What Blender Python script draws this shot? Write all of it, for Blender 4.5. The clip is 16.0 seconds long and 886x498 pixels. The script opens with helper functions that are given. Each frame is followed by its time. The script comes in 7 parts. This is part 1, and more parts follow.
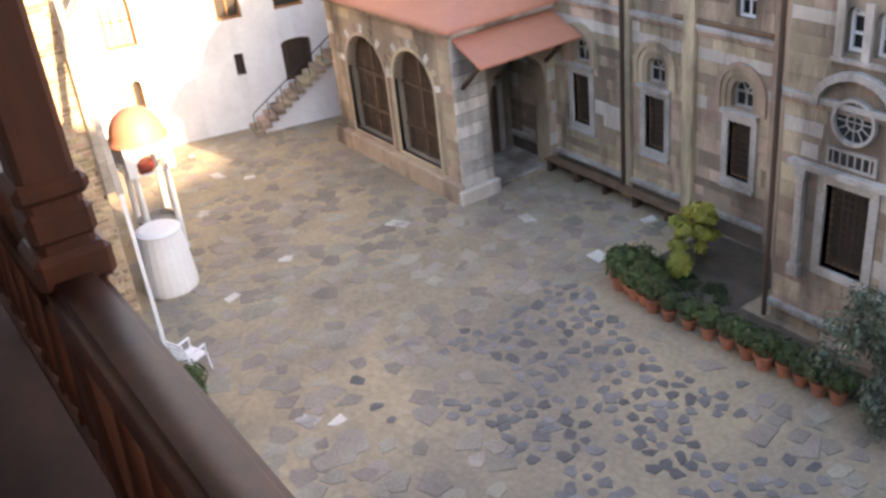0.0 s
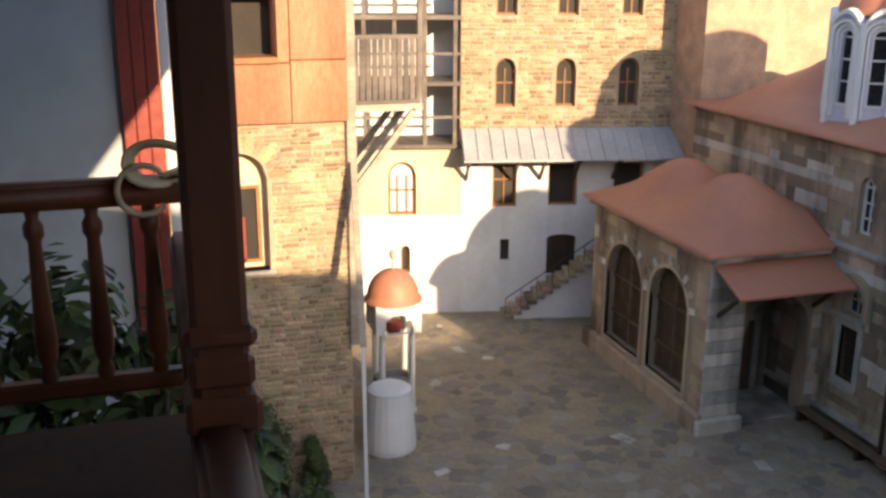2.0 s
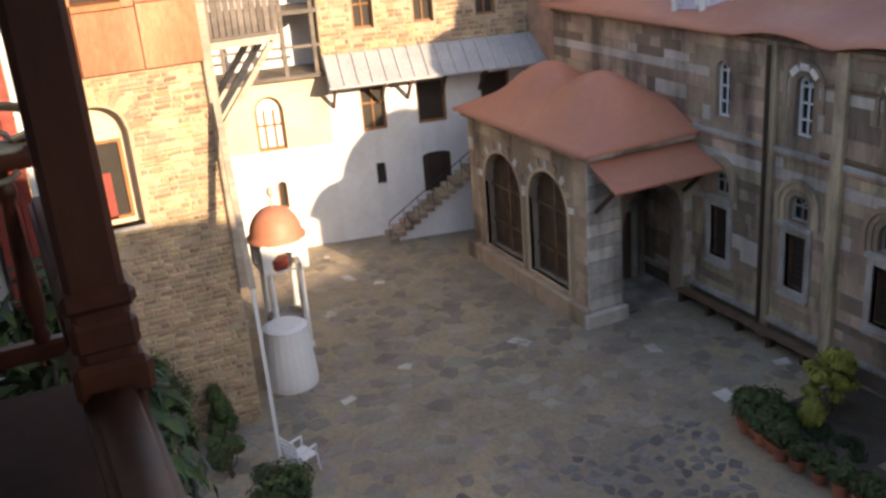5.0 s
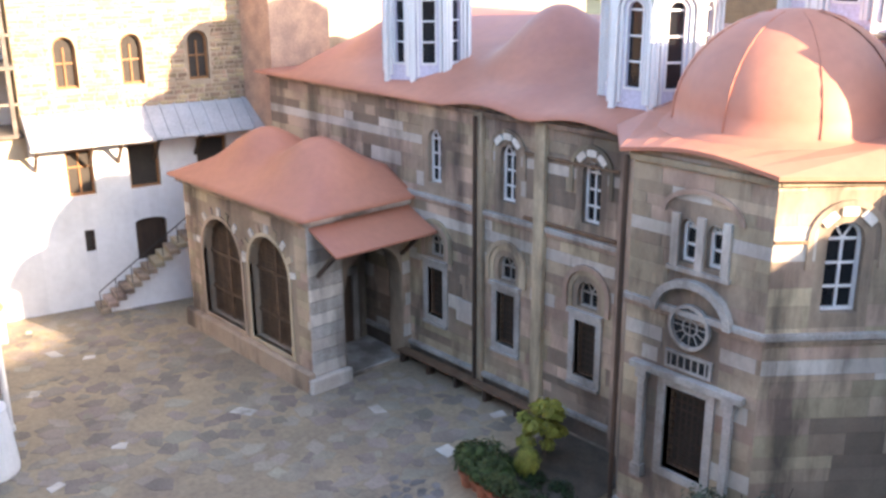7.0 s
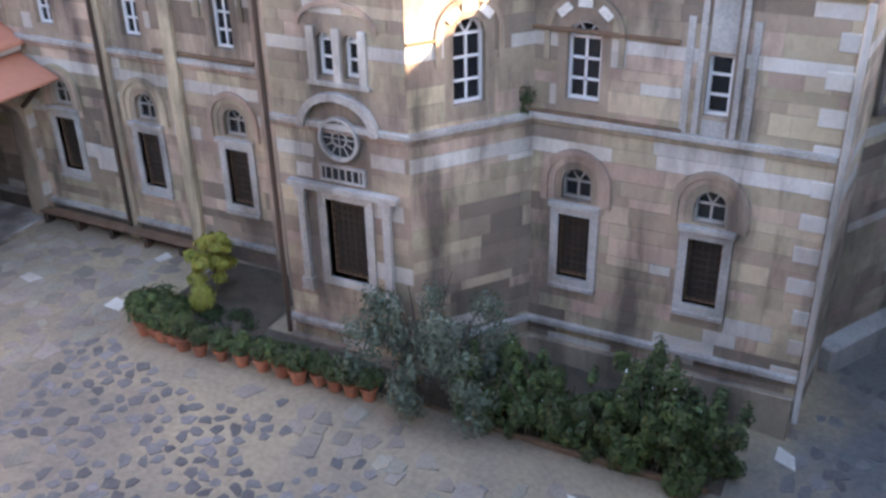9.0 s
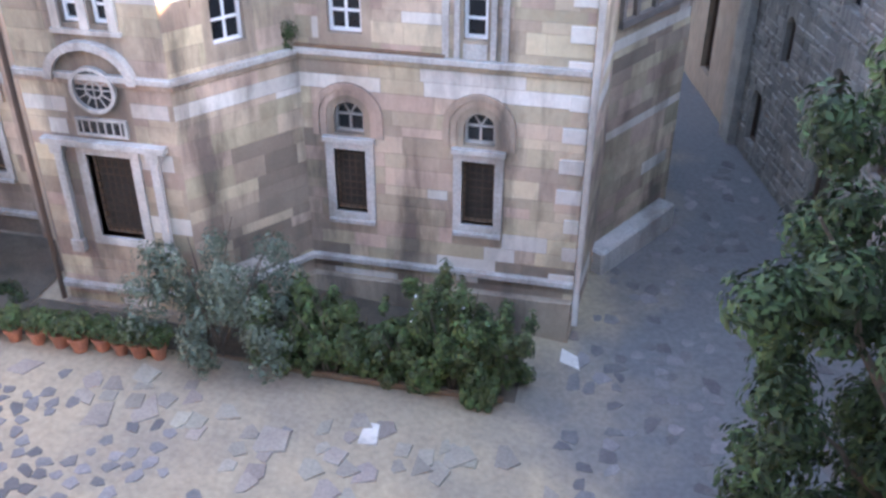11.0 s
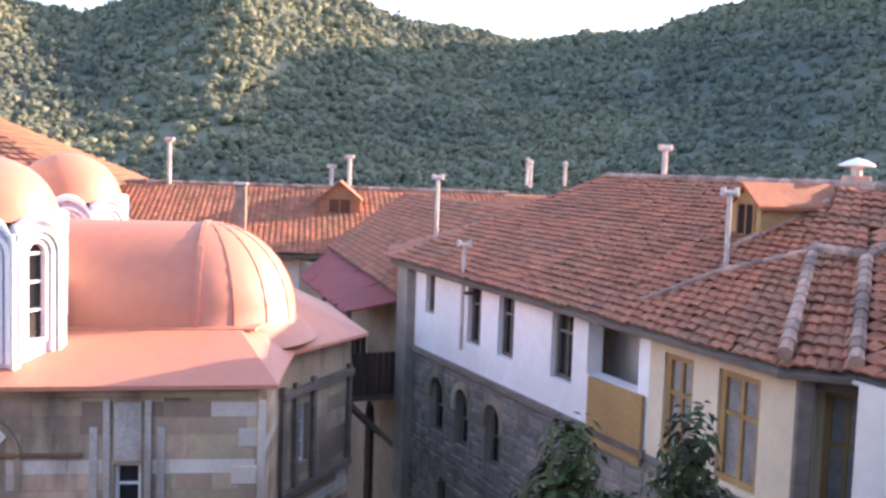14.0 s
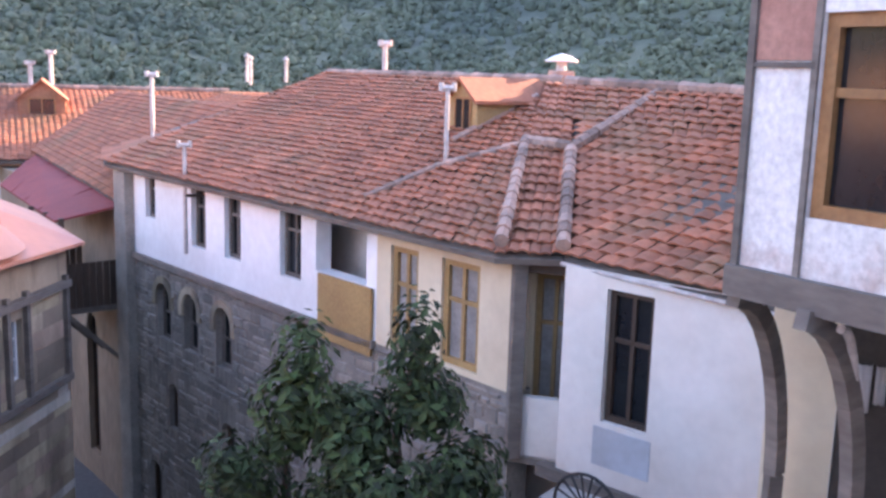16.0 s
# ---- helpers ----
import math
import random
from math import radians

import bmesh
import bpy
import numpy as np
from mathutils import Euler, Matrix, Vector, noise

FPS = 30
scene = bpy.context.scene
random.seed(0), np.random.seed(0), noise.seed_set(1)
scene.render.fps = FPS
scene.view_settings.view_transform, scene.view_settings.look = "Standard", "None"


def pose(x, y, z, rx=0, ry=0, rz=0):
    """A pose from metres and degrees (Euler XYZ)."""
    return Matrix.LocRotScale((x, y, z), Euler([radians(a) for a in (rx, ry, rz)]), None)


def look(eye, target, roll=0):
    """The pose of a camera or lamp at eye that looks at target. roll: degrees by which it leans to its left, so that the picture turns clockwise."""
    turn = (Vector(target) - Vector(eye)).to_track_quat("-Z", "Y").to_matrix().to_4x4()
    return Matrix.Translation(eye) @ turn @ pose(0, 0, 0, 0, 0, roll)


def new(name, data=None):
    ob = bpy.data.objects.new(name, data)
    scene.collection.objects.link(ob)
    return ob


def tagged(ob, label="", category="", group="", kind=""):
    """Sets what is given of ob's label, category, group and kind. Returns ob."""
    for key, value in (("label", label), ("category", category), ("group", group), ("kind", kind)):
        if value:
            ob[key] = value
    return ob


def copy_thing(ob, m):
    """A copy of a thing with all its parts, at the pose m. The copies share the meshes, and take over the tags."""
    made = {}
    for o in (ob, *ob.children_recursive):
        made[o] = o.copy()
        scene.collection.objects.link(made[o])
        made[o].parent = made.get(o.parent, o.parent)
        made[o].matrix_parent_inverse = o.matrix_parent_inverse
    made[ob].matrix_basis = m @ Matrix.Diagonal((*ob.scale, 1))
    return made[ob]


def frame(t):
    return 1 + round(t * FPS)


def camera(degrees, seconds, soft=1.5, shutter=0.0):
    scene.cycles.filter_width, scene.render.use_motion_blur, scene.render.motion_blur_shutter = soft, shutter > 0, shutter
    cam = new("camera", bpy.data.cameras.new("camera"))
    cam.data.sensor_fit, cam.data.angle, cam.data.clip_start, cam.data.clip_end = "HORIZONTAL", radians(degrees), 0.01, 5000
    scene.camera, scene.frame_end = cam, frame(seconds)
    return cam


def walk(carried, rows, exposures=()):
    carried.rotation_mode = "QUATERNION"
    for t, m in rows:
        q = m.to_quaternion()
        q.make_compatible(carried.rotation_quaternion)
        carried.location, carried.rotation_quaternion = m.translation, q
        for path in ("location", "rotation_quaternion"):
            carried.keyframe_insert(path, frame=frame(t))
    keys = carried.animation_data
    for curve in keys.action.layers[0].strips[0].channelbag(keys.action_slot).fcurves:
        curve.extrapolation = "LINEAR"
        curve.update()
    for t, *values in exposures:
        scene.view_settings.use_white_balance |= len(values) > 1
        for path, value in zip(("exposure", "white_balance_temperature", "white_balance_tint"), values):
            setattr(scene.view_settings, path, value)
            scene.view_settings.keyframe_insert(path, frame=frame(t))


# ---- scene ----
cam = camera(49.0, 16.0, soft=2.8)
PATH = [
    (0.0, pose(0.000, -0.160, 12.000, 61.48, 5.73, 55.07)),
    (0.5, pose(0.000, -0.070, 12.000, 61.95, 2.88, 61.67)),
    (1.0, pose(0.000, -0.010, 12.000, 64.37, 0.37, 69.50)),
    (1.5, pose(0.000, 0.000, 12.000, 67.75, -0.73, 72.80)),
    (2.0, pose(0.000, 0.000, 12.000, 73.84, -0.34, 73.04)),
    (2.5, pose(0.000, -0.006, 12.000, 73.35, 0.27, 72.64)),
    (3.0, pose(0.000, 0.000, 12.000, 72.62, 1.40, 69.61)),
    (3.5, pose(0.000, 0.030, 12.000, 70.05, 2.69, 67.27)),
    (3.7, pose(0.000, 0.030, 12.000, 70.00, 3.59, 66.13)),
    (5.8, pose(0.000, 0.000, 12.000, 67.67, 3.93, 61.65)),
    (6.0, pose(0.000, 0.000, 12.000, 67.65, 3.63, 59.81)),
    (6.5, pose(0.000, 0.000, 12.000, 69.01, 2.65, 54.62)),
    (7.0, pose(0.000, 0.000, 12.000, 72.17, 0.41, 48.27)),
    (7.5, pose(0.000, 0.000, 12.000, 72.68, -0.22, 40.35)),
    (8.0, pose(0.000, 0.000, 12.000, 70.46, -0.23, 33.55)),
    (8.2, pose(0.000, 0.000, 12.000, 68.33, -0.17, 31.07)),
    (10.3, pose(0.000, 0.000, 12.000, 57.29, 0.73, 20.72)),
    (10.5, pose(0.000, 0.000, 12.000, 57.13, -0.30, 18.55)),
    (11.0, pose(0.000, 0.000, 12.000, 57.53, -0.17, 12.06)),
    (11.5, pose(0.000, 0.000, 12.000, 60.98, 1.95, 6.38)),
    (12.0, pose(0.000, 0.000, 12.000, 68.39, 1.55, 4.00)),
    (12.5, pose(0.000, 0.000, 12.000, 74.50, 1.32, 1.73)),
    (13.0, pose(0.000, 0.000, 12.000, 81.08, 2.26, -2.74)),
    (13.5, pose(0.000, 0.000, 12.000, 83.35, 0.40, -6.84)),
    (14.0, pose(0.000, 0.000, 12.000, 85.30, -1.93, -7.80)),
    (14.5, pose(0.000, 0.000, 12.000, 84.29, -1.27, -9.90)),
    (15.0, pose(0.000, 0.000, 12.000, 83.08, -1.84, -12.03)),
    (15.5, pose(0.000, 0.000, 12.000, 81.01, -1.35, -17.22)),
    (16.0, pose(0.000, 0.000, 12.000, 79.80, -1.69, -23.96)),
]
EXPO = [(0.0, 2.8, 7200, 16), (1.0, 2.6, 7100, 16), (1.6, 2.0, 7000, 14), (2.1, 1.1, 6900, 12), (2.5, 0.85, 6900, 11), (3.5, 0.80, 6800, 11), (5.8, 1.82, 6700, 14), (6.5, 2.18, 6450, 14),
        (7.0, 2.6, 6400, 15), (8.0, 2.6, 6500, 16), (10.3, 3.72, 6550, 22), (11.4, 3.78, 6550, 22), (12.0, 3.75, 6400, 21), (12.5, 3.2, 6450, 21), (13.2, 2.55, 6650, 25), (14.0, 2.42, 6600, 27), (15.0, 2.66, 6500, 28), (16.0, 2.86, 6500, 30)]
walk(cam, PATH, EXPO)


# ---- world and sun ----
SUN = Vector((0.915, 0.212, 0.270)).normalized()
world = bpy.data.worlds.new("sky")
scene.world = world
world.use_nodes = True
wn = world.node_tree
sky = wn.nodes.new("ShaderNodeTexSky")
sky.sky_type = "NISHITA"
sky.sun_disc = False
sky.sun_elevation = math.asin(SUN.z)
sky.sun_rotation = math.atan2(SUN.x, SUN.y)
wn.links.new(sky.outputs[0], wn.nodes["Background"].inputs[0])
wn.nodes["Background"].inputs[1].default_value = 0.15
sun = new("sun", bpy.data.lights.new("sun", "SUN"))
sun.data.energy, sun.data.angle, sun.data.color = 4.0, radians(0.5), (1.0, 0.76, 0.50)
sun.matrix_world = look(SUN * 50, (0, 0, 0))


# ---- materials ----
def material(name, colour, other=None, rough=0.85, scale=1.2, fine=18.0, bump=0.25, metal=0.0, spread=0.25, stain=None, bump_dist=0.02, brick=None, stretch=(1, 1, 1), hue=0.0, paved=None, grain=0.15, soot=0.0):
    """Two scales of colour variation, random shift of each piece, fine relief."""
    m = bpy.data.materials.new(name)
    m.use_nodes = True
    nt = m.node_tree
    b = nt.nodes["Principled BSDF"]
    b.inputs["Roughness"].default_value = rough
    b.inputs["Metallic"].default_value = metal
    geo = nt.nodes.new("ShaderNodeNewGeometry")
    info = nt.nodes.new("ShaderNodeObjectInfo")
    place = nt.nodes.new("ShaderNodeVectorMath")
    place.operation = "MULTIPLY"
    place.inputs[1].default_value = stretch
    nt.links.new(geo.outputs["Position"], place.inputs[0])
    big = nt.nodes.new("ShaderNodeTexNoise")
    big.inputs["Scale"].default_value = scale
    big.inputs["Detail"].default_value = 5
    small = nt.nodes.new("ShaderNodeTexNoise")
    small.inputs["Scale"].default_value = fine
    small.inputs["Detail"].default_value = 4
    for n in (big, small):
        nt.links.new(place.outputs[0], n.inputs["Vector"])
    other = other or tuple(c * 0.7 for c in colour)
    ramp = nt.nodes.new("ShaderNodeMapRange")
    ramp.inputs[1].default_value, ramp.inputs[2].default_value = 0.35, 0.65
    nt.links.new(big.outputs[0], ramp.inputs[0])
    mix = nt.nodes.new("ShaderNodeMix")
    mix.data_type = "RGBA"
    mix.inputs[6].default_value, mix.inputs[7].default_value = (*colour, 1), (*other, 1)
    nt.links.new(ramp.outputs[0], mix.inputs[0])
    last = mix.outputs[2]
    if stain:
        s = nt.nodes.new("ShaderNodeTexNoise")
        s.inputs["Scale"].default_value = scale * 0.37
        s.inputs["Detail"].default_value = 8
        s.inputs["Roughness"].default_value = 0.65
        nt.links.new(place.outputs[0], s.inputs["Vector"])
        sr = nt.nodes.new("ShaderNodeMapRange")
        sr.inputs[1].default_value, sr.inputs[2].default_value = 0.49, 0.66
        sr.inputs[4].default_value = 0.8
        nt.links.new(s.outputs[0], sr.inputs[0])
        sm = nt.nodes.new("ShaderNodeMix")
        sm.data_type = "RGBA"
        sm.inputs[7].default_value = (*stain, 1)
        nt.links.new(sr.outputs[0], sm.inputs[0])
        nt.links.new(last, sm.inputs[6])
        last = sm.outputs[2]
    if soot:
        run = nt.nodes.new("ShaderNodeVectorMath")
        run.operation = "MULTIPLY"
        run.inputs[1].default_value = (1, 1, 0.22)
        nt.links.new(geo.outputs["Position"], run.inputs[0])
        d = nt.nodes.new("ShaderNodeTexNoise")
        d.inputs["Scale"].default_value = 0.75
        d.inputs["Detail"].default_value = 7
        d.inputs["Roughness"].default_value = 0.62
        nt.links.new(run.outputs[0], d.inputs["Vector"])
        dr = nt.nodes.new("ShaderNodeMapRange")
        dr.inputs[1].default_value, dr.inputs[2].default_value, dr.inputs[4].default_value = 0.48, 0.61, soot
        nt.links.new(d.outputs[0], dr.inputs[0])
        dm = nt.nodes.new("ShaderNodeMix")
        dm.data_type = "RGBA"
        dm.inputs[7].default_value = (0.085, 0.068, 0.055, 1)
        nt.links.new(dr.outputs[0], dm.inputs[0])
        nt.links.new(last, dm.inputs[6])
        last = dm.outputs[2]
    if paved:
        xyz = nt.nodes.new("ShaderNodeSeparateXYZ")
        nt.links.new(geo.outputs["Position"], xyz.inputs[0])
        wob = nt.nodes.new("ShaderNodeMath")
        wob.operation = "MULTIPLY_ADD"
        wob.inputs[1].default_value = 7.0
        nt.links.new(big.outputs[0], wob.inputs[0])
        nt.links.new(xyz.outputs[0], wob.inputs[2])
        edge = nt.nodes.new("ShaderNodeMapRange")
        edge.inputs[1].default_value, edge.inputs[2].default_value = 1.5, 5.0
        nt.links.new(wob.outputs[0], edge.inputs[0])
        pm = nt.nodes.new("ShaderNodeMix")
        pm.data_type = "RGBA"
        pm.inputs[7].default_value = (*paved, 1)
        nt.links.new(edge.outputs[0], pm.inputs[0])
        nt.links.new(last, pm.inputs[6])
        last = pm.outputs[2]
    # value shift: fine grain, each piece, each island
    add = nt.nodes.new("ShaderNodeMath")
    add.operation = "ADD"
    nt.links.new(info.outputs["Random"], add.inputs[0])
    nt.links.new(geo.outputs["Random Per Island"], add.inputs[1])
    wrap = nt.nodes.new("ShaderNodeMath")
    wrap.operation = "FRACT"
    nt.links.new(add.outputs[0], wrap.inputs[0])
    piece = nt.nodes.new("ShaderNodeMapRange")
    piece.inputs[3].default_value, piece.inputs[4].default_value = 1 - spread, 1 + spread
    nt.links.new(wrap.outputs[0], piece.inputs[0])
    speck = nt.nodes.new("ShaderNodeMapRange")
    speck.inputs[1].default_value, speck.inputs[2].default_value = 0.3, 0.7
    speck.inputs[3].default_value, speck.inputs[4].default_value = 1 - grain, 1 + grain
    nt.links.new(small.outputs[0], speck.inputs[0])
    mul = nt.nodes.new("ShaderNodeMath")
    mul.operation = "MULTIPLY"
    nt.links.new(piece.outputs[0], mul.inputs[0])
    nt.links.new(speck.outputs[0], mul.inputs[1])
    hsv = nt.nodes.new("ShaderNodeHueSaturation")
    if hue:
        turn = nt.nodes.new("ShaderNodeMath")
        turn.operation = "MULTIPLY_ADD"
        swap = nt.nodes.new("ShaderNodeMath")
        swap.operation = "MULTIPLY"
        swap.inputs[1].default_value = 7.31
        nt.links.new(wrap.outputs[0], swap.inputs[0])
        again = nt.nodes.new("ShaderNodeMath")
        again.operation = "FRACT"
        nt.links.new(swap.outputs[0], again.inputs[0])
        nt.links.new(again.outputs[0], turn.inputs[0])
        turn.inputs[1].default_value, turn.inputs[2].default_value = hue, 0.5 - hue / 2
        nt.links.new(turn.outputs[0], hsv.inputs["Hue"])
    nt.links.new(mul.outputs[0], hsv.inputs["Value"])
    nt.links.new(last, hsv.inputs["Color"])
    nt.links.new(hsv.outputs[0], b.inputs["Base Color"])
    if bump:
        bn = nt.nodes.new("ShaderNodeBump")
        bn.inputs["Strength"].default_value = bump
        bn.inputs["Distance"].default_value = bump_dist
        nt.links.new(small.outputs[0], bn.inputs["Height"])
        nt.links.new(bn.outputs[0], b.inputs["Normal"])
    return m


STONE = material("ashlar", (0.53, 0.42, 0.30), (0.39, 0.30, 0.215), spread=0.23, stain=(0.15, 0.11, 0.085), scale=0.9, hue=0.045, stretch=(1, 1, 0.6), soot=0.8, grain=0.06)
MORTAR = material("mortar", (0.42, 0.33, 0.24), (0.31, 0.24, 0.175), spread=0.0, stain=(0.15, 0.11, 0.085), scale=0.9, stretch=(1, 1, 0.6), soot=0.8, grain=0.06)
PALE = material("pale_marble", (0.66, 0.62, 0.56), (0.52, 0.48, 0.42), spread=0.15, stain=(0.34, 0.28, 0.22), scale=0.9, hue=0.02, stretch=(1, 1, 0.6), soot=0.6, grain=0.06)
GREYSTONE = material("grey_marble", (0.50, 0.475, 0.44), (0.40, 0.38, 0.345), spread=0.08, stain=(0.25, 0.22, 0.19), soot=0.55)
RUBBLE = material("rubble_stone", (0.43, 0.31, 0.185), (0.31, 0.225, 0.145), spread=0.38, scale=2.0, bump=0.5, hue=0.05)
RUBBLEGREY = material("grey_rubble", (0.265, 0.235, 0.20), (0.185, 0.168, 0.15), spread=0.3, scale=2.0, bump=0.5)
WHITE = material("limewash", (0.86, 0.86, 0.86), (0.80, 0.80, 0.81), spread=0.03, scale=0.7, fine=5, bump=0.04, grain=0.04, stain=(0.70, 0.69, 0.68))
CREAM = material("cream_plaster", (0.70, 0.61, 0.45), (0.61, 0.52, 0.37), spread=0.03, scale=0.9, fine=6, bump=0.04, grain=0.04, stain=(0.50, 0.40, 0.29))
OLDPLASTER = material("stained_plaster", (0.74, 0.70, 0.65), (0.66, 0.61, 0.55), spread=0.03, scale=0.8, fine=6, bump=0.04, grain=0.04, stain=(0.46, 0.32, 0.22))
ROOFPAINT = material("painted_sheet", (0.50, 0.21, 0.13), (0.43, 0.175, 0.112), rough=0.55, spread=0.03, scale=0.5, fine=5, bump=0.05, grain=0.05, stain=(0.42, 0.18, 0.14))
MAROON = material("maroon_sheet", (0.28, 0.06, 0.055), (0.23, 0.05, 0.05), rough=0.85, spread=0.06)
LANEPLASTER = material("dusty_plaster", (0.34, 0.27, 0.20), (0.25, 0.20, 0.15), spread=0.0, scale=0.8, fine=6, bump=0.05, stain=(0.22, 0.18, 0.15), stretch=(1, 1, 0.4))
BROWNSTONE = material("brown_stone", (0.20, 0.125, 0.075), (0.15, 0.09, 0.055), spread=0.1, scale=3)
TILE = material("clay_tile", (0.42, 0.148, 0.078), (0.29, 0.112, 0.064), spread=0.2, scale=1.3, fine=9, bump=0.3, stain=(0.24, 0.135, 0.075))
RIDGE = material("ridge_mortar", (0.40, 0.25, 0.19), (0.24, 0.17, 0.14), spread=0.4, scale=3)
DARKWOOD = material("dark_wood", (0.085, 0.05, 0.032), (0.05, 0.032, 0.022), rough=0.7, spread=0.2, scale=3, stretch=(1, 1, 0.2))
GREYWOOD = material("weathered_wood", (0.20, 0.17, 0.145), (0.13, 0.11, 0.095), rough=0.85, spread=0.25, scale=3, stretch=(0.3, 0.3, 1))
BROWNWOOD = material("varnished_wood", (0.15, 0.045, 0.019), (0.10, 0.030, 0.013), rough=0.48, spread=0.04, scale=5, fine=30, bump=0.1, stretch=(1, 1, 0.3))
PALEWOOD = material("sun_bleached_wood", (0.48, 0.41, 0.33), (0.34, 0.285, 0.225), rough=0.85, spread=0.15, scale=3, stretch=(0.3, 0.3, 1))
FLOORWOOD = material("floor_boards", (0.056, 0.019, 0.008), (0.036, 0.012, 0.006), rough=1.0, spread=0.1, scale=3, bump=0.06)
WINDOWWOOD = material("window_wood", (0.33, 0.16, 0.06), (0.25, 0.12, 0.045), rough=0.6, spread=0.1, scale=3)
OCHRE = material("ochre_paint", (0.37, 0.235, 0.095), (0.31, 0.19, 0.08), rough=0.6, spread=0.06)
WHITEPAINT = material("white_paint", (0.80, 0.80, 0.80), (0.74, 0.74, 0.74), rough=0.5, spread=0.03, bump=0.03, grain=0.04)
LILAC = material("lilac_paint", (0.62, 0.60, 0.72), (0.56, 0.54, 0.66), rough=0.7, spread=0.03, bump=0.08)
GLASS = material("dark_glass", (0.02, 0.022, 0.025), (0.012, 0.013, 0.016), rough=0.12, spread=0.1, bump=0.0)
IRON = material("dark_iron", (0.03, 0.03, 0.03), (0.05, 0.035, 0.025), rough=0.6, spread=0.1)
SHEET = material("zinc_sheet", (0.52, 0.53, 0.54), (0.44, 0.45, 0.46), rough=0.5, metal=0.3, spread=0.06)
RUST = material("rusty_sheet", (0.48, 0.225, 0.125), (0.34, 0.125, 0.06), rough=0.7, spread=0.18, scale=1.2, stain=(0.30, 0.11, 0.05), stretch=(1, 1, 0.35))
LATTICE = material("lattice_wood", (0.17, 0.105, 0.062), (0.11, 0.068, 0.042), rough=0.8, spread=0.15, scale=3)
# near-black colour in place of the dim space behind lattice and grilles
LATTICESHADE = material("painted_lattice_shade", (0.060, 0.048, 0.036), (0.042, 0.035, 0.028), spread=0.1, scale=1.5)
WHITESTONE = material("white_stone", (0.74, 0.71, 0.66), (0.62, 0.58, 0.52), spread=0.12, scale=3)
CURTAIN = material("net_curtain", (0.30, 0.295, 0.285), (0.20, 0.195, 0.19), rough=0.5, spread=0.1, scale=3, bump=0.05)
LIMEMORTAR = material("lime_mortar", (0.49, 0.385, 0.27), (0.38, 0.295, 0.205), spread=0.0, scale=2.0, bump=0.5)
SOOTSTONE = material("sooty_stone", (0.31, 0.24, 0.178), (0.205, 0.158, 0.12), spread=0.25, scale=0.9, soot=0.6, grain=0.06)
DARKSTONE = material("dark_stone", (0.17, 0.13, 0.10), (0.10, 0.08, 0.062), spread=0.1, scale=1.5)
SOIL = material("bed_soil", (0.105, 0.082, 0.058), (0.065, 0.052, 0.038), spread=0.0, scale=2.5, bump=0.6)
# near-black colour that stands in for the shade of rooms and recesses
INSIDESHADE = material("painted_interior_shade", (0.05, 0.042, 0.035), (0.035, 0.03, 0.026), spread=0.1)
EARTH = material("court_earth", (0.38, 0.30, 0.195), (0.27, 0.22, 0.155), spread=0.0, scale=0.5, fine=9, bump=0.4, stain=(0.20, 0.17, 0.135), paved=(0.145, 0.14, 0.135))
FLAG = material("flagstone", (0.30, 0.26, 0.205), (0.225, 0.19, 0.155), spread=0.22, scale=1.0, hue=0.05)
COBBLE = material("dark_cobble", (0.19, 0.175, 0.165), (0.13, 0.12, 0.115), spread=0.35, scale=2.0, hue=0.04)
TERRACOTTA = material("terracotta", (0.40, 0.15, 0.08), (0.32, 0.12, 0.07), spread=0.2, scale=5)
LEAF = material("leaf", (0.062, 0.095, 0.022), (0.045, 0.060, 0.018), rough=0.65, spread=0.55, bump=0.0, hue=0.07)
LEAFDARK = material("tree_leaf", (0.042, 0.066, 0.017), (0.022, 0.038, 0.011), rough=0.8, spread=0.6, bump=0.0, hue=0.04)
LEAFGREY = material("olive_leaf", (0.13, 0.155, 0.108), (0.09, 0.115, 0.078), rough=0.7, spread=0.4, bump=0.0)
LEAFYELLOW = material("yellow_leaf", (0.34, 0.31, 0.045), (0.22, 0.24, 0.04), rough=0.6, spread=0.3, bump=0.0)
BARK = material("bark", (0.12, 0.09, 0.065), (0.08, 0.06, 0.045), spread=0.1, scale=6)
# leaf green made paler and bluer, so distance haze sits in the colour
WOODS = material("hazed_hill_woods", (0.160, 0.175, 0.110), (0.088, 0.112, 0.088), rough=1.0, spread=0.22, scale=0.012, fine=0.3, bump=0.0, hue=0.03)
PLASTERBLUE = material("blue_grey_plaster", (0.52, 0.57, 0.62), (0.44, 0.48, 0.52), spread=0.02, scale=1.2, fine=6, grain=0.04, bump=0.05, stain=(0.36, 0.36, 0.36))
REDPAINT = material("red_paint", (0.30, 0.05, 0.035), (0.24, 0.04, 0.03), rough=0.5, spread=0.05)
PEEL = material("peeling_plaster", (0.72, 0.70, 0.68), (0.66, 0.64, 0.62), spread=0.02, scale=2.5, stain=(0.40, 0.22, 0.16))
PINKPLASTER = material("pink_plaster", (0.40, 0.21, 0.16), (0.34, 0.17, 0.13), spread=0.04, scale=3)
PIPE = material("weathered_pipe", (0.56, 0.51, 0.48), (0.40, 0.34, 0.31), rough=0.6, spread=0.1, scale=4)
PLASTIC = material("white_plastic", (0.80, 0.80, 0.80), (0.76, 0.76, 0.77), rough=0.4, spread=0.02, bump=0)
ROPE = material("hose", (0.66, 0.56, 0.38), (0.60, 0.50, 0.33), rough=0.6, spread=0.05)


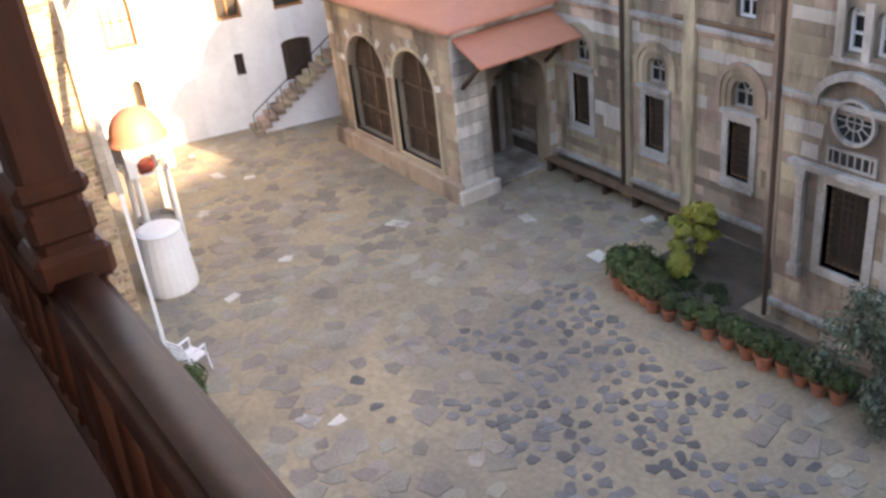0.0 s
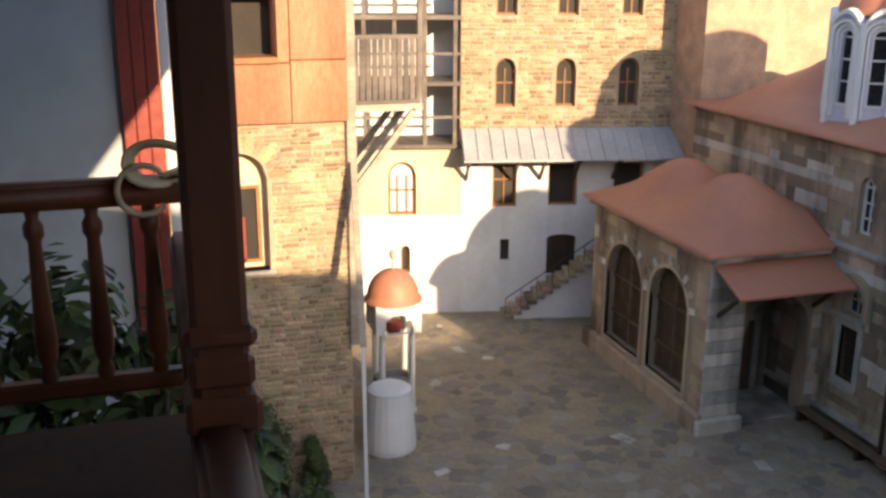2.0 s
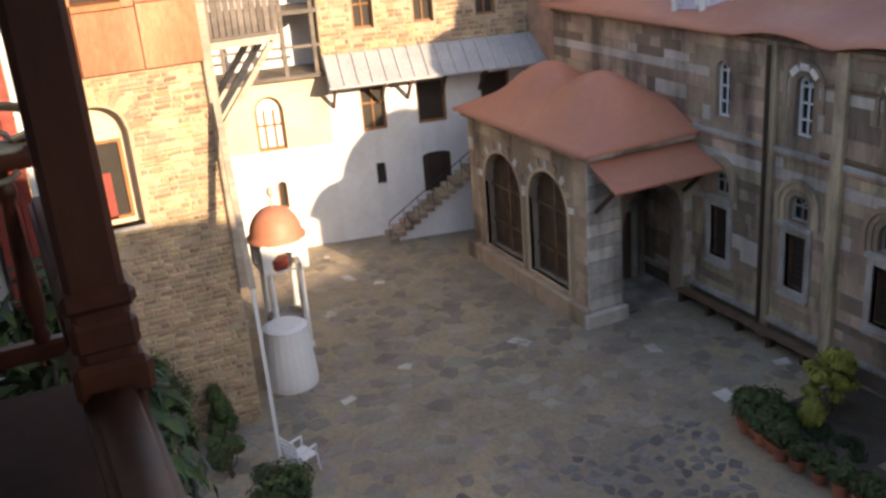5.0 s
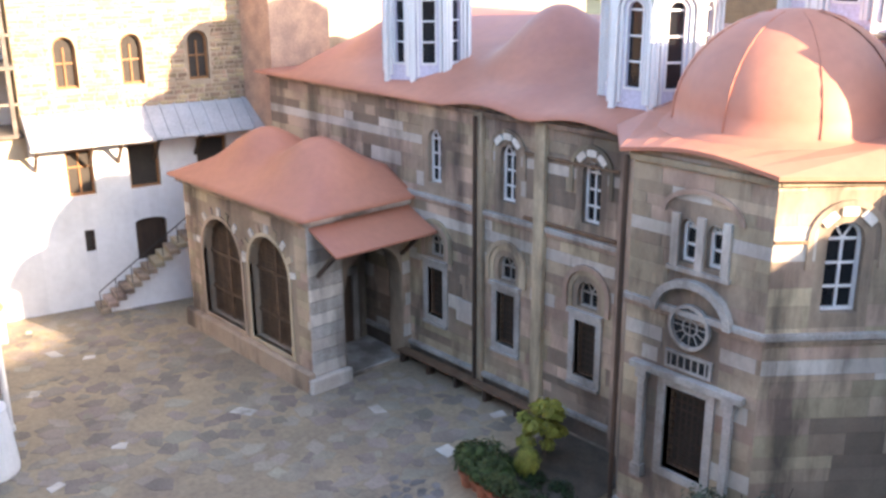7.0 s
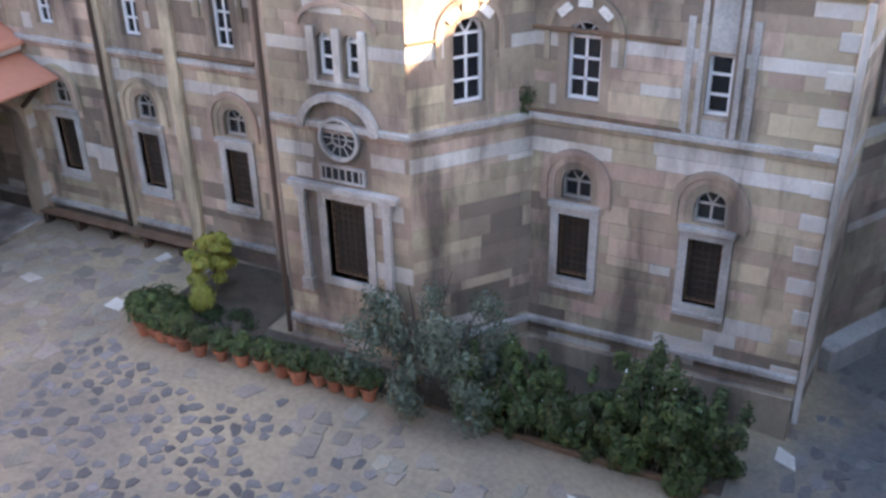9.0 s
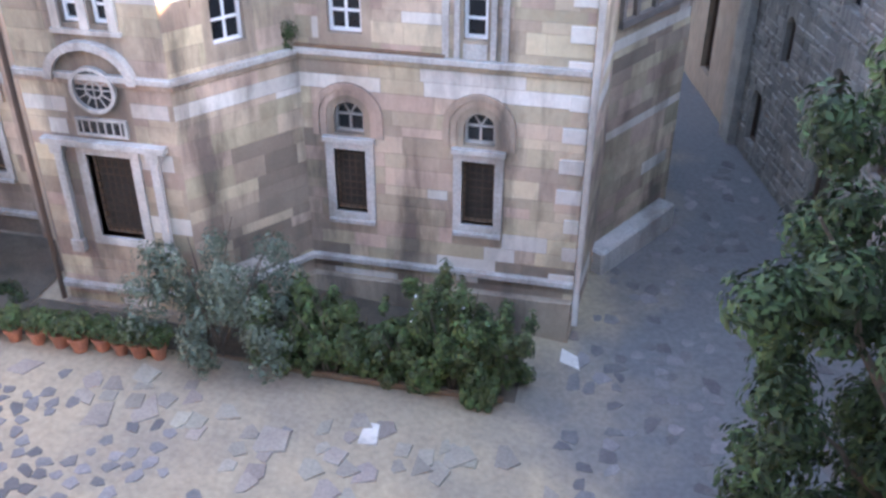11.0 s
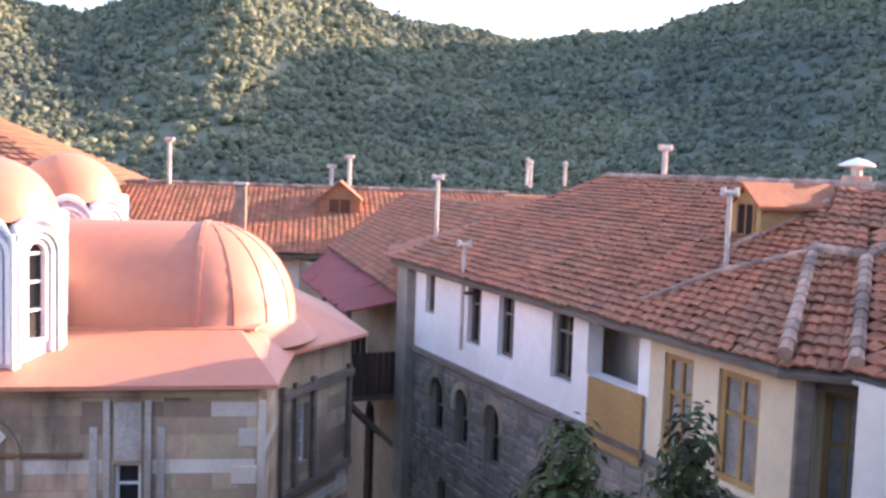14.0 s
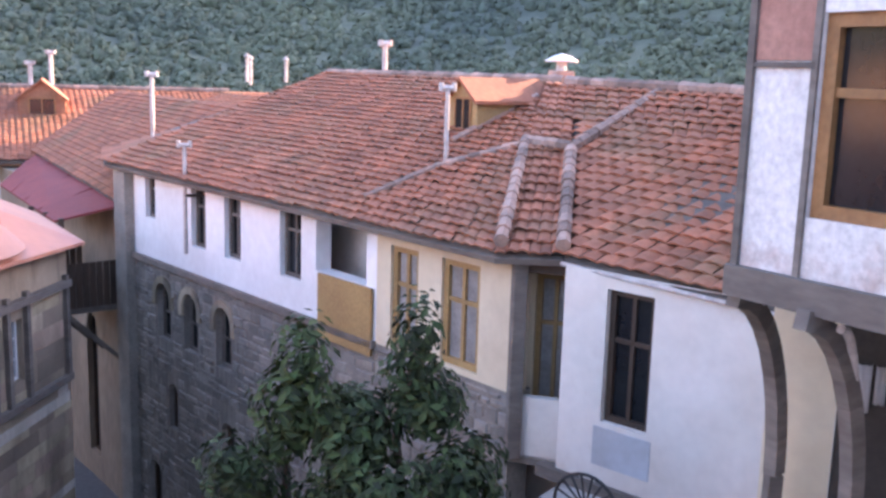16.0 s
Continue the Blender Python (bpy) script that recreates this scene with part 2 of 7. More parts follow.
# ---- mesh helpers ----
def mesh_of(name, bm, mat, smooth=False):
    bmesh.ops.recalc_face_normals(bm, faces=bm.faces[:]) if len(bm.faces) < 4000 else None
    me = bpy.data.meshes.new(name)
    bm.normal_update()
    bm.to_mesh(me)
    bm.free()
    me.materials.append(mat)
    if smooth:
        me.polygons.foreach_set("use_smooth", [True] * len(me.polygons))
    return me


def part(name, bm, mat, parent=None, label="", smooth=False):
    ob = new(name, mesh_of(name, bm, mat, smooth))
    if parent:
        ob.parent = parent
    if label:
        tagged(ob, label)
    return ob


def loose(name, bm, mat, parent, m, label=""):
    """One part for each separate piece of the mesh."""
    bm.verts.ensure_lookup_table()
    bm.verts.index_update()
    seen = set()
    for v in bm.verts[:]:
        if v.index in seen:
            continue
        stack, isle = [v], []
        seen.add(v.index)
        while stack:
            u = stack.pop()
            isle.append(u)
            for e in u.link_edges:
                w = e.other_vert(u)
                if w.index not in seen:
                    seen.add(w.index)
                    stack.append(w)
        own_bm, twin = bmesh.new(), {}
        for u in isle:
            twin[u] = own_bm.verts.new(u.co)
        for f in {f for u in isle for f in u.link_faces}:
            own_bm.faces.new([twin[u] for u in f.verts])
        part(name, own_bm, mat, parent, label).matrix_basis = m
    bm.free()


def piece(name, me, parent, m):
    """One more object on a shared mesh, at the pose m in its parent's space."""
    ob = new(name, me)
    ob.parent = parent
    ob.matrix_basis = m
    return ob


def thing(name, label, category, group="", kind="", at=(0, 0, 0), turn=0):
    ob = new(name)
    ob.matrix_basis = pose(*at, 0, 0, turn)
    return tagged(ob, label, category, group, kind)


def box(bm, x0, x1, y0, y1, z0, z1, m=None):
    v = [bm.verts.new((x, y, z)) for x in (x0, x1) for y in (y0, y1) for z in (z0, z1)]
    for f in ((0, 1, 3, 2), (4, 6, 7, 5), (0, 4, 5, 1), (2, 3, 7, 6), (0, 2, 6, 4), (1, 5, 7, 3)):
        bm.faces.new([v[i] for i in f])
    if m:
        bmesh.ops.transform(bm, matrix=m, verts=v)
    return v


def soft_box(x0, x1, y0, y1, z0, z1, r=0.01):
    bm = bmesh.new()
    box(bm, x0, x1, y0, y1, z0, z1)
    bmesh.ops.bevel(bm, geom=bm.edges[:], offset=r, segments=1, affect="EDGES")
    return bm


def prism(bm, poly, z0, z1):
    """An upright prism over a plan polygon; z1 may be a list of heights."""
    n = len(poly)
    tops = z1 if isinstance(z1, (list, tuple)) else [z1] * n
    a = [bm.verts.new((x, y, z0)) for x, y in poly]
    b = [bm.verts.new((p[0], p[1], h)) for p, h in zip(poly, tops)]
    bm.faces.new(a[::-1])
    bm.faces.new(b)
    for i in range(n):
        j = (i + 1) % n
        bm.faces.new((a[i], a[j], b[j], b[i]))


def slab(bm, pts, thick):
    """A sheet through 3D points (one loop) with thickness downwards."""
    a = [bm.verts.new(p) for p in pts]
    b = [bm.verts.new((p[0], p[1], p[2] - thick)) for p in pts]
    bm.faces.new(a)
    bm.faces.new(b[::-1])
    for i in range(len(pts)):
        j = (i + 1) % len(pts)
        bm.faces.new((a[j], a[i], b[i], b[j]))


def lathe(bm, profile, steps=16, at=(0, 0, 0), start=0.0, sweep=2 * math.pi, scale=(1, 1)):
    """A turned form: profile of (radius, z)."""
    full = abs(sweep - 2 * math.pi) < 1e-6
    cols = []
    for k in range(steps if full else steps + 1):
        a = start + sweep * k / steps
        cols.append([bm.verts.new((at[0] + r * math.cos(a) * scale[0], at[1] + r * math.sin(a) * scale[1], at[2] + z)) for r, z in profile])
    for k in range(steps):
        c, d = cols[k], cols[(k + 1) % len(cols)]
        for i in range(len(profile) - 1):
            vs = [c[i], d[i], d[i + 1], c[i + 1]]
            try:
                bm.faces.new(vs)
            except ValueError:
                pass


def rod(bm, p, q, r, r2=None, steps=8):
    """A round bar from p to q."""
    p, q = Vector(p), Vector(q)
    r2 = r if r2 is None else r2
    m = (q - p).to_track_quat("Z", "Y").to_matrix().to_4x4()
    m.translation = p
    n = len(bm.verts)
    lathe(bm, [(0.0005, 0), (r, 0), (r2, (q - p).length), (0.0005, (q - p).length)], steps)
    bm.verts.ensure_lookup_table()
    bmesh.ops.transform(bm, matrix=m, verts=bm.verts[n:])


def beam(bm, p, q, w, h):
    """A squared bar from p to q."""
    p, q = Vector(p), Vector(q)
    m = (q - p).to_track_quat("Y", "Z").to_matrix().to_4x4()
    m.translation = p
    box(bm, -w / 2, w / 2, 0, (q - p).length, -h / 2, h / 2, m)


def along(p, q, out=0.0):
    """The pose of a wall's frame: x along it from p to q, y into it, z up from 0; the outer face is at y = 0."""
    d = Vector((q[0] - p[0], q[1] - p[1], 0))
    m = pose(p[0], p[1], 0, 0, 0, math.degrees(math.atan2(d.y, d.x)))
    return m @ pose(0, -out, 0), d.length


def arch_top(o, s):
    """Height of an opening's head over s. o: (s0, s1, z0, z1, rise)."""
    s0, s1, z0, z1, rise = o
    if rise <= 0:
        return z1
    u = (s - (s0 + s1) / 2) / ((s1 - s0) / 2)
    return z1 - rise + rise * math.sqrt(max(0.0, 1 - u * u))


def panel(bm, length, z0, top, thick, openings=()):
    """A wall along x with openings cut through; outer face at y=0, inner at y=thick. top: a height, or a function of s."""
    high = top if callable(top) else (lambda s: top)
    cuts = {0.0, length}
    for o in openings:
        n = 12 if o[4] > 0 else 1
        cuts |= {o[0] + (o[1] - o[0]) * i / n for i in range(n + 1)}
    if callable(top):
        cuts |= {length * i / 24 for i in range(25)}
    cuts = sorted(cuts)
    quads = lambda *p: bm.faces.new([bm.verts.new(v) for v in p])
    for a, b in zip(cuts, cuts[1:]):
        if b - a < 1e-5:
            continue
        mid = (a + b) / 2
        holes = sorted((o for o in openings if o[0] < mid < o[1]), key=lambda o: o[2])
        spans, low = [], (z0, z0)
        for o in holes:
            spans.append((low, (o[2], o[2])))
            low = (arch_top(o, a), arch_top(o, b))
        spans.append((low, (high(a), high(b))))
        for (l0, l1), (h0, h1) in spans:
            quads((a, 0, l0), (b, 0, l1), (b, 0, h1), (a, 0, h0))
            quads((b, thick, l1), (a, thick, l0), (a, thick, h0), (b, thick, h1))
            quads((a, 0, h0), (b, 0, h1), (b, thick, h1), (a, thick, h0))
            quads((a, thick, l0), (b, thick, l1), (b, 0, l1), (a, 0, l0))
    for s in (0.0, length):
        quads((s, 0, z0), (s, thick, z0), (s, thick, high(s)), (s, 0, high(s)))
    for o in openings:
        for s in (o[0], o[1]):
            h = arch_top(o, s)
            quads((s, 0, o[2]), (s, thick, o[2]), (s, thick, h), (s, 0, h))


def sheet_with_arch(bm, o, y, steps=12):
    """A flat sheet that fills an opening."""
    pts = [(o[0], y, o[2]), (o[1], y, o[2])]
    pts += [(o[1] + (o[0] - o[1]) * i / steps, y, arch_top(o, o[1] + (o[0] - o[1]) * i / steps)) for i in range(steps + 1)]
    clean = []
    for p in pts:
        if not clean or (Vector(p) - Vector(clean[-1])).length > 1e-5:
            clean.append(p)
    bm.faces.new([bm.verts.new(p) for p in clean])


def rim(bm, o, width, y0, y1, foot=True, steps=14):
    """A frame that follows an opening's edge, lying outside it (width > 0) or inside (width < 0)."""
    def line(d):
        q = (o[0] - d, o[1] + d, o[2] - (d if foot else 0), o[3] + d, o[4] + d if o[4] > 0 else 0)
        path = [(q[0], q[2])]
        if o[4] > 0:
            path += [(q[0] + (q[1] - q[0]) * (0.5 - 0.5 * math.cos(math.pi * i / steps)), 0) for i in range(steps + 1)]
            path = [path[0]] + [(s, arch_top(q, s)) for s, _ in path[1:]]
        else:
            path += [(q[0], q[3]), (q[1], q[3])]
        return path + [(q[1], q[2])]
    a, b = line(0), line(width)
    ring = lambda pts, y: [bm.verts.new((s, y, z)) for s, z in pts]
    af, bf, ab, bb = ring(a, y0), ring(b, y0), ring(a, y1), ring(b, y1)
    n = len(a)
    for i in range(n if foot else n - 1):
        j = (i + 1) % n
        for u, v in ((af, bf), (bb, ab), (bf, bb), (ab, af)):
            bm.faces.new((u[i], u[j], v[j], v[i]))


def finish(ob, m):
    ob.matrix_basis = m
    return ob


# ---- ground and distance ----
def ground_z(x, y):
    """The court is level to the west and falls gently to the lane."""
    if x < -13:
        return 0.95
    if x < -0.7:
        u = (x + 13) / 12.3
        return 0.95 * (1 - u * u * (1.6 - 0.6 * u))
    return max(-0.7, -0.05 * (x + 0.7)) if y < 30 else -0.2


def far_ground(x, y):
    """Valley floor that climbs into two wooded slopes behind the roofs."""
    a = math.degrees(math.atan2(x, y))
    d = math.hypot(x, y)
    if d < 75:
        return ground_z(x, y) if d < 55 else -0.3
    e = 16.9 - 8.6 * math.exp(-((a - 13.0) / 22.5) ** 2) - 6.2 * min(1.0, max(0.0, (-4 - a) / 8.4)) + 0.15 * math.sin(a * 0.9) - 0.2
    e = min(e, 14.4)
    top = math.tan(radians(e)) * 520
    u = min(1.0, (d - 75) / 445)
    w = u * u * (3 - 2 * u)
    return w * top + 5 * u * math.sin(x * 0.021 + y * 0.013) * (1 - u)


bm = bmesh.new()
rings = [0.5, 3, 5, 7, 9, 11, 13, 15, 17, 19, 21, 23, 25, 28, 31, 34, 38, 44, 52, 64, 75] + [75 + 445 * (i / 22) ** 1.2 for i in range(1, 23)] + [700, 1200, 3000]
turns = 120
grid = []
for d in rings:
    row = []
    for k in range(turns):
        a = 2 * math.pi * k / turns
        x, y = d * math.sin(a), d * math.cos(a)
        h = far_ground(x, y)
        if d > 521:
            h = far_ground(x * 520 / d, y * 520 / d) - (d - 520) * 0.15
        row.append(bm.verts.new((x, y, h)))
    grid.append(row)
for r0, r1 in zip(grid, grid[1:]):
    for k in range(turns):
        j = (k + 1) % turns
        bm.faces.new((r0[k], r0[j], r1[j], r1[k]))
bm.faces.new(grid[0][::-1])
ground = tagged(part("ground", bm, EARTH, smooth=True), "trodden earth and worn stone ground of the courtyard", "ground", kind="structure")
ground.data.materials.append(WOODS)
for f in ground.data.polygons:
    if math.hypot(f.center.x, f.center.y) > 62:
        f.material_index = 1

# woods on the slopes: uneven crowns with loose clumps of leaves on them
rng = random.Random(4)
nr = np.random.default_rng(4)
bm = bmesh.new()
bmesh.ops.create_icosphere(bm, subdivisions=1, radius=1.0)
bm.verts.index_update()
ball = np.array([tuple(v.co) for v in bm.verts])
ball_faces = [tuple(v.index for v in f.verts) for f in bm.faces]
bm.free()
verts, faces = [], []
for n in range(20500):
    a = radians(rng.uniform(-42, 62))
    d = 130 + 400 * rng.random() ** 1.1
    x, y = d * math.sin(a), d * math.cos(a)
    s = d * rng.uniform(0.0026, 0.0066) * (1.3 - 0.3 * min(1.0, (d - 130) / 200)) * (1.0 if rng.random() < 0.88 else 1.35)
    at = np.array((x, y, far_ground(x, y) + s * 0.35))
    tall = rng.uniform(0.7, 1.2)
    lump = 0.82 + nr.normal(0, 0.24, (len(ball), 1))
    pts = ball * lump * np.array((s, s, s * tall)) + at
    base = len(verts)
    verts.extend(map(tuple, pts))
    faces.extend((i + base, j + base, k + base) for i, j, k in ball_faces)
    out = nr.normal(0, 1, (26, 3))
    out[:, 2] = np.abs(out[:, 2])
    out /= np.linalg.norm(out, axis=1)[:, None]
    c = out * nr.uniform(0.7, 1.25, (26, 1)) * np.array((s, s, s * tall)) + at
    w = s * nr.uniform(0.16, 0.38, (26, 1))
    u = np.cross(out, nr.normal(0, 1, (26, 3)))
    u /= np.linalg.norm(u, axis=1)[:, None]
    v = np.cross(out, u) + out * nr.uniform(-0.5, 0.5, (26, 1))
    tri = np.stack((c + u * w, c - u * w * 0.6 + v * w, c - u * w * 0.5 - v * w), axis=1).reshape(-1, 3)
    base = len(verts)
    verts.extend(map(tuple, tri))
    faces.extend((base + 3 * k, base + 3 * k + 1, base + 3 * k + 2) for k in range(26))
me = bpy.data.meshes.new("woods")
me.from_pydata(verts, [], faces)
me.materials.append(WOODS)
me.polygons.foreach_set("use_smooth", [True] * len(me.polygons))
tagged(new("woods", me), "dense green broadleaf woods on the hillsides", "woods", kind="stuff")


# ---- windows ----
def arched_window(parent, m, s, z0, z1, w=0.62, rows=3, cols=2, rise=None, frame_mat=WHITEPAINT, deep=0.16, bar=0.045, name="window"):
    """A framed window in an opening, with its panes as parts."""
    rise = w / 2 if rise is None else rise
    o = (s - w / 2, s + w / 2, z0, z1, rise)
    bm = bmesh.new()
    rim(bm, o, -bar * 1.3, deep - 0.03, deep + 0.05)
    spring = z1 - rise
    ys = (deep - 0.015, deep + 0.035)
    if rise > 0:
        box(bm, o[0], o[1], *ys, spring - bar / 2, spring + bar / 2)
        for k in (-0.5, 0.5):
            beam(bm, (s, deep + 0.01, spring), (s + k * w * 0.5, deep + 0.01, arch_top(o, s + k * w * 0.5)), bar * 0.7, bar * 0.8)
    for i in range(1, cols):
        x = o[0] + w * i / cols
        box(bm, x - bar / 2, x + bar / 2, *ys, z0, spring)
    for j in range(1, rows):
        z = z0 + (spring - z0) * j / rows
        box(bm, o[0], o[1], *ys, z - bar / 2, z + bar / 2)
    win = finish(part(name, bm, frame_mat, parent), m)
    for i in range(cols):
        for j in range(rows):
            b2 = bmesh.new()
            x0, x1 = o[0] + w * i / cols, o[0] + w * (i + 1) / cols
            a0, a1 = z0 + (spring - z0) * j / rows, z0 + (spring - z0) * (j + 1) / rows
            box(b2, x0, x1, deep + 0.02, deep + 0.026, a0, a1)
            part("pane", b2, GLASS, win)
    if rise > 0:
        b2 = bmesh.new()
        sheet_with_arch(b2, (o[0], o[1], spring, z1, rise), deep + 0.02)
        part("pane", b2, GLASS, win)
    return o


def plain_opening(parent, m, s, z0, z1, w, rise=0.0, frame_mat=WINDOWWOOD, deep=0.12, name="window", dark=INSIDESHADE, bar=0.07, leaves=0):
    """A wooden window or door, with a frame and a sheet: glass, or painted room darkness."""
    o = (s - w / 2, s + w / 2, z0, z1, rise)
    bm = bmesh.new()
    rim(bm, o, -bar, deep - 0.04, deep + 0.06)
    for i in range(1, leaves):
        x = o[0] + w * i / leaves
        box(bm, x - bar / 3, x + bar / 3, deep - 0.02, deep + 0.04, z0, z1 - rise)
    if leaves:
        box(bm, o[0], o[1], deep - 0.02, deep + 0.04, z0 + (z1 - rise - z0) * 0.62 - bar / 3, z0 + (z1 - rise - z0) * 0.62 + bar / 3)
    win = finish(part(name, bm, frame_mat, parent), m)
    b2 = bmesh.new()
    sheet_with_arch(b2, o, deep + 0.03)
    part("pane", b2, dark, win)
    return o


# ---- the church ----
church = thing("church", "large stone church with pink metal roofs and white drums", "church")
S_EAST = ((-6.2, 15.7), (-0.75, 15.7))
S_WEST = ((-25.6, 15.75), (-11.7, 15.75))
CONCH = [(-11.9, 15.7), (-10.35, 13.75), (-7.55, 13.75), (-6.0, 15.7)]
EAVE_E, EAVE_W, EAVE_C = 8.40, 8.16, 8.42


def bars(m, s, z0, z1, w, nx, nz, deep=0.10):
    """A fine rusty grille in a window opening."""
    bm = bmesh.new()
    for i in range(1, nx):
        x = s - w / 2 + w * i / nx
        box(bm, x - 0.009, x + 0.009, deep, deep + 0.018, z0, z1)
    for k in range(1, nz):
        z = z0 + (z1 - z0) * k / nz
        box(bm, s - w / 2, s + w / 2, deep - 0.008, deep + 0.01, z - 0.009, z + 0.009)
    finish(part("window_grille", bm, DARKWOOD, church, "fine rusty iron window grille"), m)


def lower_window(m, s, marble=GREYSTONE):
    """Tall barred window in a marble surround under a fanlight and an arched hood."""
    o = plain_opening(church, m, s, 2.43, 3.78, 0.62, 0, BROWNSTONE, 0.15, bar=0.04, dark=LATTICESHADE)
    bars(m, s, 2.43, 3.78, 0.62, 5, 9)
    bm = bmesh.new()
    rim(bm, o, 0.16, -0.05, 0.14)
    box(bm, s - 0.5, s + 0.5, -0.12, 0.1, 3.94, 4.04)
    box(bm, s - 0.46, s + 0.46, -0.10, 0.1, 2.19, 2.27)
    loose("window_surround", bm, marble, church, m, "grey marble window surround")
    arched_window(church, m, s, 4.08, 4.72, 0.58, rows=1, cols=2, frame_mat=GREYSTONE, bar=0.04, name="fanlight")
    bm = bmesh.new()
    rim(bm, (s - 0.55, s + 0.55, 4.05, 5.0, 0.55), 0.12, -0.07, 0.05, foot=False)
    rim(bm, (s - 0.42, s + 0.42, 4.05, 4.87, 0.42), 0.12, -0.03, 0.05, foot=False)
    loose("arch_moulding", bm, STONE, church, m, "carved stone arch moulding")
    return [o, (s - 0.29, s + 0.29, 4.08, 4.72, 0.29)]


def hood(m, s, z, r):
    """Plain stone hood with three pale blocks over an upper window."""
    bm = bmesh.new()
    rim(bm, (s - r, s + r, z - 0.5, z + r, r), 0.10, -0.05, 0.04, foot=False)
    finish(part("arch_moulding", bm, STONE, church, "stone arch moulding"), m)
    for k in (-1, 0, 1):
        b2 = bmesh.new()
        a = math.pi / 2 + k * 0.75
        mm = pose(s + math.cos(a) * (r - 0.06), 0, z + math.sin(a) * (r - 0.06), 0, math.degrees(math.pi / 2 - a), 0)
        box(b2, -0.13, 0.13, -0.045, 0.03, -0.10, 0.10, mm)
        finish(part("arch_block", b2, WHITESTONE, church, "white arch block"), m)


# south walls
walls = {}
m, L = along(*S_EAST)
ops = []
for x in (-5.12, -2.66):
    ops += lower_window(m, x + 6.2)
ops.append(arched_window(church, m, -5.1 + 6.2, 6.03, 7.47))
hood(m, -5.1 + 6.2, 7.25, 0.62)
ops.append(arched_window(church, m, -2.77 + 6.2, 6.08, 7.14, 0.42, rows=3, cols=1, rise=0.0))
bm = bmesh.new()
box(bm, 3.43 - 0.21, 3.43 + 0.21, -0.015, 0.05, 7.2, 8.15)
box(bm, 3.43 - 0.21, 3.43 + 0.21, -0.02, 0.05, 5.75, 6.02)
for k in (-1, 1):
    box(bm, 3.43 + k * 0.32 - 0.05, 3.43 + k * 0.32 + 0.05, -0.05, 0.05, 5.75, 8.2)
    box(bm, 3.43 + k * 0.52 - 0.06, 3.43 + k * 0.52 + 0.06, -0.03, 0.05, 5.75, 7.75)
loose("window_surround", bm, GREYSTONE, church, m, "tall grey marble window surround")
bm = bmesh.new()
panel(bm, L, -0.6, EAVE_E, 0.5, ops)
walls["east"] = (finish(part("wall", bm, MORTAR, church), m), m, L, -0.3, EAVE_E, ops)

m, L = along(*S_WEST)
ops = []
for x in (-18.03, -15.45, -12.95):
    ops += lower_window(m, x + 25.6)
    ops.append(arched_window(church, m, x + 25.6, 6.05, 7.42, 0.5, rows=3, cols=2))
for x in (-15.45, -12.95):
    hood(m, x + 25.6, 7.2, 0.5)
bm = bmesh.new()
wave = lambda s: EAVE_W + 0.16 * max(0, math.sin((s - 8.2) / 2.6 * math.pi)) * (8.2 < s < 13.4)
panel(bm, L, 0.3, wave, 0.5, ops)
walls["west"] = (finish(part("wall", bm, MORTAR, church), m), m, L, 0.95, EAVE_W, ops)
# pilasters, plaque and bench on the west stretch
for x in (-16.35, -14.35, -11.95):
    part("pilaster", soft_box(x - 0.16, x + 0.16, 15.60, 15.752, 0.9, 8.1, 0.02), STONE, church)
part("plaque", soft_box(-17.2, -16.62, 15.70, 15.752, 2.6, 3.2, 0.01), PALE, church, "white marble plaque")
bench = thing("bench", "long low red-brown plank bench along the church wall", "bench", at=(-16.4, 15.4, 0.95))
part("seat", soft_box(-2.7, 2.9, -0.16, 0.16, 0.30, 0.355, 0.012), BROWNSTONE, bench)
part("back_rail", soft_box(-2.7, 2.9, 0.10, 0.14, 0.15, 0.29, 0.01), BROWNSTONE, bench)
for k in range(6):
    part("leg", soft_box(-2.62 + 1.08 * k, -2.5 + 1.08 * k, -0.13, 0.13, -0.02, 0.30, 0.012), DARKWOOD, bench)

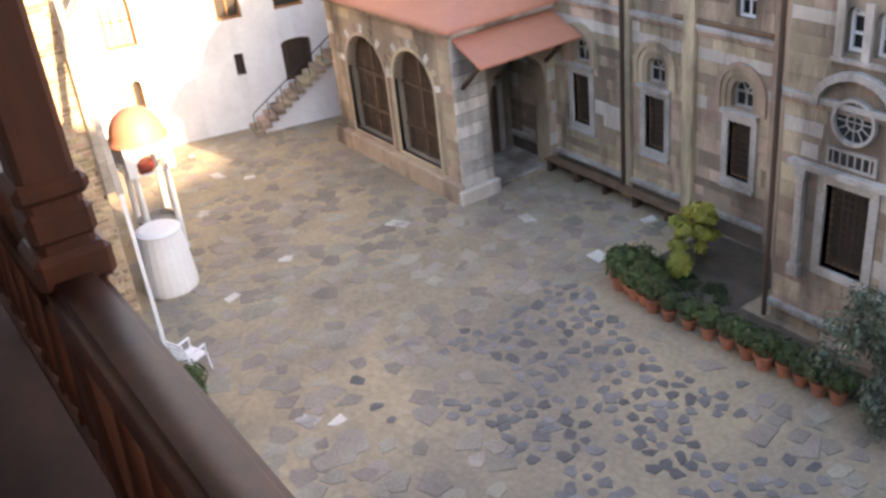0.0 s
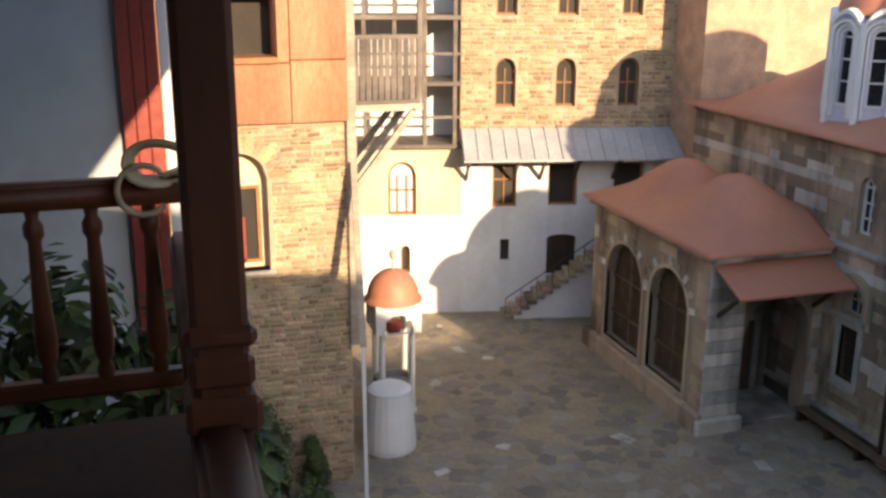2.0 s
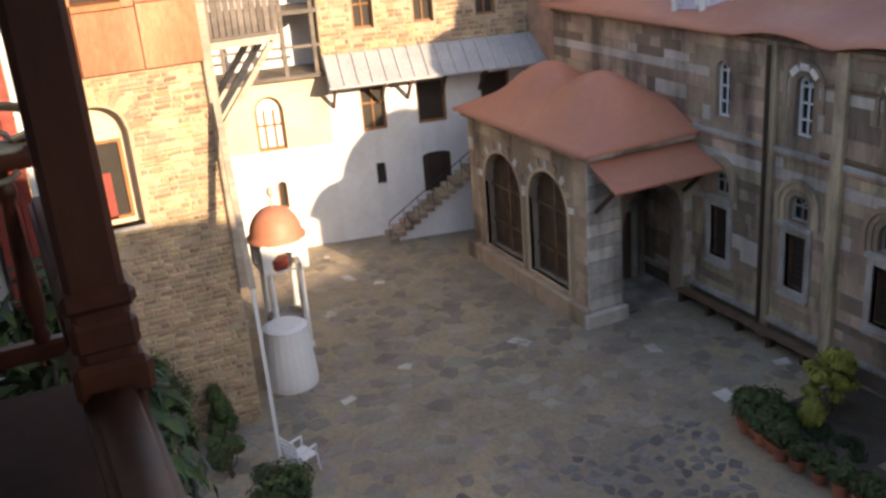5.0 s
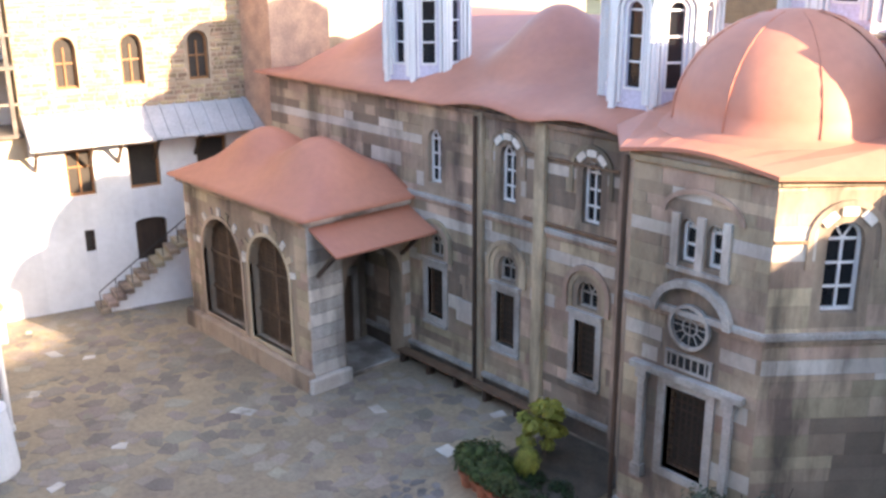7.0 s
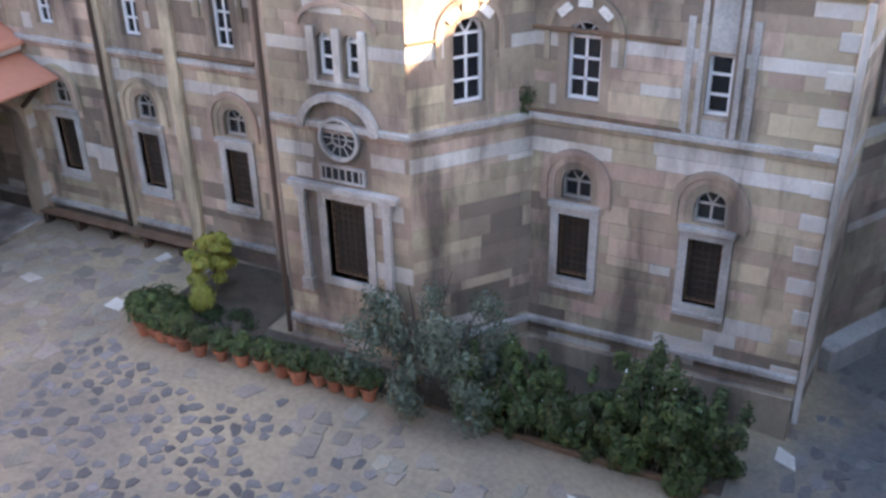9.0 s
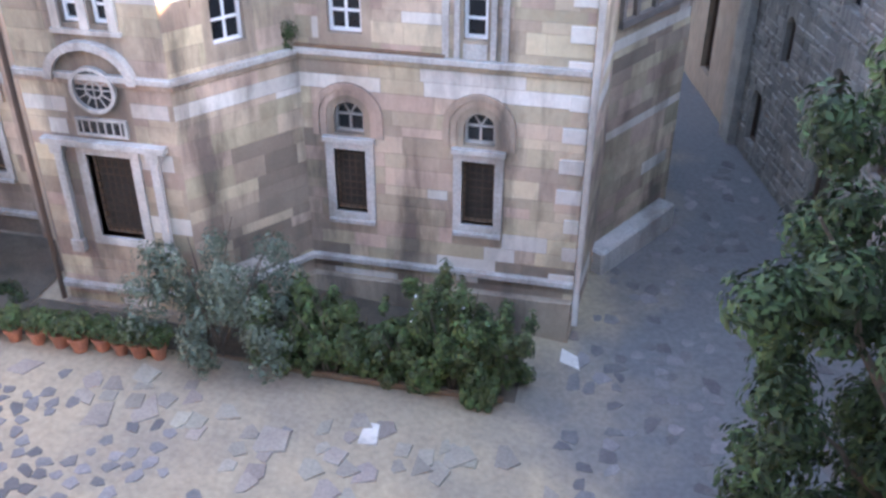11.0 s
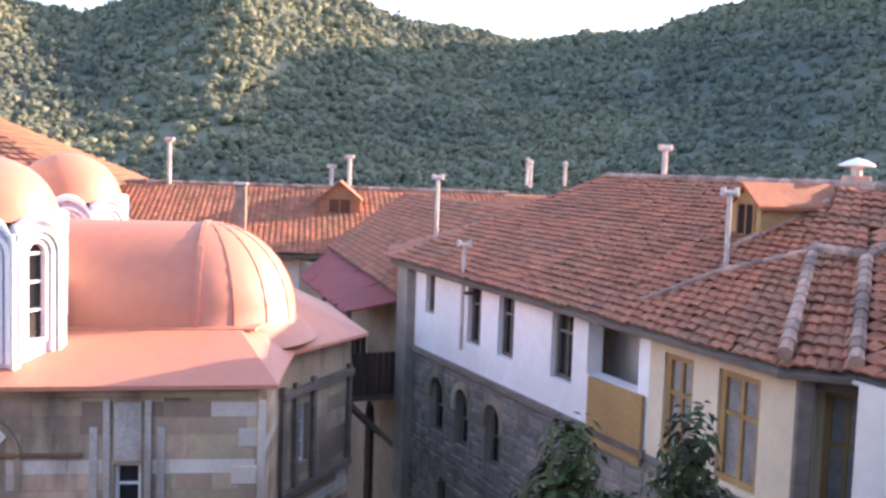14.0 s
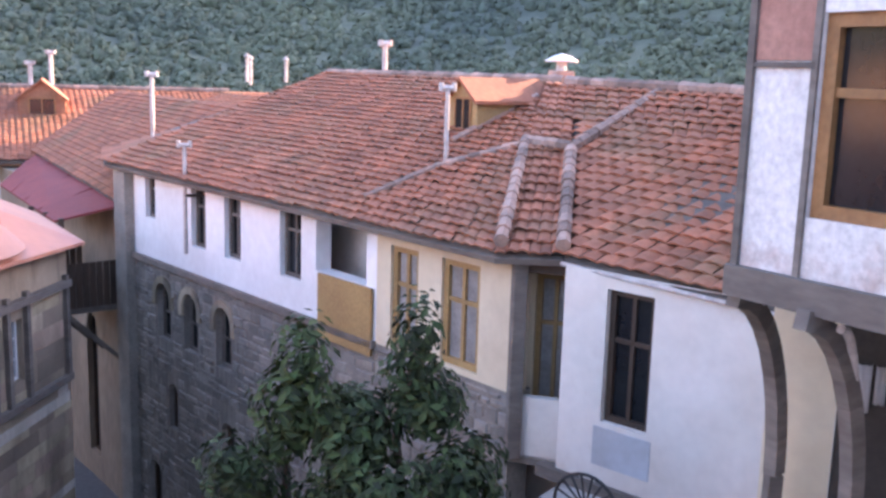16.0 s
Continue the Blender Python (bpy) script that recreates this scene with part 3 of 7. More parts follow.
# the conch: three faces
names = ("conch_west", "conch", "conch_east")
for key, p, q in zip(names, CONCH, CONCH[1:]):
    m, L = along(p, q)
    ops = []
    if key == "conch":
        sx = 10.35
        o = plain_opening(church, m, -8.93 + sx, 2.50, 4.19, 0.86, 0, BROWNSTONE, 0.2, bar=0.05, dark=LATTICESHADE)
        bars(m, -8.93 + sx, 2.50, 4.19, 0.86, 7, 11, 0.14)
        ops.append(o)
        bm = bmesh.new()
        rim(bm, o, 0.17, -0.05, 0.18)
        box(bm, sx - 10.1, sx - 7.76, -0.18, 0.1, 4.38, 4.50)
        for x in (-9.85, -8.02):
            box(bm, sx + x - 0.07, sx + x + 0.07, -0.13, 0.05, 2.4, 4.38)
            box(bm, sx + x - 0.12, sx + x + 0.12, -0.16, 0.05, 4.2, 4.38)
            box(bm, sx + x - 0.12, sx + x + 0.12, -0.16, 0.05, 2.15, 2.4)
        loose("window_surround", bm, GREYSTONE, church, m, "carved grey marble window surround")
        # round window with spokes
        bm = bmesh.new()
        lathe(bm, [(0.36, 0), (0.36, 0.10), (0.42, 0.10), (0.42, 0)], 28)
        rose = finish(part("rose_window", bm, GREYSTONE, church, "round carved marble rose window"), m @ pose(-8.93 + sx, -0.02, 5.45, 90, 0, 0))
        bm = bmesh.new()
        lathe(bm, [(0.14, 0.02), (0.14, 0.05), (0.16, 0.05), (0.16, 0.02)], 16)
        part("hub_ring", bm, GREYSTONE, rose)
        for k in range(12):
            a = math.pi * 2 * k / 12
            bm = bmesh.new()
            rod(bm, (0.155 * math.cos(a), 0.155 * math.sin(a), 0.035), (0.365 * math.cos(a), 0.365 * math.sin(a), 0.035), 0.011, steps=5)
            part("spoke", bm, GREYSTONE, rose)
        for k in (0, 1):
            a = math.pi / 2 * k
            bm = bmesh.new()
            rod(bm, (-0.145 * math.cos(a), -0.145 * math.sin(a), 0.035 + 0.004 * k), (0.145 * math.cos(a), 0.145 * math.sin(a), 0.035 + 0.004 * k), 0.012, steps=5)
            part("spoke", bm, GREYSTONE, rose)
        b2 = bmesh.new()
        lathe(b2, [(0.001, 0.0), (0.38, 0.0), (0.38, 0.012), (0.001, 0.012)], 24)
        part("pane", b2, GLASS, rose)
        bm = bmesh.new()
        rim(bm, (sx - 9.36, sx - 8.5, 4.62, 4.86, 0), 0.05, -0.06, 0.03)
        for k in range(6):
            x = sx - 9.36 + 0.86 * (k + 0.5) / 6
            box(bm, x - 0.012, x + 0.012, -0.05, 0.03, 4.62, 4.86)
        gr = finish(part("grille", bm, GREYSTONE, church, "pierced marble grille"), m)
        b2 = bmesh.new()
        box(b2, sx - 9.36, sx - 8.5, -0.03, -0.02, 4.62, 4.86)
        part("pane", b2, GLASS, gr)
        bm = bmesh.new()
        rim(bm, (sx - 9.62, sx - 8.24, 5.62, 6.18, 0.56), 0.14, -0.16, 0.05, foot=False)
        finish(part("arch_moulding", bm, GREYSTONE, church, "grey marble arch hood"), m)
        for x in (-9.14, -8.6):
            ops.append(arched_window(church, m, x + sx, 6.58, 7.36, 0.32, rows=2, cols=1))
        bm = bmesh.new()
        for x in (-9.38, -8.87, -8.36):
            box(bm, sx + x - 0.075, sx + x + 0.075, -0.06, 0.1, 6.5, 7.45)
        box(bm, sx - 9.5, sx - 8.24, -0.08, 0.1, 6.42, 6.5)
        loose("window_surround", bm, PALE, church, m, "pale marble twin window surround")
        bm = bmesh.new()
        rim(bm, (sx - 9.6, sx - 8.14, 7.45, 7.85, 0.4), 0.09, -0.06, 0.03, foot=False)
        finish(part("arch_moulding", bm, STONE, church, "stone relieving arch"), m)
        top = lambda s: EAVE_C + 0.16 * math.sin(max(0, min(1, s / 2.8)) * math.pi)
    else:
        if key == "conch_east":
            ops.append(arched_window(church, m, L * 0.48, 6.08, 7.62, 0.62))
            hood(m, L * 0.48, 7.35, 0.55)
        top = EAVE_C
    bm = bmesh.new()
    panel(bm, L, 0.2, top, 0.5, ops)
    if key == "conch":
        ops = ops + [(sx - 9.3, sx - 8.56, 5.08, 5.82, 0), (sx - 9.36, sx - 8.5, 4.62, 4.86, 0)]
    walls[key] = (finish(part("wall", bm, MORTAR, church), m), m, L, 0.6, EAVE_C, ops)

# east end and apse, north side
EAST = [(-0.75, 15.7), (-0.5, 18.6), (1.0, 21.2), (0.2, 25.0), (-3.0, 27.2), (-25.6, 27.2), (-25.6, 15.75)]
for i, (p, q) in enumerate(zip(EAST, EAST[1:])):
    m, L = along(p, q)
    ops = []
    if i == 1:
        ops.append(arched_window(church, m, 0.95, 5.98, 7.2, 0.52, rows=3, cols=1, rise=0))
        bm = bmesh.new()
        for x in (0.6, 1.3, 2.85, 0.12):
            box(bm, x - 0.06, x + 0.06, -0.10, 0.05, 5.6, 7.7)
        box(bm, 0.05, 2.95, -0.12, 0.05, 5.45, 5.6)
        box(bm, 0.05, 2.95, -0.14, 0.05, 7.45, 7.6)
        loose("window_surround", bm, GREYWOOD, church, m, "dark timber frame round the apse window")
    bm = bmesh.new()
    panel(bm, L, -0.8, EAVE_E if i < 4 else EAVE_W, 0.5, ops)
    w = finish(part("wall", bm, MORTAR if i in (0, 1) else STONE, church), m)
    if i in (0, 1):
        walls["apse%d" % i] = (w, m, L, -0.3, EAVE_E - (0.9 if i == 1 else 0), ops)
part("base_slab", soft_box(-0.2, 0.35, -0.45, 2.6, -0.5, 0.55, 0.05), GREYSTONE, church, "pale stone slab at the apse foot").matrix_basis = pose(-0.35, 18.7, 0, 0, 0, -30)


# ---- church roofs ----
def roof_sheet(loop_low, inner, name="roof", t=0.07):
    """A sheet from an eave line up to an inner line."""
    bm = bmesh.new()
    n = len(loop_low)
    a = [bm.verts.new(p) for p in loop_low]
    b = [bm.verts.new(p) for p in inner]
    c = [bm.verts.new((p[0], p[1], p[2] - t)) for p in loop_low]
    for i in range(n - 1):
        bm.faces.new((a[i], a[i + 1], b[i + 1], b[i]))
        bm.faces.new((c[i], c[i + 1], a[i + 1], a[i]))
    return part(name, bm, ROOFPAINT, church, "pink painted sheet metal roof")


def bulge(s, a, b, h):
    u = (s - a) / (b - a)
    return h * math.sin(u * math.pi) if 0 < u < 1 else 0.0


# low roof over the west part: a soft sheet with a wavy eave and swellings over the vaults
def swell(x, y, cx, cy, r, h):
    d = math.hypot(x - cx, y - cy) / r
    return h * (0.5 + 0.5 * math.cos(math.pi * d)) if d < 1 else 0.0


def sheet(bm, x0, x1, nx, y0, y1, ny, high, drop=0.07):
    rows = [[bm.verts.new((x0 + (x1 - x0) * i / nx, y0 + (y1 - y0) * k / ny, high(x0 + (x1 - x0) * i / nx, y0 + (y1 - y0) * k / ny))) for i in range(nx + 1)] for k in range(ny + 1)]
    for a, b in zip(rows, rows[1:]):
        for i in range(nx):
            bm.faces.new((a[i], a[i + 1], b[i + 1], b[i]))
    ring = rows[0] + [r[-1] for r in rows[1:]] + rows[-1][-2::-1] + [r[0] for r in rows[-2:0:-1]]
    low = [bm.verts.new((v.co.x, v.co.y, v.co.z - drop)) for v in ring]
    for i in range(len(ring)):
        k = (i + 1) % len(ring)
        bm.faces.new((ring[i], low[i], low[k], ring[k]))


def west_roof(x, y):
    u = max(0.0, min(1.0, (y - 15.45) / 5.5))
    edge = (bulge(x, -17.4, -14.8, 0.16) + bulge(x, -14.4, -11.9, 0.16)) * max(0.0, 1 - (y - 15.45) / 1.2)
    hip = min(0.0, (x + 24.2) * 0.42)
    back = max(0.0, (y - 21.2) * 0.3)
    return EAVE_W + 0.04 + 1.75 * u ** 0.8 + edge + max(hip, -1.75 * u ** 0.8) - back + swell(x, y, -16.4, 18.3, 2.0, 1.15) + swell(x, y, -13.3, 18.9, 1.5, 0.8) + swell(x, y, -22.6, 18.2, 1.7, 0.55)


bm = bmesh.new()
sheet(bm, -25.95, -11.5, 84, 15.42, 27.5, 60, west_roof)
part("roof", bm, ROOFPAINT, church, "pink painted sheet metal roof", smooth=True)
# conch eave and roof
c_low = [(-12.0, 15.3, EAVE_C)] + [(-10.5, 13.5, EAVE_C + 0.03)] + [(-10.4 + 2.9 * i / 8, 13.48, EAVE_C + 0.04 + 0.17 * math.sin(math.pi * i / 8)) for i in range(1, 8)] + [(-7.42, 13.5, EAVE_C + 0.03), (-6.0, 15.2, EAVE_C)]
c_in = [(-11.6, 17.4, 8.95)] + [(-11.2 + 4.6 * i / 8, 15.3 + 0.0 * i, 8.78) for i in range(9)] + [(-6.4, 17.4, 8.95)]
roof_sheet(c_low, c_in)
bm = bmesh.new()
slab(bm, [(-11.6, 17.4, 8.93), (-11.2, 15.2, 8.76), (-6.6, 15.2, 8.76), (-6.4, 17.4, 8.93)], 0.05)
part("roof", bm, ROOFPAINT, church)
# east part
e_low = [(-6.1, 15.38, EAVE_E + 0.04), (-0.42, 15.4, EAVE_E + 0.10), (-0.2, 18.4, EAVE_E + 0.06), (1.35, 20.95, EAVE_E + 0.0), (0.6, 25.3, EAVE_E), (-3.0, 27.6, EAVE_E)]
e_in = [(-6.3, 17.4, 8.95), (-1.2, 17.6, 9.05), (-0.9, 18.9, 9.05), (-0.2, 20.9, 9.1), (-0.6, 24.0, 9.1), (-3.0, 25.5, 9.1)]
roof_sheet(e_low, e_in)
bm = bmesh.new()
slab(bm, [(-12, 17.3, 8.94), (-0.9, 17.5, 9.04), (-0.2, 20.9, 9.09), (-0.6, 24.0, 9.09), (-3.0, 25.5, 9.09), (-12, 25.5, 9.09)], 0.05)
part("roof", bm, ROOFPAINT, church)


def shell(cx, cy, z, r, h, start, sweep, name="dome", flare=0.25, sy=1.0, skirt=-0.02):
    """A dome or half dome of sheet metal with standing seams."""
    bm = bmesh.new()
    prof = [(r + flare, skirt), (r + flare * 0.35, 0.05 + skirt * 0.3)] + [(r * math.cos(t), 0.06 + h * math.sin(t)) for t in [math.pi / 2 * i / 10 for i in range(10)]] + [(0.01, h + 0.06)]
    lathe(bm, prof, 32, (cx, cy, z), start, sweep, (1, sy))
    ob = part(name, bm, ROOFPAINT, church, "pink painted metal dome", smooth=True)
    b2 = bmesh.new()
    for k in range(0, 9):
        a = start + sweep * k / 8
        pts = [(cx + (r * math.cos(t) + 0.01) * math.cos(a), cy + (r * math.cos(t) + 0.01) * math.sin(a) * sy, z + 0.06 + h * math.sin(t)) for t in [math.pi / 2 * i / 8 for i in range(8)]]
        for p, q in zip(pts, pts[1:]):
            beam(b2, p, q, 0.022, 0.022)
    loose("seam", b2, ROOFPAINT, ob, pose(0, 0, 0))
    return ob


shell(-8.98, 16.35, 8.75, 2.05, 1.95, 0, 2 * math.pi, "conch_dome", 0.3, skirt=-0.1)
# barrel over the sanctuary with a rounded east end
bm = bmesh.new()
prof = [(1.75 * math.cos(math.pi * i / 18), 1.75 * math.sin(math.pi * i / 18)) for i in range(19)]
cols = [[bm.verts.new((x, 19.4 - c, 9.0 + s * 1.04)) for c, s in prof] for x in (-7.0, -1.95)]
for i in range(18):
    bm.faces.new((cols[0][i], cols[1][i], cols[1][i + 1], cols[0][i + 1]))
vault = part("vault", bm, ROOFPAINT, church, "pink metal barrel vault", smooth=True)
b2 = bmesh.new()
for x in (-1.95,):
    for (a, b), (c, d) in zip(prof, prof[1:]):
        beam(b2, (x, 19.4 - a * 1.01, 9.0 + b * 1.05), (x, 19.4 - c * 1.01, 9.0 + d * 1.05), 0.10, 0.05)
loose("seam", b2, ROOFPAINT, vault, pose(0, 0, 0))
shell(-1.95, 19.4, 8.98, 1.75, 1.80, -math.pi / 2, math.pi, "apse_dome", 0.42, skirt=-0.36)

def drum(cx, cy, z, r, h, faces=8, turn=0.0, paint=WHITEPAINT, cap=True, crown=0.86):
    """A white many-sided drum with arched windows and a little dome."""
    d = new("drum")
    d.parent = church
    d.matrix_basis = pose(cx, cy, 0, 0, 0, turn)
    tagged(d, "white painted drum with tall arched windows")
    ring = [(r * math.cos(2 * math.pi * (k + 0.5) / faces), r * math.sin(2 * math.pi * (k + 0.5) / faces)) for k in range(faces)]
    for k in range(faces):
        p, q = ring[k - 1], ring[k]
        m, L = along(p, q)
        o = (L * 0.5 - L * 0.19, L * 0.5 + L * 0.19, z + 0.32, z + h - 0.36, L * 0.19)
        b = bmesh.new()
        panel(b, L, z - 0.4, lambda t: z + h - 0.26 + 0.34 * max(0.0, math.sin(math.pi * max(0.0, min(1.0, t / L)))) ** 0.7, 0.2, [o])
        finish(part("wall", b, LILAC, d), m)
        b = bmesh.new()
        rim(b, o, 0.045, -0.03, 0.02)
        rim(b, (o[0] - 0.09, o[1] + 0.09, z, o[3] + 0.09, o[4] + 0.09), 0.06, -0.08, 0.02, foot=False)
        rim(b, (o[0] - 0.19, o[1] + 0.19, z, o[3] + 0.19, o[4] + 0.19), 0.07, -0.13, 0.02, foot=False)
        box(b, -0.07, 0.07, -0.10, 0.1, z - 0.3, z + h - 0.2)
        for i in range(1, 4):
            zz = o[2] + (o[3] - o[4] - o[2]) * i / 3
            box(b, o[0], o[1], 0.05, 0.1, zz - 0.02, zz + 0.02)
        finish(part("window_frame", b, paint, d), m)
        b = bmesh.new()
        sheet_with_arch(b, o, 0.09)
        finish(part("pane", b, GLASS, d), m)
        b = bmesh.new()
        # rounded eave over each face
        n = 10
        pts = [(L * i / n, z + h - 0.22 + 0.34 * math.sin(math.pi * i / n) ** 0.7) for i in range(n + 1)]
        f = [b.verts.new((s, -0.14, hh)) for s, hh in pts]
        g = [b.verts.new((s, -0.14, hh - 0.10)) for s, hh in pts]
        e = [b.verts.new((L / 2 + (s - L / 2) * 0.2, r * 0.75, z + h + 0.35)) for s, hh in pts]
        w = [b.verts.new((s, 0.12, hh - 0.12)) for s, hh in pts]
        for i in range(n):
            b.faces.new((f[i], f[i + 1], e[i + 1], e[i]))
            b.faces.new((g[i], g[i + 1], f[i + 1], f[i]))
            b.faces.new((w[i], w[i + 1], g[i + 1], g[i]))
        finish(part("eave", b, paint, d), m)
    if cap:
        b = bmesh.new()
        lathe(b, [(r * 0.93 * math.cos(t), z + h - 0.02 + r * crown * math.sin(t)) for t in [math.pi / 2 * i / 8 for i in range(8)]] + [(0.01, z + h - 0.02 + r * crown)], 24)
        part("cupola", b, ROOFPAINT, d, "pink metal cupola", smooth=True)
    return d


drum(-5.3, 17.05, 8.7, 1.22, 2.25, turn=12)
drum(-12.5, 17.25, 8.7, 1.15, 2.4, turn=8)
drum(-19.75, 17.0, 8.6, 1.1, 2.4, turn=8)
drum(-5.3, 22.6, 8.8, 1.22, 2.25, turn=12)
main_drum = drum(-9.1, 20.6, 10.45, 2.3, 3.25, faces=12, crown=0.62)
bm = bmesh.new()
lathe(bm, [(2.32, 8.6), (2.32, 10.1), (2.45, 10.1)], 12, start=math.pi / 12)
part("base", bm, LILAC, main_drum, "plain lilac drum base")
bm = bmesh.new()
lathe(bm, [(2.42, 10.1), (2.58, 10.12), (2.58, 10.2), (2.2, 10.24)], 12, start=math.pi / 12)
part("ledge", bm, GREYWOOD, main_drum, "dark weathered drum ledge")


# ---- the porch ----
porch = thing("porch", "stone porch with latticed arches and a low pink roof", "porch")
P0, P1 = (-25.35, 12.5), (-19.07, 12.5)
m, L = along(P0, P1)
ops = [(-24.42 + 25.35, -22.3 + 25.35, 1.62, 4.62, 1.06), (-21.9 + 25.35, -19.95 + 25.35, 1.62, 4.66, 0.97)]
bm = bmesh.new()
panel(bm, L, 0.6, 5.55, 0.55, ops)
walls["porch"] = (finish(part("wall", bm, MORTAR, porch), m), m, L, 0.95, 5.55, ops)
for o in ops:
    b = bmesh.new()
    rim(b, o, 0.10, -0.04, 0.1)
    finish(part("arch_frame", b, STONE, porch, "buff stone arch edge"), m)
    mid, half = (o[0] + o[1]) / 2, (o[1] - o[0]) / 2 + 0.2
    for k in range(9):
        a = math.pi * (k + 0.5) / 9
        b = bmesh.new()
        mm = pose(mid + half * math.cos(a), 0, o[3] - o[4] + (o[4] + 0.2) * math.sin(a), 0, 90 - math.degrees(a), 0)
        box(b, -0.08, 0.08, -0.035, 0.02, -0.13, 0.13, mm)
        finish(part("arch_block", b, WHITESTONE if k % 2 == 0 else STONE, porch), m)
    b = bmesh.new()
    w = o[1] - o[0]
    for i in range(1, 22):
        x = o[0] + w * i / 22
        box(b, x - 0.014, x + 0.014, 0.24, 0.26, o[2], arch_top(o, x))
    for j in range(1, 26):
        z = o[2] + 3.0 * j / 26
        lim = half - 0.2 if z < o[3] - o[4] else (half - 0.2) * math.sqrt(max(0, 1 - ((z - o[3] + o[4]) / o[4]) ** 2))
        if lim > 0.1:
            box(b, mid - lim, mid + lim, 0.26, 0.28, z - 0.014, z + 0.014)
    for zz in (o[2] + 0.75, o[3] - o[4] - 0.1):
        box(b, o[0], o[1], 0.22, 0.30, zz - 0.04, zz + 0.04)
    box(b, mid - 0.035, mid + 0.035, 0.22, 0.30, o[2], o[3])
    lat = finish(part("lattice", b, LATTICE, porch, "brown wooden lattice screen"), m)
    # dark sheet painted as the porch's inner shade
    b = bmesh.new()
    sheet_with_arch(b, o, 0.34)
    part("backing", b, LATTICESHADE, lat)
# side with the doorway
m, L = along((-19.073, 13.055), (-19.073, 15.74))
ops = [(0.5, 2.4, 0.97, 4.35, 0.95)]
bm = bmesh.new()
panel(bm, L, 0.6, 5.55, 0.55, ops)
walls["porch_side"] = (finish(part("wall", bm, MORTAR, porch), m), m, L, 0.95, 5.55, ops)
m, L = along((-25.345, 15.7), (-25.345, 13.06))
bm = bmesh.new()
panel(bm, L, 0.6, 5.55, 0.5)
finish(part("wall", bm, STONE, porch), m)
part("floor", soft_box(-24.8, -19.2, 13.1, 15.7, 0.7, 1.0, 0.02), GREYSTONE, porch)
part("plinth", soft_box(-25.5, -18.95, 12.3, 12.51, 0.7, 1.5, 0.04), STONE, porch)
part("plinth", soft_box(-19.08, -18.86, 12.3, 13.6, 0.7, 1.35, 0.04), PALE, porch, "pale stepped stone plinth")
for i in range(12):
    z = 1.36 + i * 0.335
    part("pier_stone", soft_box(-19.10, -19.03, 12.485, 13.50 if i < 9 else 13.3, z, z + 0.32, 0.012), PALE if i % 2 == 0 else GREYSTONE, porch, "banded pier stone")
part("inner_wall", soft_box(-21.3, -21.0, 13.05, 15.7, 0.9, 5.4, 0.02), STONE, porch)
part("inner_door", soft_box(-20.99, -20.93, 14.35, 15.15, 1.0, 3.0, 0.01), DARKWOOD, porch, "dark wooden church door")
bm = bmesh.new()
for y in (14.25, 15.25):
    box(bm, -20.99, -20.9, y - 0.09, y + 0.09, 1.0, 3.12)
box(bm, -20.99, -20.9, 14.16, 15.34, 3.0, 3.2)
part("door_surround", bm, GREYSTONE, porch, "grey stone door surround")
# roof: a soft hipped sheet that swells into two low domes
def porch_roof(x, y):
    e = min((y - 12.2) * 0.42, (-18.78 - x) * 0.5, (x + 25.7) * 0.5, 0.62)
    return 5.60 + max(0.0, e) + swell(x, y, -23.55, 14.3, 1.75, 0.72) + swell(x, y, -21.05, 14.3, 1.8, 0.78)


bm = bmesh.new()
sheet(bm, -25.7, -18.78, 46, 12.2, 15.745, 26, porch_roof, 0.08)
part("roof", bm, ROOFPAINT, porch, "pink painted sheet metal roof", smooth=True)
part("cornice", soft_box(-25.5, -18.95, 12.33, 12.52, 5.36, 5.54, 0.03), STONE, porch)
part("cornice", soft_box(-19.1, -18.9, 12.33, 15.7, 5.36, 5.54, 0.03), PALE, porch)
bm = bmesh.new()
slab(bm, [(-19.05, 12.55, 5.3), (-17.85, 12.5, 4.84), (-17.85, 15.65, 4.84), (-19.05, 15.7, 5.3)], 0.06)
canopy = part("canopy", bm, ROOFPAINT, porch, "pink lean-to canopy over the doorway")
bm = bmesh.new()
for y in (12.75, 15.45):
    beam(bm, (-19.05, y, 4.0), (-18.1, y, 4.85), 0.09, 0.09)
    beam(bm, (-19.05, y, 5.2), (-17.95, y, 4.8), 0.08, 0.08)
loose("bracket", bm, DARKWOOD, canopy, pose(0, 0, 0))


# ---- lane side: long white house ----
bm = bmesh.new()
cols_ = [[bm.verts.new(p) for p in ((u, 0, 0.06 + h), (u, 1, 0.006 + h * 0.8), (u, 0, 0.03 + h))] for u, h in ((0, 0.0), (0.3, 0.035), (0.6, 0.028), (1, 0.0))]
for p, q in zip(cols_, cols_[1:]):
    bm.faces.new((p[0], q[0], q[1], p[1]))
    bm.faces.new((p[2], q[2], q[0], p[0]))
TILE_MESH = mesh_of("tile", bm, TILE)


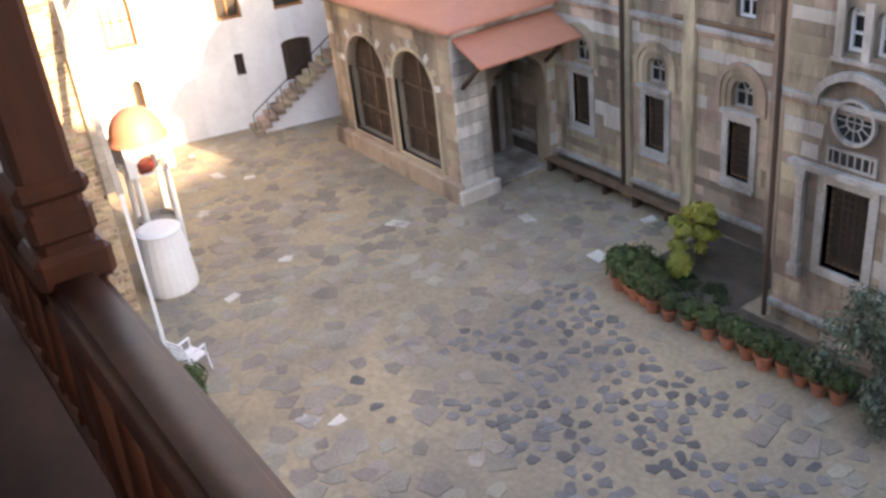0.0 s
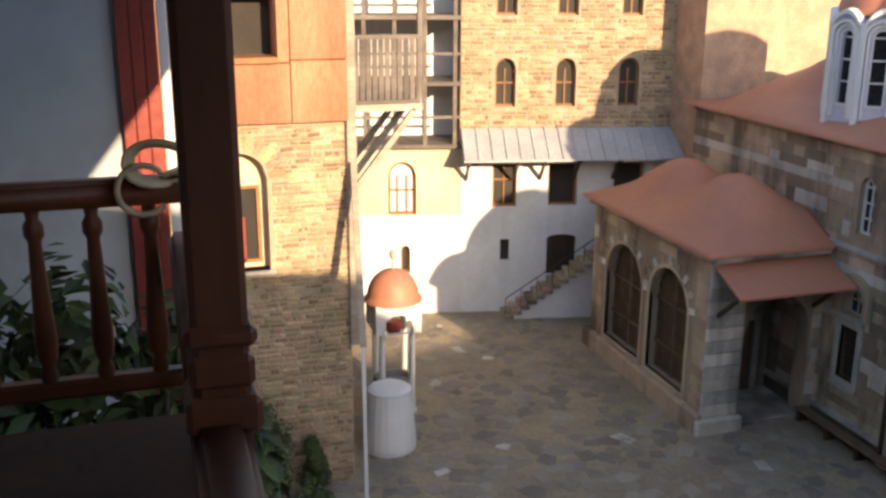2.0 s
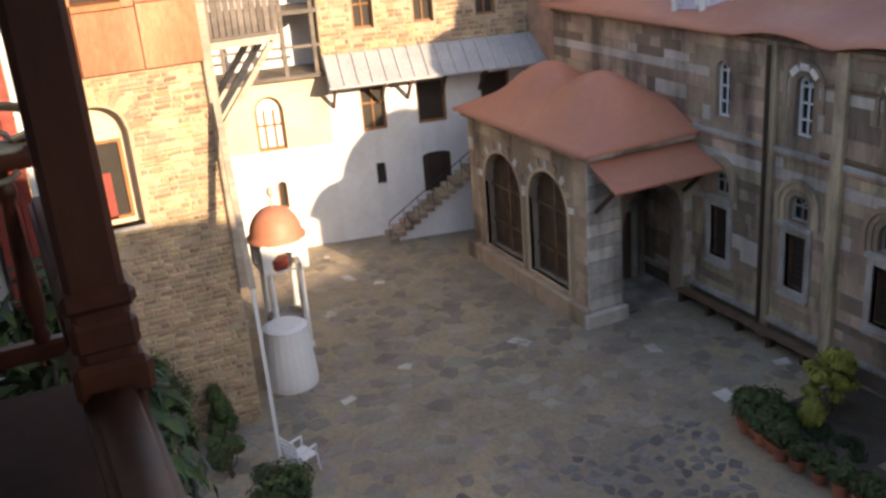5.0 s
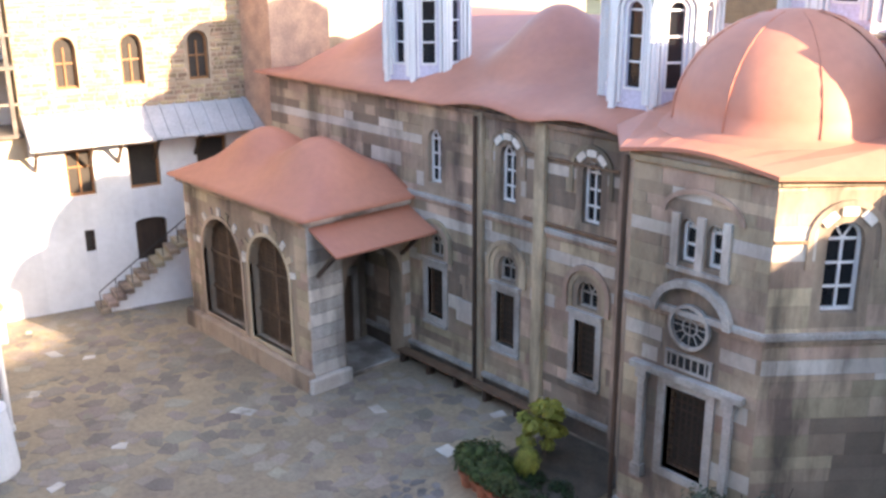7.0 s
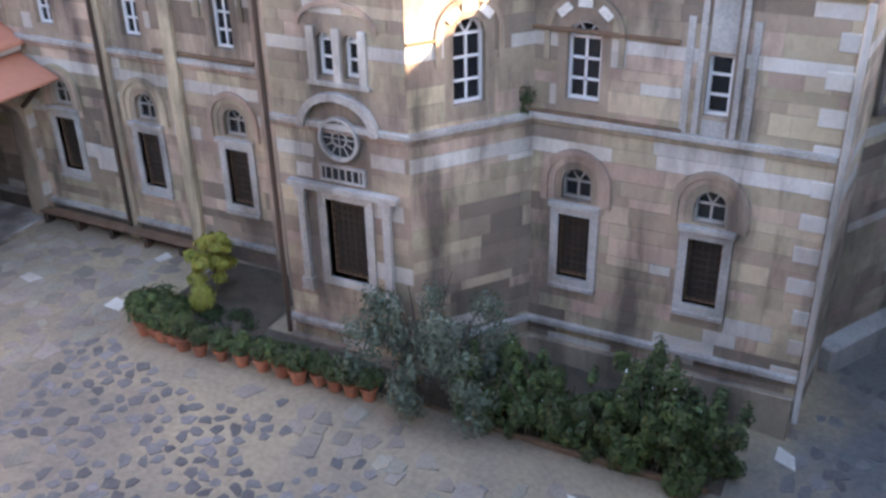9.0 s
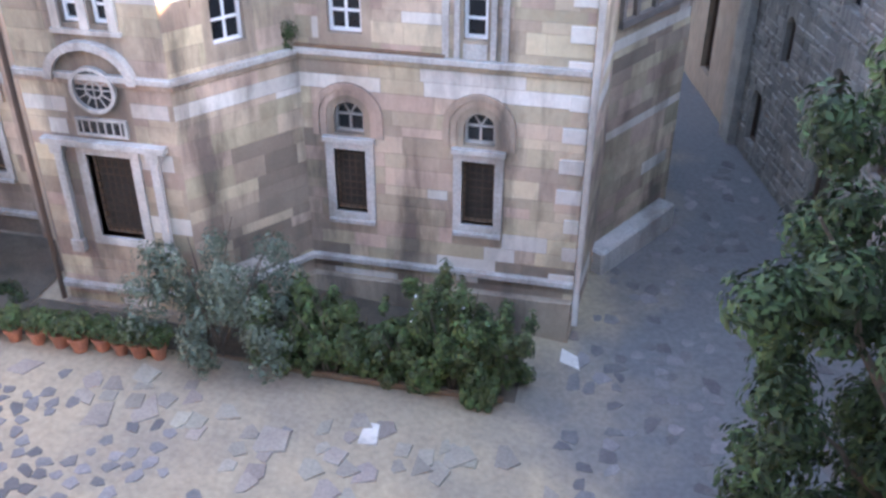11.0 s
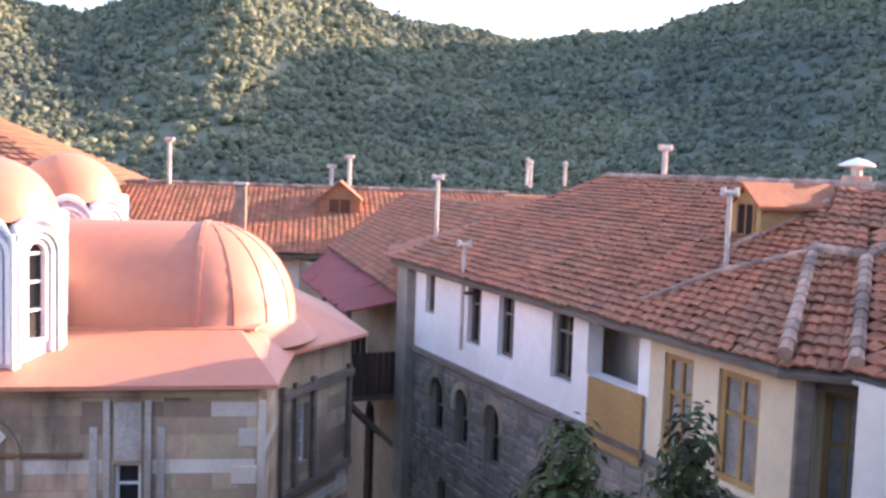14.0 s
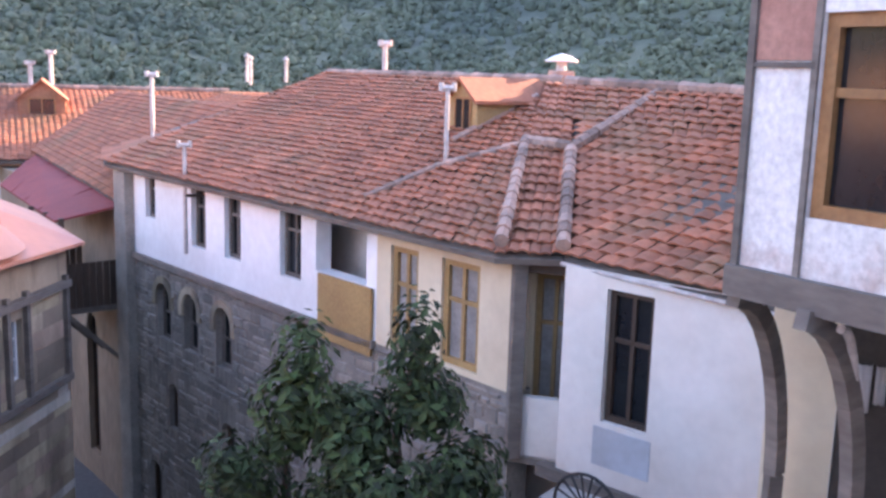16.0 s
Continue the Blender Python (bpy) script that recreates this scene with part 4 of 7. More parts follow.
def tiled_roof(parent, a, b, c, d, rows, cols, name="roof", pieces=False, step=0.065):
    """Rows of clay tiles over a slope with the eave a-b and the top d-c. A board under it carries them."""
    a, b, c, d = map(Vector, (a, b, c, d))
    nrm = (b - a).cross(d - a).normalized()
    if nrm.z < 0:
        nrm = -nrm
    bm = bmesh.new()
    lo = [p - nrm * 0.16 for p in (a, b, c, d)]
    hi = [p - nrm * 0.06 for p in (a, b, c, d)]
    lv, hv = [bm.verts.new(p) for p in lo], [bm.verts.new(p) for p in hi]
    for t in ((0, 1, 2), (0, 2, 3)):
        bm.faces.new([hv[i] for i in t])
        bm.faces.new([lv[i] for i in t[::-1]])
    for i in range(4):
        j = (i + 1) % 4
        bm.faces.new((lv[i], lv[j], hv[j], hv[i]))
    roof = part(name, bm, GREYWOOD, parent, "clay tiled roof on boards")
    r = random.Random(rows * 7 + cols)
    verts, faces, single = [], [], 0
    wide = max((b - a).length, (c - d).length)
    for i in range(rows):
        t0, t1 = i / rows, min(1.0, (i + 1.25) / rows)
        p0, q0 = a.lerp(d, t0), b.lerp(c, t0)
        p1, q1 = a.lerp(d, t1), b.lerp(c, t1)
        n = max(1, int(cols * (q0 - p0).length / wide))
        for k in range(n):
            jit = r.uniform(-0.012, 0.012)
            u0, u1 = (k + 0.02) / n, (k + 0.98) / n
            lift = step + r.uniform(-0.012, 0.014)
            slip = (p1 - p0).normalized() * r.uniform(-0.03, 0.02)
            if pieces and single < 300:
                single += 1
                o, ex, ey = p0.lerp(q0, u0) + slip, (q0 - p0) * (u1 - u0), p1.lerp(q1, u0) - p0.lerp(q0, u0)
                fx = ex.normalized()
                fy = (ey - fx * ey.dot(fx)).normalized()
                fz = fx.cross(fy)
                mm = Matrix((fx * ex.length, fy * ey.length, fz)).transposed().to_4x4()
                mm.translation = o + fz * jit
                piece("tile", TILE_MESH, roof, mm)
                continue
            base = len(verts)
            for u, h in ((u0, 0.0), (u0 + (u1 - u0) * 0.3, 0.035), (u0 + (u1 - u0) * 0.6, 0.028), (u1, 0.0)):
                x = p0.lerp(q0, u) + slip
                y = p1.lerp(q1, u) + slip
                verts += [x + nrm * (lift + h + jit), y + nrm * (0.006 + h * 0.8), x + nrm * (lift + h + jit - 0.03)]
            for g in range(3):
                o0, o1 = base + g * 3, base + (g + 1) * 3
                faces += [[o0, o1, o1 + 1, o0 + 1], [o0 + 2, o1 + 2, o1, o0]]
    me = bpy.data.meshes.new("tiles")
    me.from_pydata([tuple(v) for v in verts], [], faces)
    me.materials.append(TILE)
    t = new("tiles", me)
    t.parent = roof
    tagged(t, "weathered orange clay tiles in rows", kind="stuff")
    return roof


def ridge_caps(parent, p, q, n, size=0.12):
    p, q = Vector(p), Vector(q)
    b = bmesh.new()
    r = random.Random(n)
    for k in range(n):
        u, w = p.lerp(q, k / n), p.lerp(q, (k + 1.1) / n)
        s = r.uniform(0.9, 1.1)
        rod(b, u, w, size * s, size * 0.83 * s, 7)
    return part("ridge_tiles", b, RIDGE, parent, "mortared ridge tiles")


house = thing("long_house", "long old house, white upper storey over stone", "house")
A0, A1, A2 = (2.78, 26.3), (5.9, 15.9), (6.88, 12.6)      # far corner, change of plaster, near corner
EV = 9.45
m, L = along(A0, A2)
ds = lambda x, y: ((x - A0[0]) * (A2[0] - A0[0]) + (y - A0[1]) * (A2[1] - A0[1])) / L
opn = []
for x, y, w in ((3.18, 24.93, 0.57), (3.92, 22.45, 0.7), (4.38, 20.92, 0.72), (5.06, 18.66, 0.8)):
    z0, z1 = (8.24, 9.4) if w < 0.6 else (7.87, 9.42)
    opn.append(plain_opening(house, m, ds(x, y), z0, z1, w, 0, GREYWOOD, 0.16, dark=GLASS, bar=0.08, leaves=2))
opn.append((ds(5.33, 17.77), ds(5.8, 16.2), 8.2, 9.3, 0))
for x, y, w in ((6.11, 15.15, 0.75), (6.53, 13.77, 0.92)):
    opn.append(plain_opening(house, m, ds(x, y), 7.3, 9.06, w, 0, OCHRE, 0.10, dark=CURTAIN, bar=0.11, leaves=2))
sp = ds(*A1)
bm = bmesh.new()
panel(bm, sp, 7.2, EV, 0.35, [o for o in opn if o[1] < sp + 0.1])
finish(part("wall", bm, WHITE, house, "bright white limewashed wall"), m)
bm = bmesh.new()
panel(bm, L - sp, 6.3, EV, 0.35, [(o[0] - sp, o[1] - sp, *o[2:]) for o in opn if o[0] > sp])
finish(part("wall", bm, CREAM, house, "cream plastered wall"), m @ pose(sp, 0, 0))
bm = bmesh.new()
box(bm, sp - 1.75, sp - 0.05, -0.10, -0.04, 6.95, 8.2)
finish(part("shutter", bm, OCHRE, house, "ochre board panel below an open window"), m)
low_ops = []
for x, y in ((3.38, 24.3), (3.8, 22.9), (4.27, 21.35)):
    low_ops.append(plain_opening(house, m, ds(x, y), 5.25, 6.7, 0.78, 0.39, GREYWOOD, 0.2, dark=GLASS, bar=0.06, leaves=2))
for x, y, z0, z1, w in ((3.5, 23.9, 3.0, 4.2, 0.5), (4.3, 21.2, 2.6, 4.0, 0.6), (5.0, 18.9, 2.6, 4.0, 0.6), (3.2, 25.0, 0.3, 1.8, 0.7), (4.4, 21.0, -0.2, 1.9, 0.9)):
    low_ops.append(plain_opening(house, m, ds(x, y), z0, z1, w, w * 0.4, DARKWOOD, 0.2, dark=INSIDESHADE))
bm = bmesh.new()
panel(bm, L, -1.0, 7.2, 0.45, low_ops)
for o in low_ops[:3]:
    hood_bm = bmesh.new()
    rim(hood_bm, (o[0], o[1], 6.1, o[3], o[4]), 0.17, -0.055, 0.05, foot=False)
    finish(part("arch_frame", hood_bm, STONE, house, "pale stone window arch"), m)
walls["house"] = (finish(part("wall", bm, RUBBLEGREY, house, "grey rubble stone ground storey"), m), m, L, -0.4, 7.15, low_ops)
bm = bmesh.new()
box(bm, -0.1, sp, -0.10, 0.02, 7.1, 7.24)
finish(part("sill_beam", bm, GREYWOOD, house), m)
bm = bmesh.new()
box(bm, -0.25, 0.45, -0.25, 0.3, -0.8, 9.3)
finish(part("corner_buttress", bm, RUBBLEGREY, house, "grey stone corner buttress"), m)
bm = bmesh.new()
box(bm, sp, L + 0.05, -0.08, 0.1, 6.16, 6.34)
finish(part("sill_beam", bm, GREYWOOD, house), m)
# end and second wall
B = [A2, (7.35, 12.35), (7.27, 11.8), (8.75, 8.4)]
m2, L2 = along(B[2], B[3])
o = plain_opening(house, m2, 1.1, 7.18, 9.12, 0.75, 0, DARKWOOD, 0.14, dark=GLASS, bar=0.09, leaves=2)
bm = bmesh.new()
panel(bm, L2, 6.2, 9.35, 0.35, [o])
finish(part("wall", bm, OLDPLASTER, house, "stained white plaster wall"), m2)
finish(part("plaster_patch", soft_box(0.62, 1.56, -0.012, 0.05, 6.52, 7.10, 0.006), PLASTERBLUE, house, "newer pale plaster patch below the window"), m2)
bm = bmesh.new()
panel(bm, L2, -0.5, 6.2, 0.4)
finish(part("wall", bm, RUBBLEGREY, house), m2 @ pose(0, 0.25, 0))
bm = bmesh.new()
box(bm, -0.3, L2, -0.10, 0.1, 6.08, 6.26)
finish(part("sill_beam", bm, GREYWOOD, house), m2)
fan = thing("iron_fan_grille", "half-round black iron grille with spokes", "grille", at=(7.12, 10.72, 6.10), turn=-62)
bm = bmesh.new()
box(bm, -0.7, 0.7, -0.1, 0.75, -0.12, 0.0)
part("landing", bm, GREYSTONE, fan)
bm = bmesh.new()
for k in range(12):
    a0, a1 = math.pi * k / 12, math.pi * (k + 1) / 12
    rod(bm, (0.5 * math.cos(a0), 0, 0.5 * math.sin(a0)), (0.5 * math.cos(a1), 0, 0.5 * math.sin(a1)), 0.025, steps=6)
part("hoop", bm, IRON, fan)
for k in range(1, 9):
    a0 = math.pi * k / 9
    bm = bmesh.new()
    rod(bm, (0.12 * math.cos(a0), 0, 0.12 * math.sin(a0)), (0.49 * math.cos(a0), 0, 0.49 * math.sin(a0)), 0.016, steps=6)
    part("spoke", bm, IRON, fan)
part("corner_post", soft_box(-0.11, 0.11, -0.11, 0.11, 6.2, 9.4, 0.015), GREYWOOD, house).matrix_basis = pose(6.92, 12.52, 0, 0, 0, -17)
# open corner loggia between the two walls
m3, L3 = along(A2, (7.5, 12.05))
bm = bmesh.new()
panel(bm, L3, 6.2, 7.18, 0.14)
finish(part("parapet", bm, OLDPLASTER, house, "stained low parapet of the corner loggia"), m3)
bm = bmesh.new()
box(bm, 0.0, L3 + 0.05, -0.02, 0.14, 9.12, 9.42)
finish(part("lintel", bm, DARKWOOD, house), m3)
mb = m3 @ pose(0, 0.62, 0)
o3 = plain_opening(house, mb, 0.52, 6.9, 9.0, 0.62, 0, OCHRE, 0.1, dark=CURTAIN, bar=0.09, name="door", leaves=2)
bm = bmesh.new()
panel(bm, L3 + 0.3, 6.2, 9.42, 0.2, [o3])
finish(part("wall", bm, CREAM, house, "ochre-tinted back wall of the loggia"), mb)
bm = bmesh.new()
box(bm, 0, L3 + 0.3, 0, 0.7, 6.1, 6.24)
finish(part("loggia_floor", bm, GREYWOOD, house), m3)
# roof
ov = 0.45
nx, ny = -(A0[1] - A2[1]) / L, -(A2[0] - A0[0]) / L
e0, e1 = (A0[0] + nx * ov - 0.1, A0[1] + ny * ov + 0.5, 9.5), (A2[0] + nx * ov, A2[1] + ny * ov, 9.42)
ridge0, ridge1 = (8.6, 27.5, 11.95), (11.6, 15.5, 11.9)
tiled_roof(house, e0, e1, (10.9, 18.2, 11.9), ridge0, 28, 62)
tiled_roof(house, (e0[0] + 0.3, e0[1] + 3.5, 9.5), e0, ridge0, (9.0, 29.0, 11.4), 12, 12)
v0 = (7.30, 11.95, 9.44)
tiled_roof(house, e1, v0, (10.9, 17.7, 11.85), (10.6, 18.4, 11.9), 22, 6)
tiled_roof(house, v0, (8.95, 7.4, 9.30), (12.6, 9.6, 11.75), (10.9, 17.7, 11.85), 22, 28, pieces=True)
ridge_caps(house, ridge0, (10.9, 18.2, 11.95), 26)
ridge_caps(house, (10.9, 18.0, 11.93), (12.6, 9.6, 11.8), 22)
ridge_caps(house, (v0[0], v0[1], 9.6), (9.08, 14.78, 10.78), 12)
ridge_caps(house, (9.08, 14.78, 10.78), (11.7, 15.5, 11.93), 13)
ridge_caps(house, (8.75, 15.85, 10.85), (9.08, 14.78, 10.82), 4)
ridge_caps(house, (e1[0] + 0.1, e1[1], 9.62), (8.75, 15.85, 10.85), 13)
ridge_caps(house, (5.88, 16.58, 9.76), (7.25, 16.55, 10.30), 7, 0.08)
ridge_caps(house, (7.25, 16.55, 10.30), (8.75, 15.85, 10.80), 8, 0.08)
ridge_caps(house, (8.0, 17.45, 10.72), (10.1, 17.9, 11.62), 11, 0.08)
gutter = bmesh.new()
rod(gutter, (v0[0] - 0.02, v0[1], v0[2] - 0.10), (8.93, 7.4, 9.20), 0.035)
part("gutter", gutter, PIPE, house, "thin pale gutter")
# back slopes close the house
bm = bmesh.new()
slab(bm, [ridge0, (10.9, 18.2, 11.9), (16, 20, 9.5), (14, 29.5, 9.5)], 0.1)
slab(bm, [(10.9, 18.2, 11.9), (12.6, 9.6, 11.75), (18, 10, 9.5), (16, 20, 9.5)], 0.1)
part("roof", bm, TILE, house)
bm = bmesh.new()
prism(bm, [(9.3, 8.6), (18, 10), (14, 29.5), (3.6, 27.2), (3.9, 26.3), (8.0, 12.6)], -0.5, 9.2)
part("core", bm, OLDPLASTER, house)


# ---- far range behind the church ----
far = thing("far_range", "long tiled building range behind the church", "building")
bm = bmesh.new()
prism(bm, [(-9, 39), (12, 37), (13, 50), (-9, 52)], -0.5, 8.6)
part("wall", bm, OLDPLASTER, far)
tiled_roof(far, (-10, 37.9, 8.6), (9, 36.6, 8.6), (9, 43.5, 10.95), (-10, 45.0, 10.95), 30, 84, step=0.04)
bm = bmesh.new()
slab(bm, [(-10, 45.0, 10.95), (9, 43.5, 10.95), (13, 51, 8.6), (-10, 52.5, 8.6)], 0.1)
part("roof", bm, TILE, far)
tiled_roof(far, (3.6, 29.5, 9.0), (2.2, 37.0, 8.7), (9, 43.5, 10.95), (9.0, 31.5, 11.2), 24, 40, step=0.04)
ridge_caps(far, (-10, 45.0, 11.0), (9, 43.5, 11.0), 60)
north = thing("north_block", "stone block with a hipped clay tile roof", "building")
bm = bmesh.new()
prism(bm, [(-24, 37), (-8.6, 37), (-8.6, 50), (-24, 50)], -0.5, 11.1)
part("wall", bm, RUBBLE, north)
tiled_roof(north, (-24.4, 36.6, 11.0), (-8.0, 36.6, 11.0), (-16.0, 43.5, 14.6), (-16.6, 43.5, 14.6), 18, 40)
tiled_roof(north, (-8.0, 36.6, 11.0), (-8.0, 50.4, 11.0), (-16.0, 43.7, 14.6), (-16.0, 43.4, 14.6), 18, 34)

# ---- west range ----
west = thing("west_range", "tall white and stone range across the court", "building")
W0, W1 = (-29.75, 6.2), (-27.5, 17.2)
mw, Lw = along(W0, W1)
dw = lambda x, y: math.hypot(x - W0[0], y - W0[1])
wo = []
wo.append(plain_opening(west, mw, dw(-29.46, 7.66), 4.32, 6.05, 0.9, 0.45, WINDOWWOOD, 0.18, dark=WHITEPAINT, bar=0.09, leaves=3))
wo.append(plain_opening(west, mw, dw(-29.43, 7.75), 2.35, 3.3, 0.32, 0.16, WINDOWWOOD, 0.18))
wo.append(plain_opening(west, mw, dw(-28.79, 10.95), 2.72, 3.44, 0.3, 0, DARKWOOD, 0.2))
wo.append(plain_opening(west, mw, dw(-28.4, 12.8), 2.2, 3.57, 0.98, 0.12, DARKWOOD, 0.2, dark=DARKWOOD))
wo.append(plain_opening(west, mw, dw(-28.8, 10.9), 4.53, 5.95, 0.8, 0, WINDOWWOOD, 0.2, leaves=2))
wo.append(plain_opening(west, mw, dw(-28.41, 12.78), 4.55, 5.95, 0.95, 0, WINDOWWOOD, 0.2))
wo.append(plain_opening(west, mw, dw(-27.95, 14.9), 4.6, 5.95, 1.0, 0, WINDOWWOOD, 0.2))
bm = bmesh.new()
sw = 3.4
panel(bm, sw, 0.5, 4.3, 0.5, [o for o in wo if o[1] < sw and o[3] < 4.3])
finish(part("wall", bm, WHITE, west, "white limewashed lower wall"), mw)
bm = bmesh.new()
panel(bm, sw, 4.3, 6.6, 0.5, [o for o in wo if o[1] < sw and o[2] > 4.15])
finish(part("wall", bm, CREAM, west, "tan plaster wall"), mw)
bm = bmesh.new()
panel(bm, Lw - sw, 0.5, 6.6, 0.5, [(o[0] - sw, o[1] - sw, *o[2:]) for o in wo if o[0] > sw])
finish(part("wall", bm, WHITE, west, "white limewashed lower wall"), mw @ pose(sw, 0, 0))
up = []
for x, y in ((-28.8, 10.85), (-28.41, 12.73), (-28.0, 14.72)):
    up.append(plain_opening(west, mw, dw(x, y), 7.78, 9.3, 0.66, 0.33, WINDOWWOOD, 0.2, leaves=2))
    up.append(plain_opening(west, mw, dw(x, y), 10.6, 12.0, 0.66, 0.33, WINDOWWOOD, 0.2, leaves=2))
su = dw(-29.09, 9.47)
bm = bmesh.new()
panel(bm, Lw - su, 6.6, 13.5, 0.5, [(o[0] - su, o[1] - su, *o[2:]) for o in up])
walls["west_up"] = (finish(part("wall", bm, LIMEMORTAR, west, "rough tan stone upper wall"), mw @ pose(su, 0, 0)), mw @ pose(su, 0, 0), Lw - su, 6.7, 13.4, [(o[0] - su, o[1] - su, *o[2:]) for o in up])
# lean-to roof on struts
bm = bmesh.new()
slab(bm, [(su, -0.05, 7.1), (Lw - 0.2, -0.05, 7.1), (Lw - 0.2, -1.15, 6.28), (su, -1.15, 6.28)], 0.05)
lean = finish(part("lean_to", bm, SHEET, west, "grey sheet metal lean-to roof"), mw)
bm = bmesh.new()
for i in range(18):
    s = su + 0.05 + (Lw - su - 0.4) * i / 17
    beam(bm, (s, -0.05, 7.13), (s, -1.15, 6.31), 0.05, 0.04)
finish(part("seam", bm, SHEET, west), mw)
for s in (su + 0.2, su + 1.75, su + 2.6, su + 3.7, su + 5.0):
    bm = bmesh.new()
    beam(bm, (s, 0.0, 5.45), (s, -0.95, 6.3), 0.09, 0.09)
    beam(bm, (s, 0.0, 6.25), (s, -1.1, 6.22), 0.09, 0.09)
    finish(part("strut", bm, DARKWOOD, west), mw)
# open galleries with white uprights beside the stone part
bm = bmesh.new()
for z in (6.65, 8.6, 10.6, 12.5):
    box(bm, -1, su, -0.3, 1.6, z - 0.12, z)
finish(part("gallery_floor", bm, GREYWOOD, west), mw)
bm = bmesh.new()
for i in range(5):
    s = -0.6 + i * (su + 0.4) / 4
    box(bm, s - 0.06, s + 0.06, -0.25, -0.13, 6.6, 13.4)
for z in (7.5, 9.45, 11.4):
    box(bm, -1, su, -0.22, -0.16, z - 0.04, z + 0.04)
finish(part("gallery_frame", bm, GREYWOOD, west), mw)
bm = bmesh.new()
panel(bm, su + 1.0, 6.6, 13.4, 0.3)
finish(part("wall", bm, WHITE, west), mw @ pose(-1, 1.6, 0))
# stair along the wall
stair = thing("stair", "narrow outdoor stone stair with a thin iron rail", "stair")
s0, s1 = dw(-28.3, 10.75), dw(-28.14, 14.1)
n = 13
for i in range(n):
    a, b = s0 + (s1 - s0) * i / n, s0 + (s1 - s0) * (i + 1) / n
    z = 0.95 + 2.25 * (i + 1) / n
    part("step", soft_box(min(a, b) - 0.03, max(a, b) + 0.03, -0.95, -0.01, z - 0.16, z, 0.015), STONE, stair).matrix_basis = mw
bm = bmesh.new()
v = [bm.verts.new(p) for p in ((s0, -0.8, 0.9), (s1, -0.8, 0.9), (s1, -0.8, 3.05), (s0, -0.8, 0.95), (s0, -0.02, 0.9), (s1, -0.02, 0.9), (s1, -0.02, 3.05), (s0, -0.02, 0.95))]
for f in ((0, 1, 2, 3), (3, 2, 6, 7), (1, 5, 6, 2)):
    bm.faces.new([v[i] for i in f])
finish(part("stair_side", bm, WHITE, stair, "white limewashed stair side"), mw)
bm = bmesh.new()
for i in range(0, n + 1, 2):
    s = s0 + (s1 - s0) * i / n
    z = 0.95 + 2.25 * i / n
    rod(bm, (s, -0.9, z), (s, -0.9, z + 0.75), 0.015, steps=5)
rod(bm, (s0, -0.9, 1.7), (s1, -0.9, 3.95), 0.02, steps=5)
finish(part("rail", bm, IRON, stair, "thin dark iron rail"), mw)
# block behind the church's west end
bm = bmesh.new()
prism(bm, [(-38, 16.1), (-25.99, 16.1), (-25.99, 18.3), (-38, 18.3)], 0.5, 12.9)
part("tower", bm, RUBBLE, west, "rough stone tower block")
bm = bmesh.new()
prism(bm, [(-38, 18.31), (-28.6, 18.31), (-27.0, 32), (-38, 32)], 0.5, 11.5)
part("rear_wing", bm, LIMEMORTAR, west, "pale plastered rear wing")
bm = bmesh.new()
prism(bm, [(-38, 2), (-32.2, 5.5), (-30.3, 16.05), (-38, 16.05)], 0.5, 12.8)
part("core", bm, RUBBLE, west)

# ---- south-west wing: stone wall with a door, metal cladding above ----
wing = thing("south_wing", "old stone wing with rusty metal cladding above", "building")
V0, V1 = (-19.3, -6.0), (-19.3, 3.88)
mv, Lv = along(V0, V1)
oy = 6.0
dv = (oy + 1.12, oy + 2.22, 6.0, 8.45, 0.55)
bm = bmesh.new()
panel(bm, Lv, 0.5, 9.0, 0.6, [dv])
walls["wing"] = (finish(part("wall", bm, LIMEMORTAR, wing, "rough stone wall, sunlit above"), mv), mv, Lv, 0.9, 8.95, [dv])
bm = bmesh.new()
rim(bm, dv, 0.10, -0.03, 0.05, foot=False)
finish(part("arch_frame", bm, STONE, wing, "stone arch round the window recess"), mv)
for k in range(11):
    a = math.pi * (k + 0.5) / 11
    b = bmesh.new()
    box(b, -0.075, 0.075, -0.035, 0.05, -0.17, 0.17, pose((dv[0] + dv[1]) / 2 + 0.76 * math.cos(a), 0, 7.9 + 0.76 * math.sin(a), 0, 90 - math.degrees(a), 0))
    finish(part("arch_block", b, RUBBLE, wing), mv)
bm = bmesh.new()
panel(bm, 1.1, 6.0, 8.5, 0.12, [(0.12, 0.98, 6.08, 7.72, 0)])
finish(part("recess_wall", bm, CREAM, wing), mv @ pose(dv[0], 0.35, 0))
plain_opening(wing, mv, (dv[0] + dv[1]) / 2, 6.08, 7.72, 0.86, 0, WINDOWWOOD, 0.40, dark=INSIDESHADE, bar=0.07)
curtain = bmesh.new()
box(curtain, dv[0] + 0.42, dv[0] + 0.66, 0.36, 0.40, 6.10, 7.05)
finish(part("curtain", curtain, REDPAINT, wing, "red cloth hung in the window"), mv)
bm = bmesh.new()
box(bm, dv[0] + 0.16, dv[0] + 0.24, -0.3, 0.36, 6.15, 7.65)
box(bm, dv[0] + 0.18, dv[0] + 0.22, -0.28, 0.34, 6.2, 7.6)
finish(part("casement", bm, WINDOWWOOD, wing, "open wooden casement"), mv)
part("sill", soft_box(dv[0] - 0.08, dv[1] + 0.1, -0.12, 0.3, 5.92, 6.0, 0.015), GREYSTONE, wing).matrix_basis = mv
# near-black core: the dark of the rooms is put into its colour
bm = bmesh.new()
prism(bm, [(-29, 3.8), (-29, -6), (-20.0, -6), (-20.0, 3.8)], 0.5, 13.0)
part("core", bm, INSIDESHADE, wing)
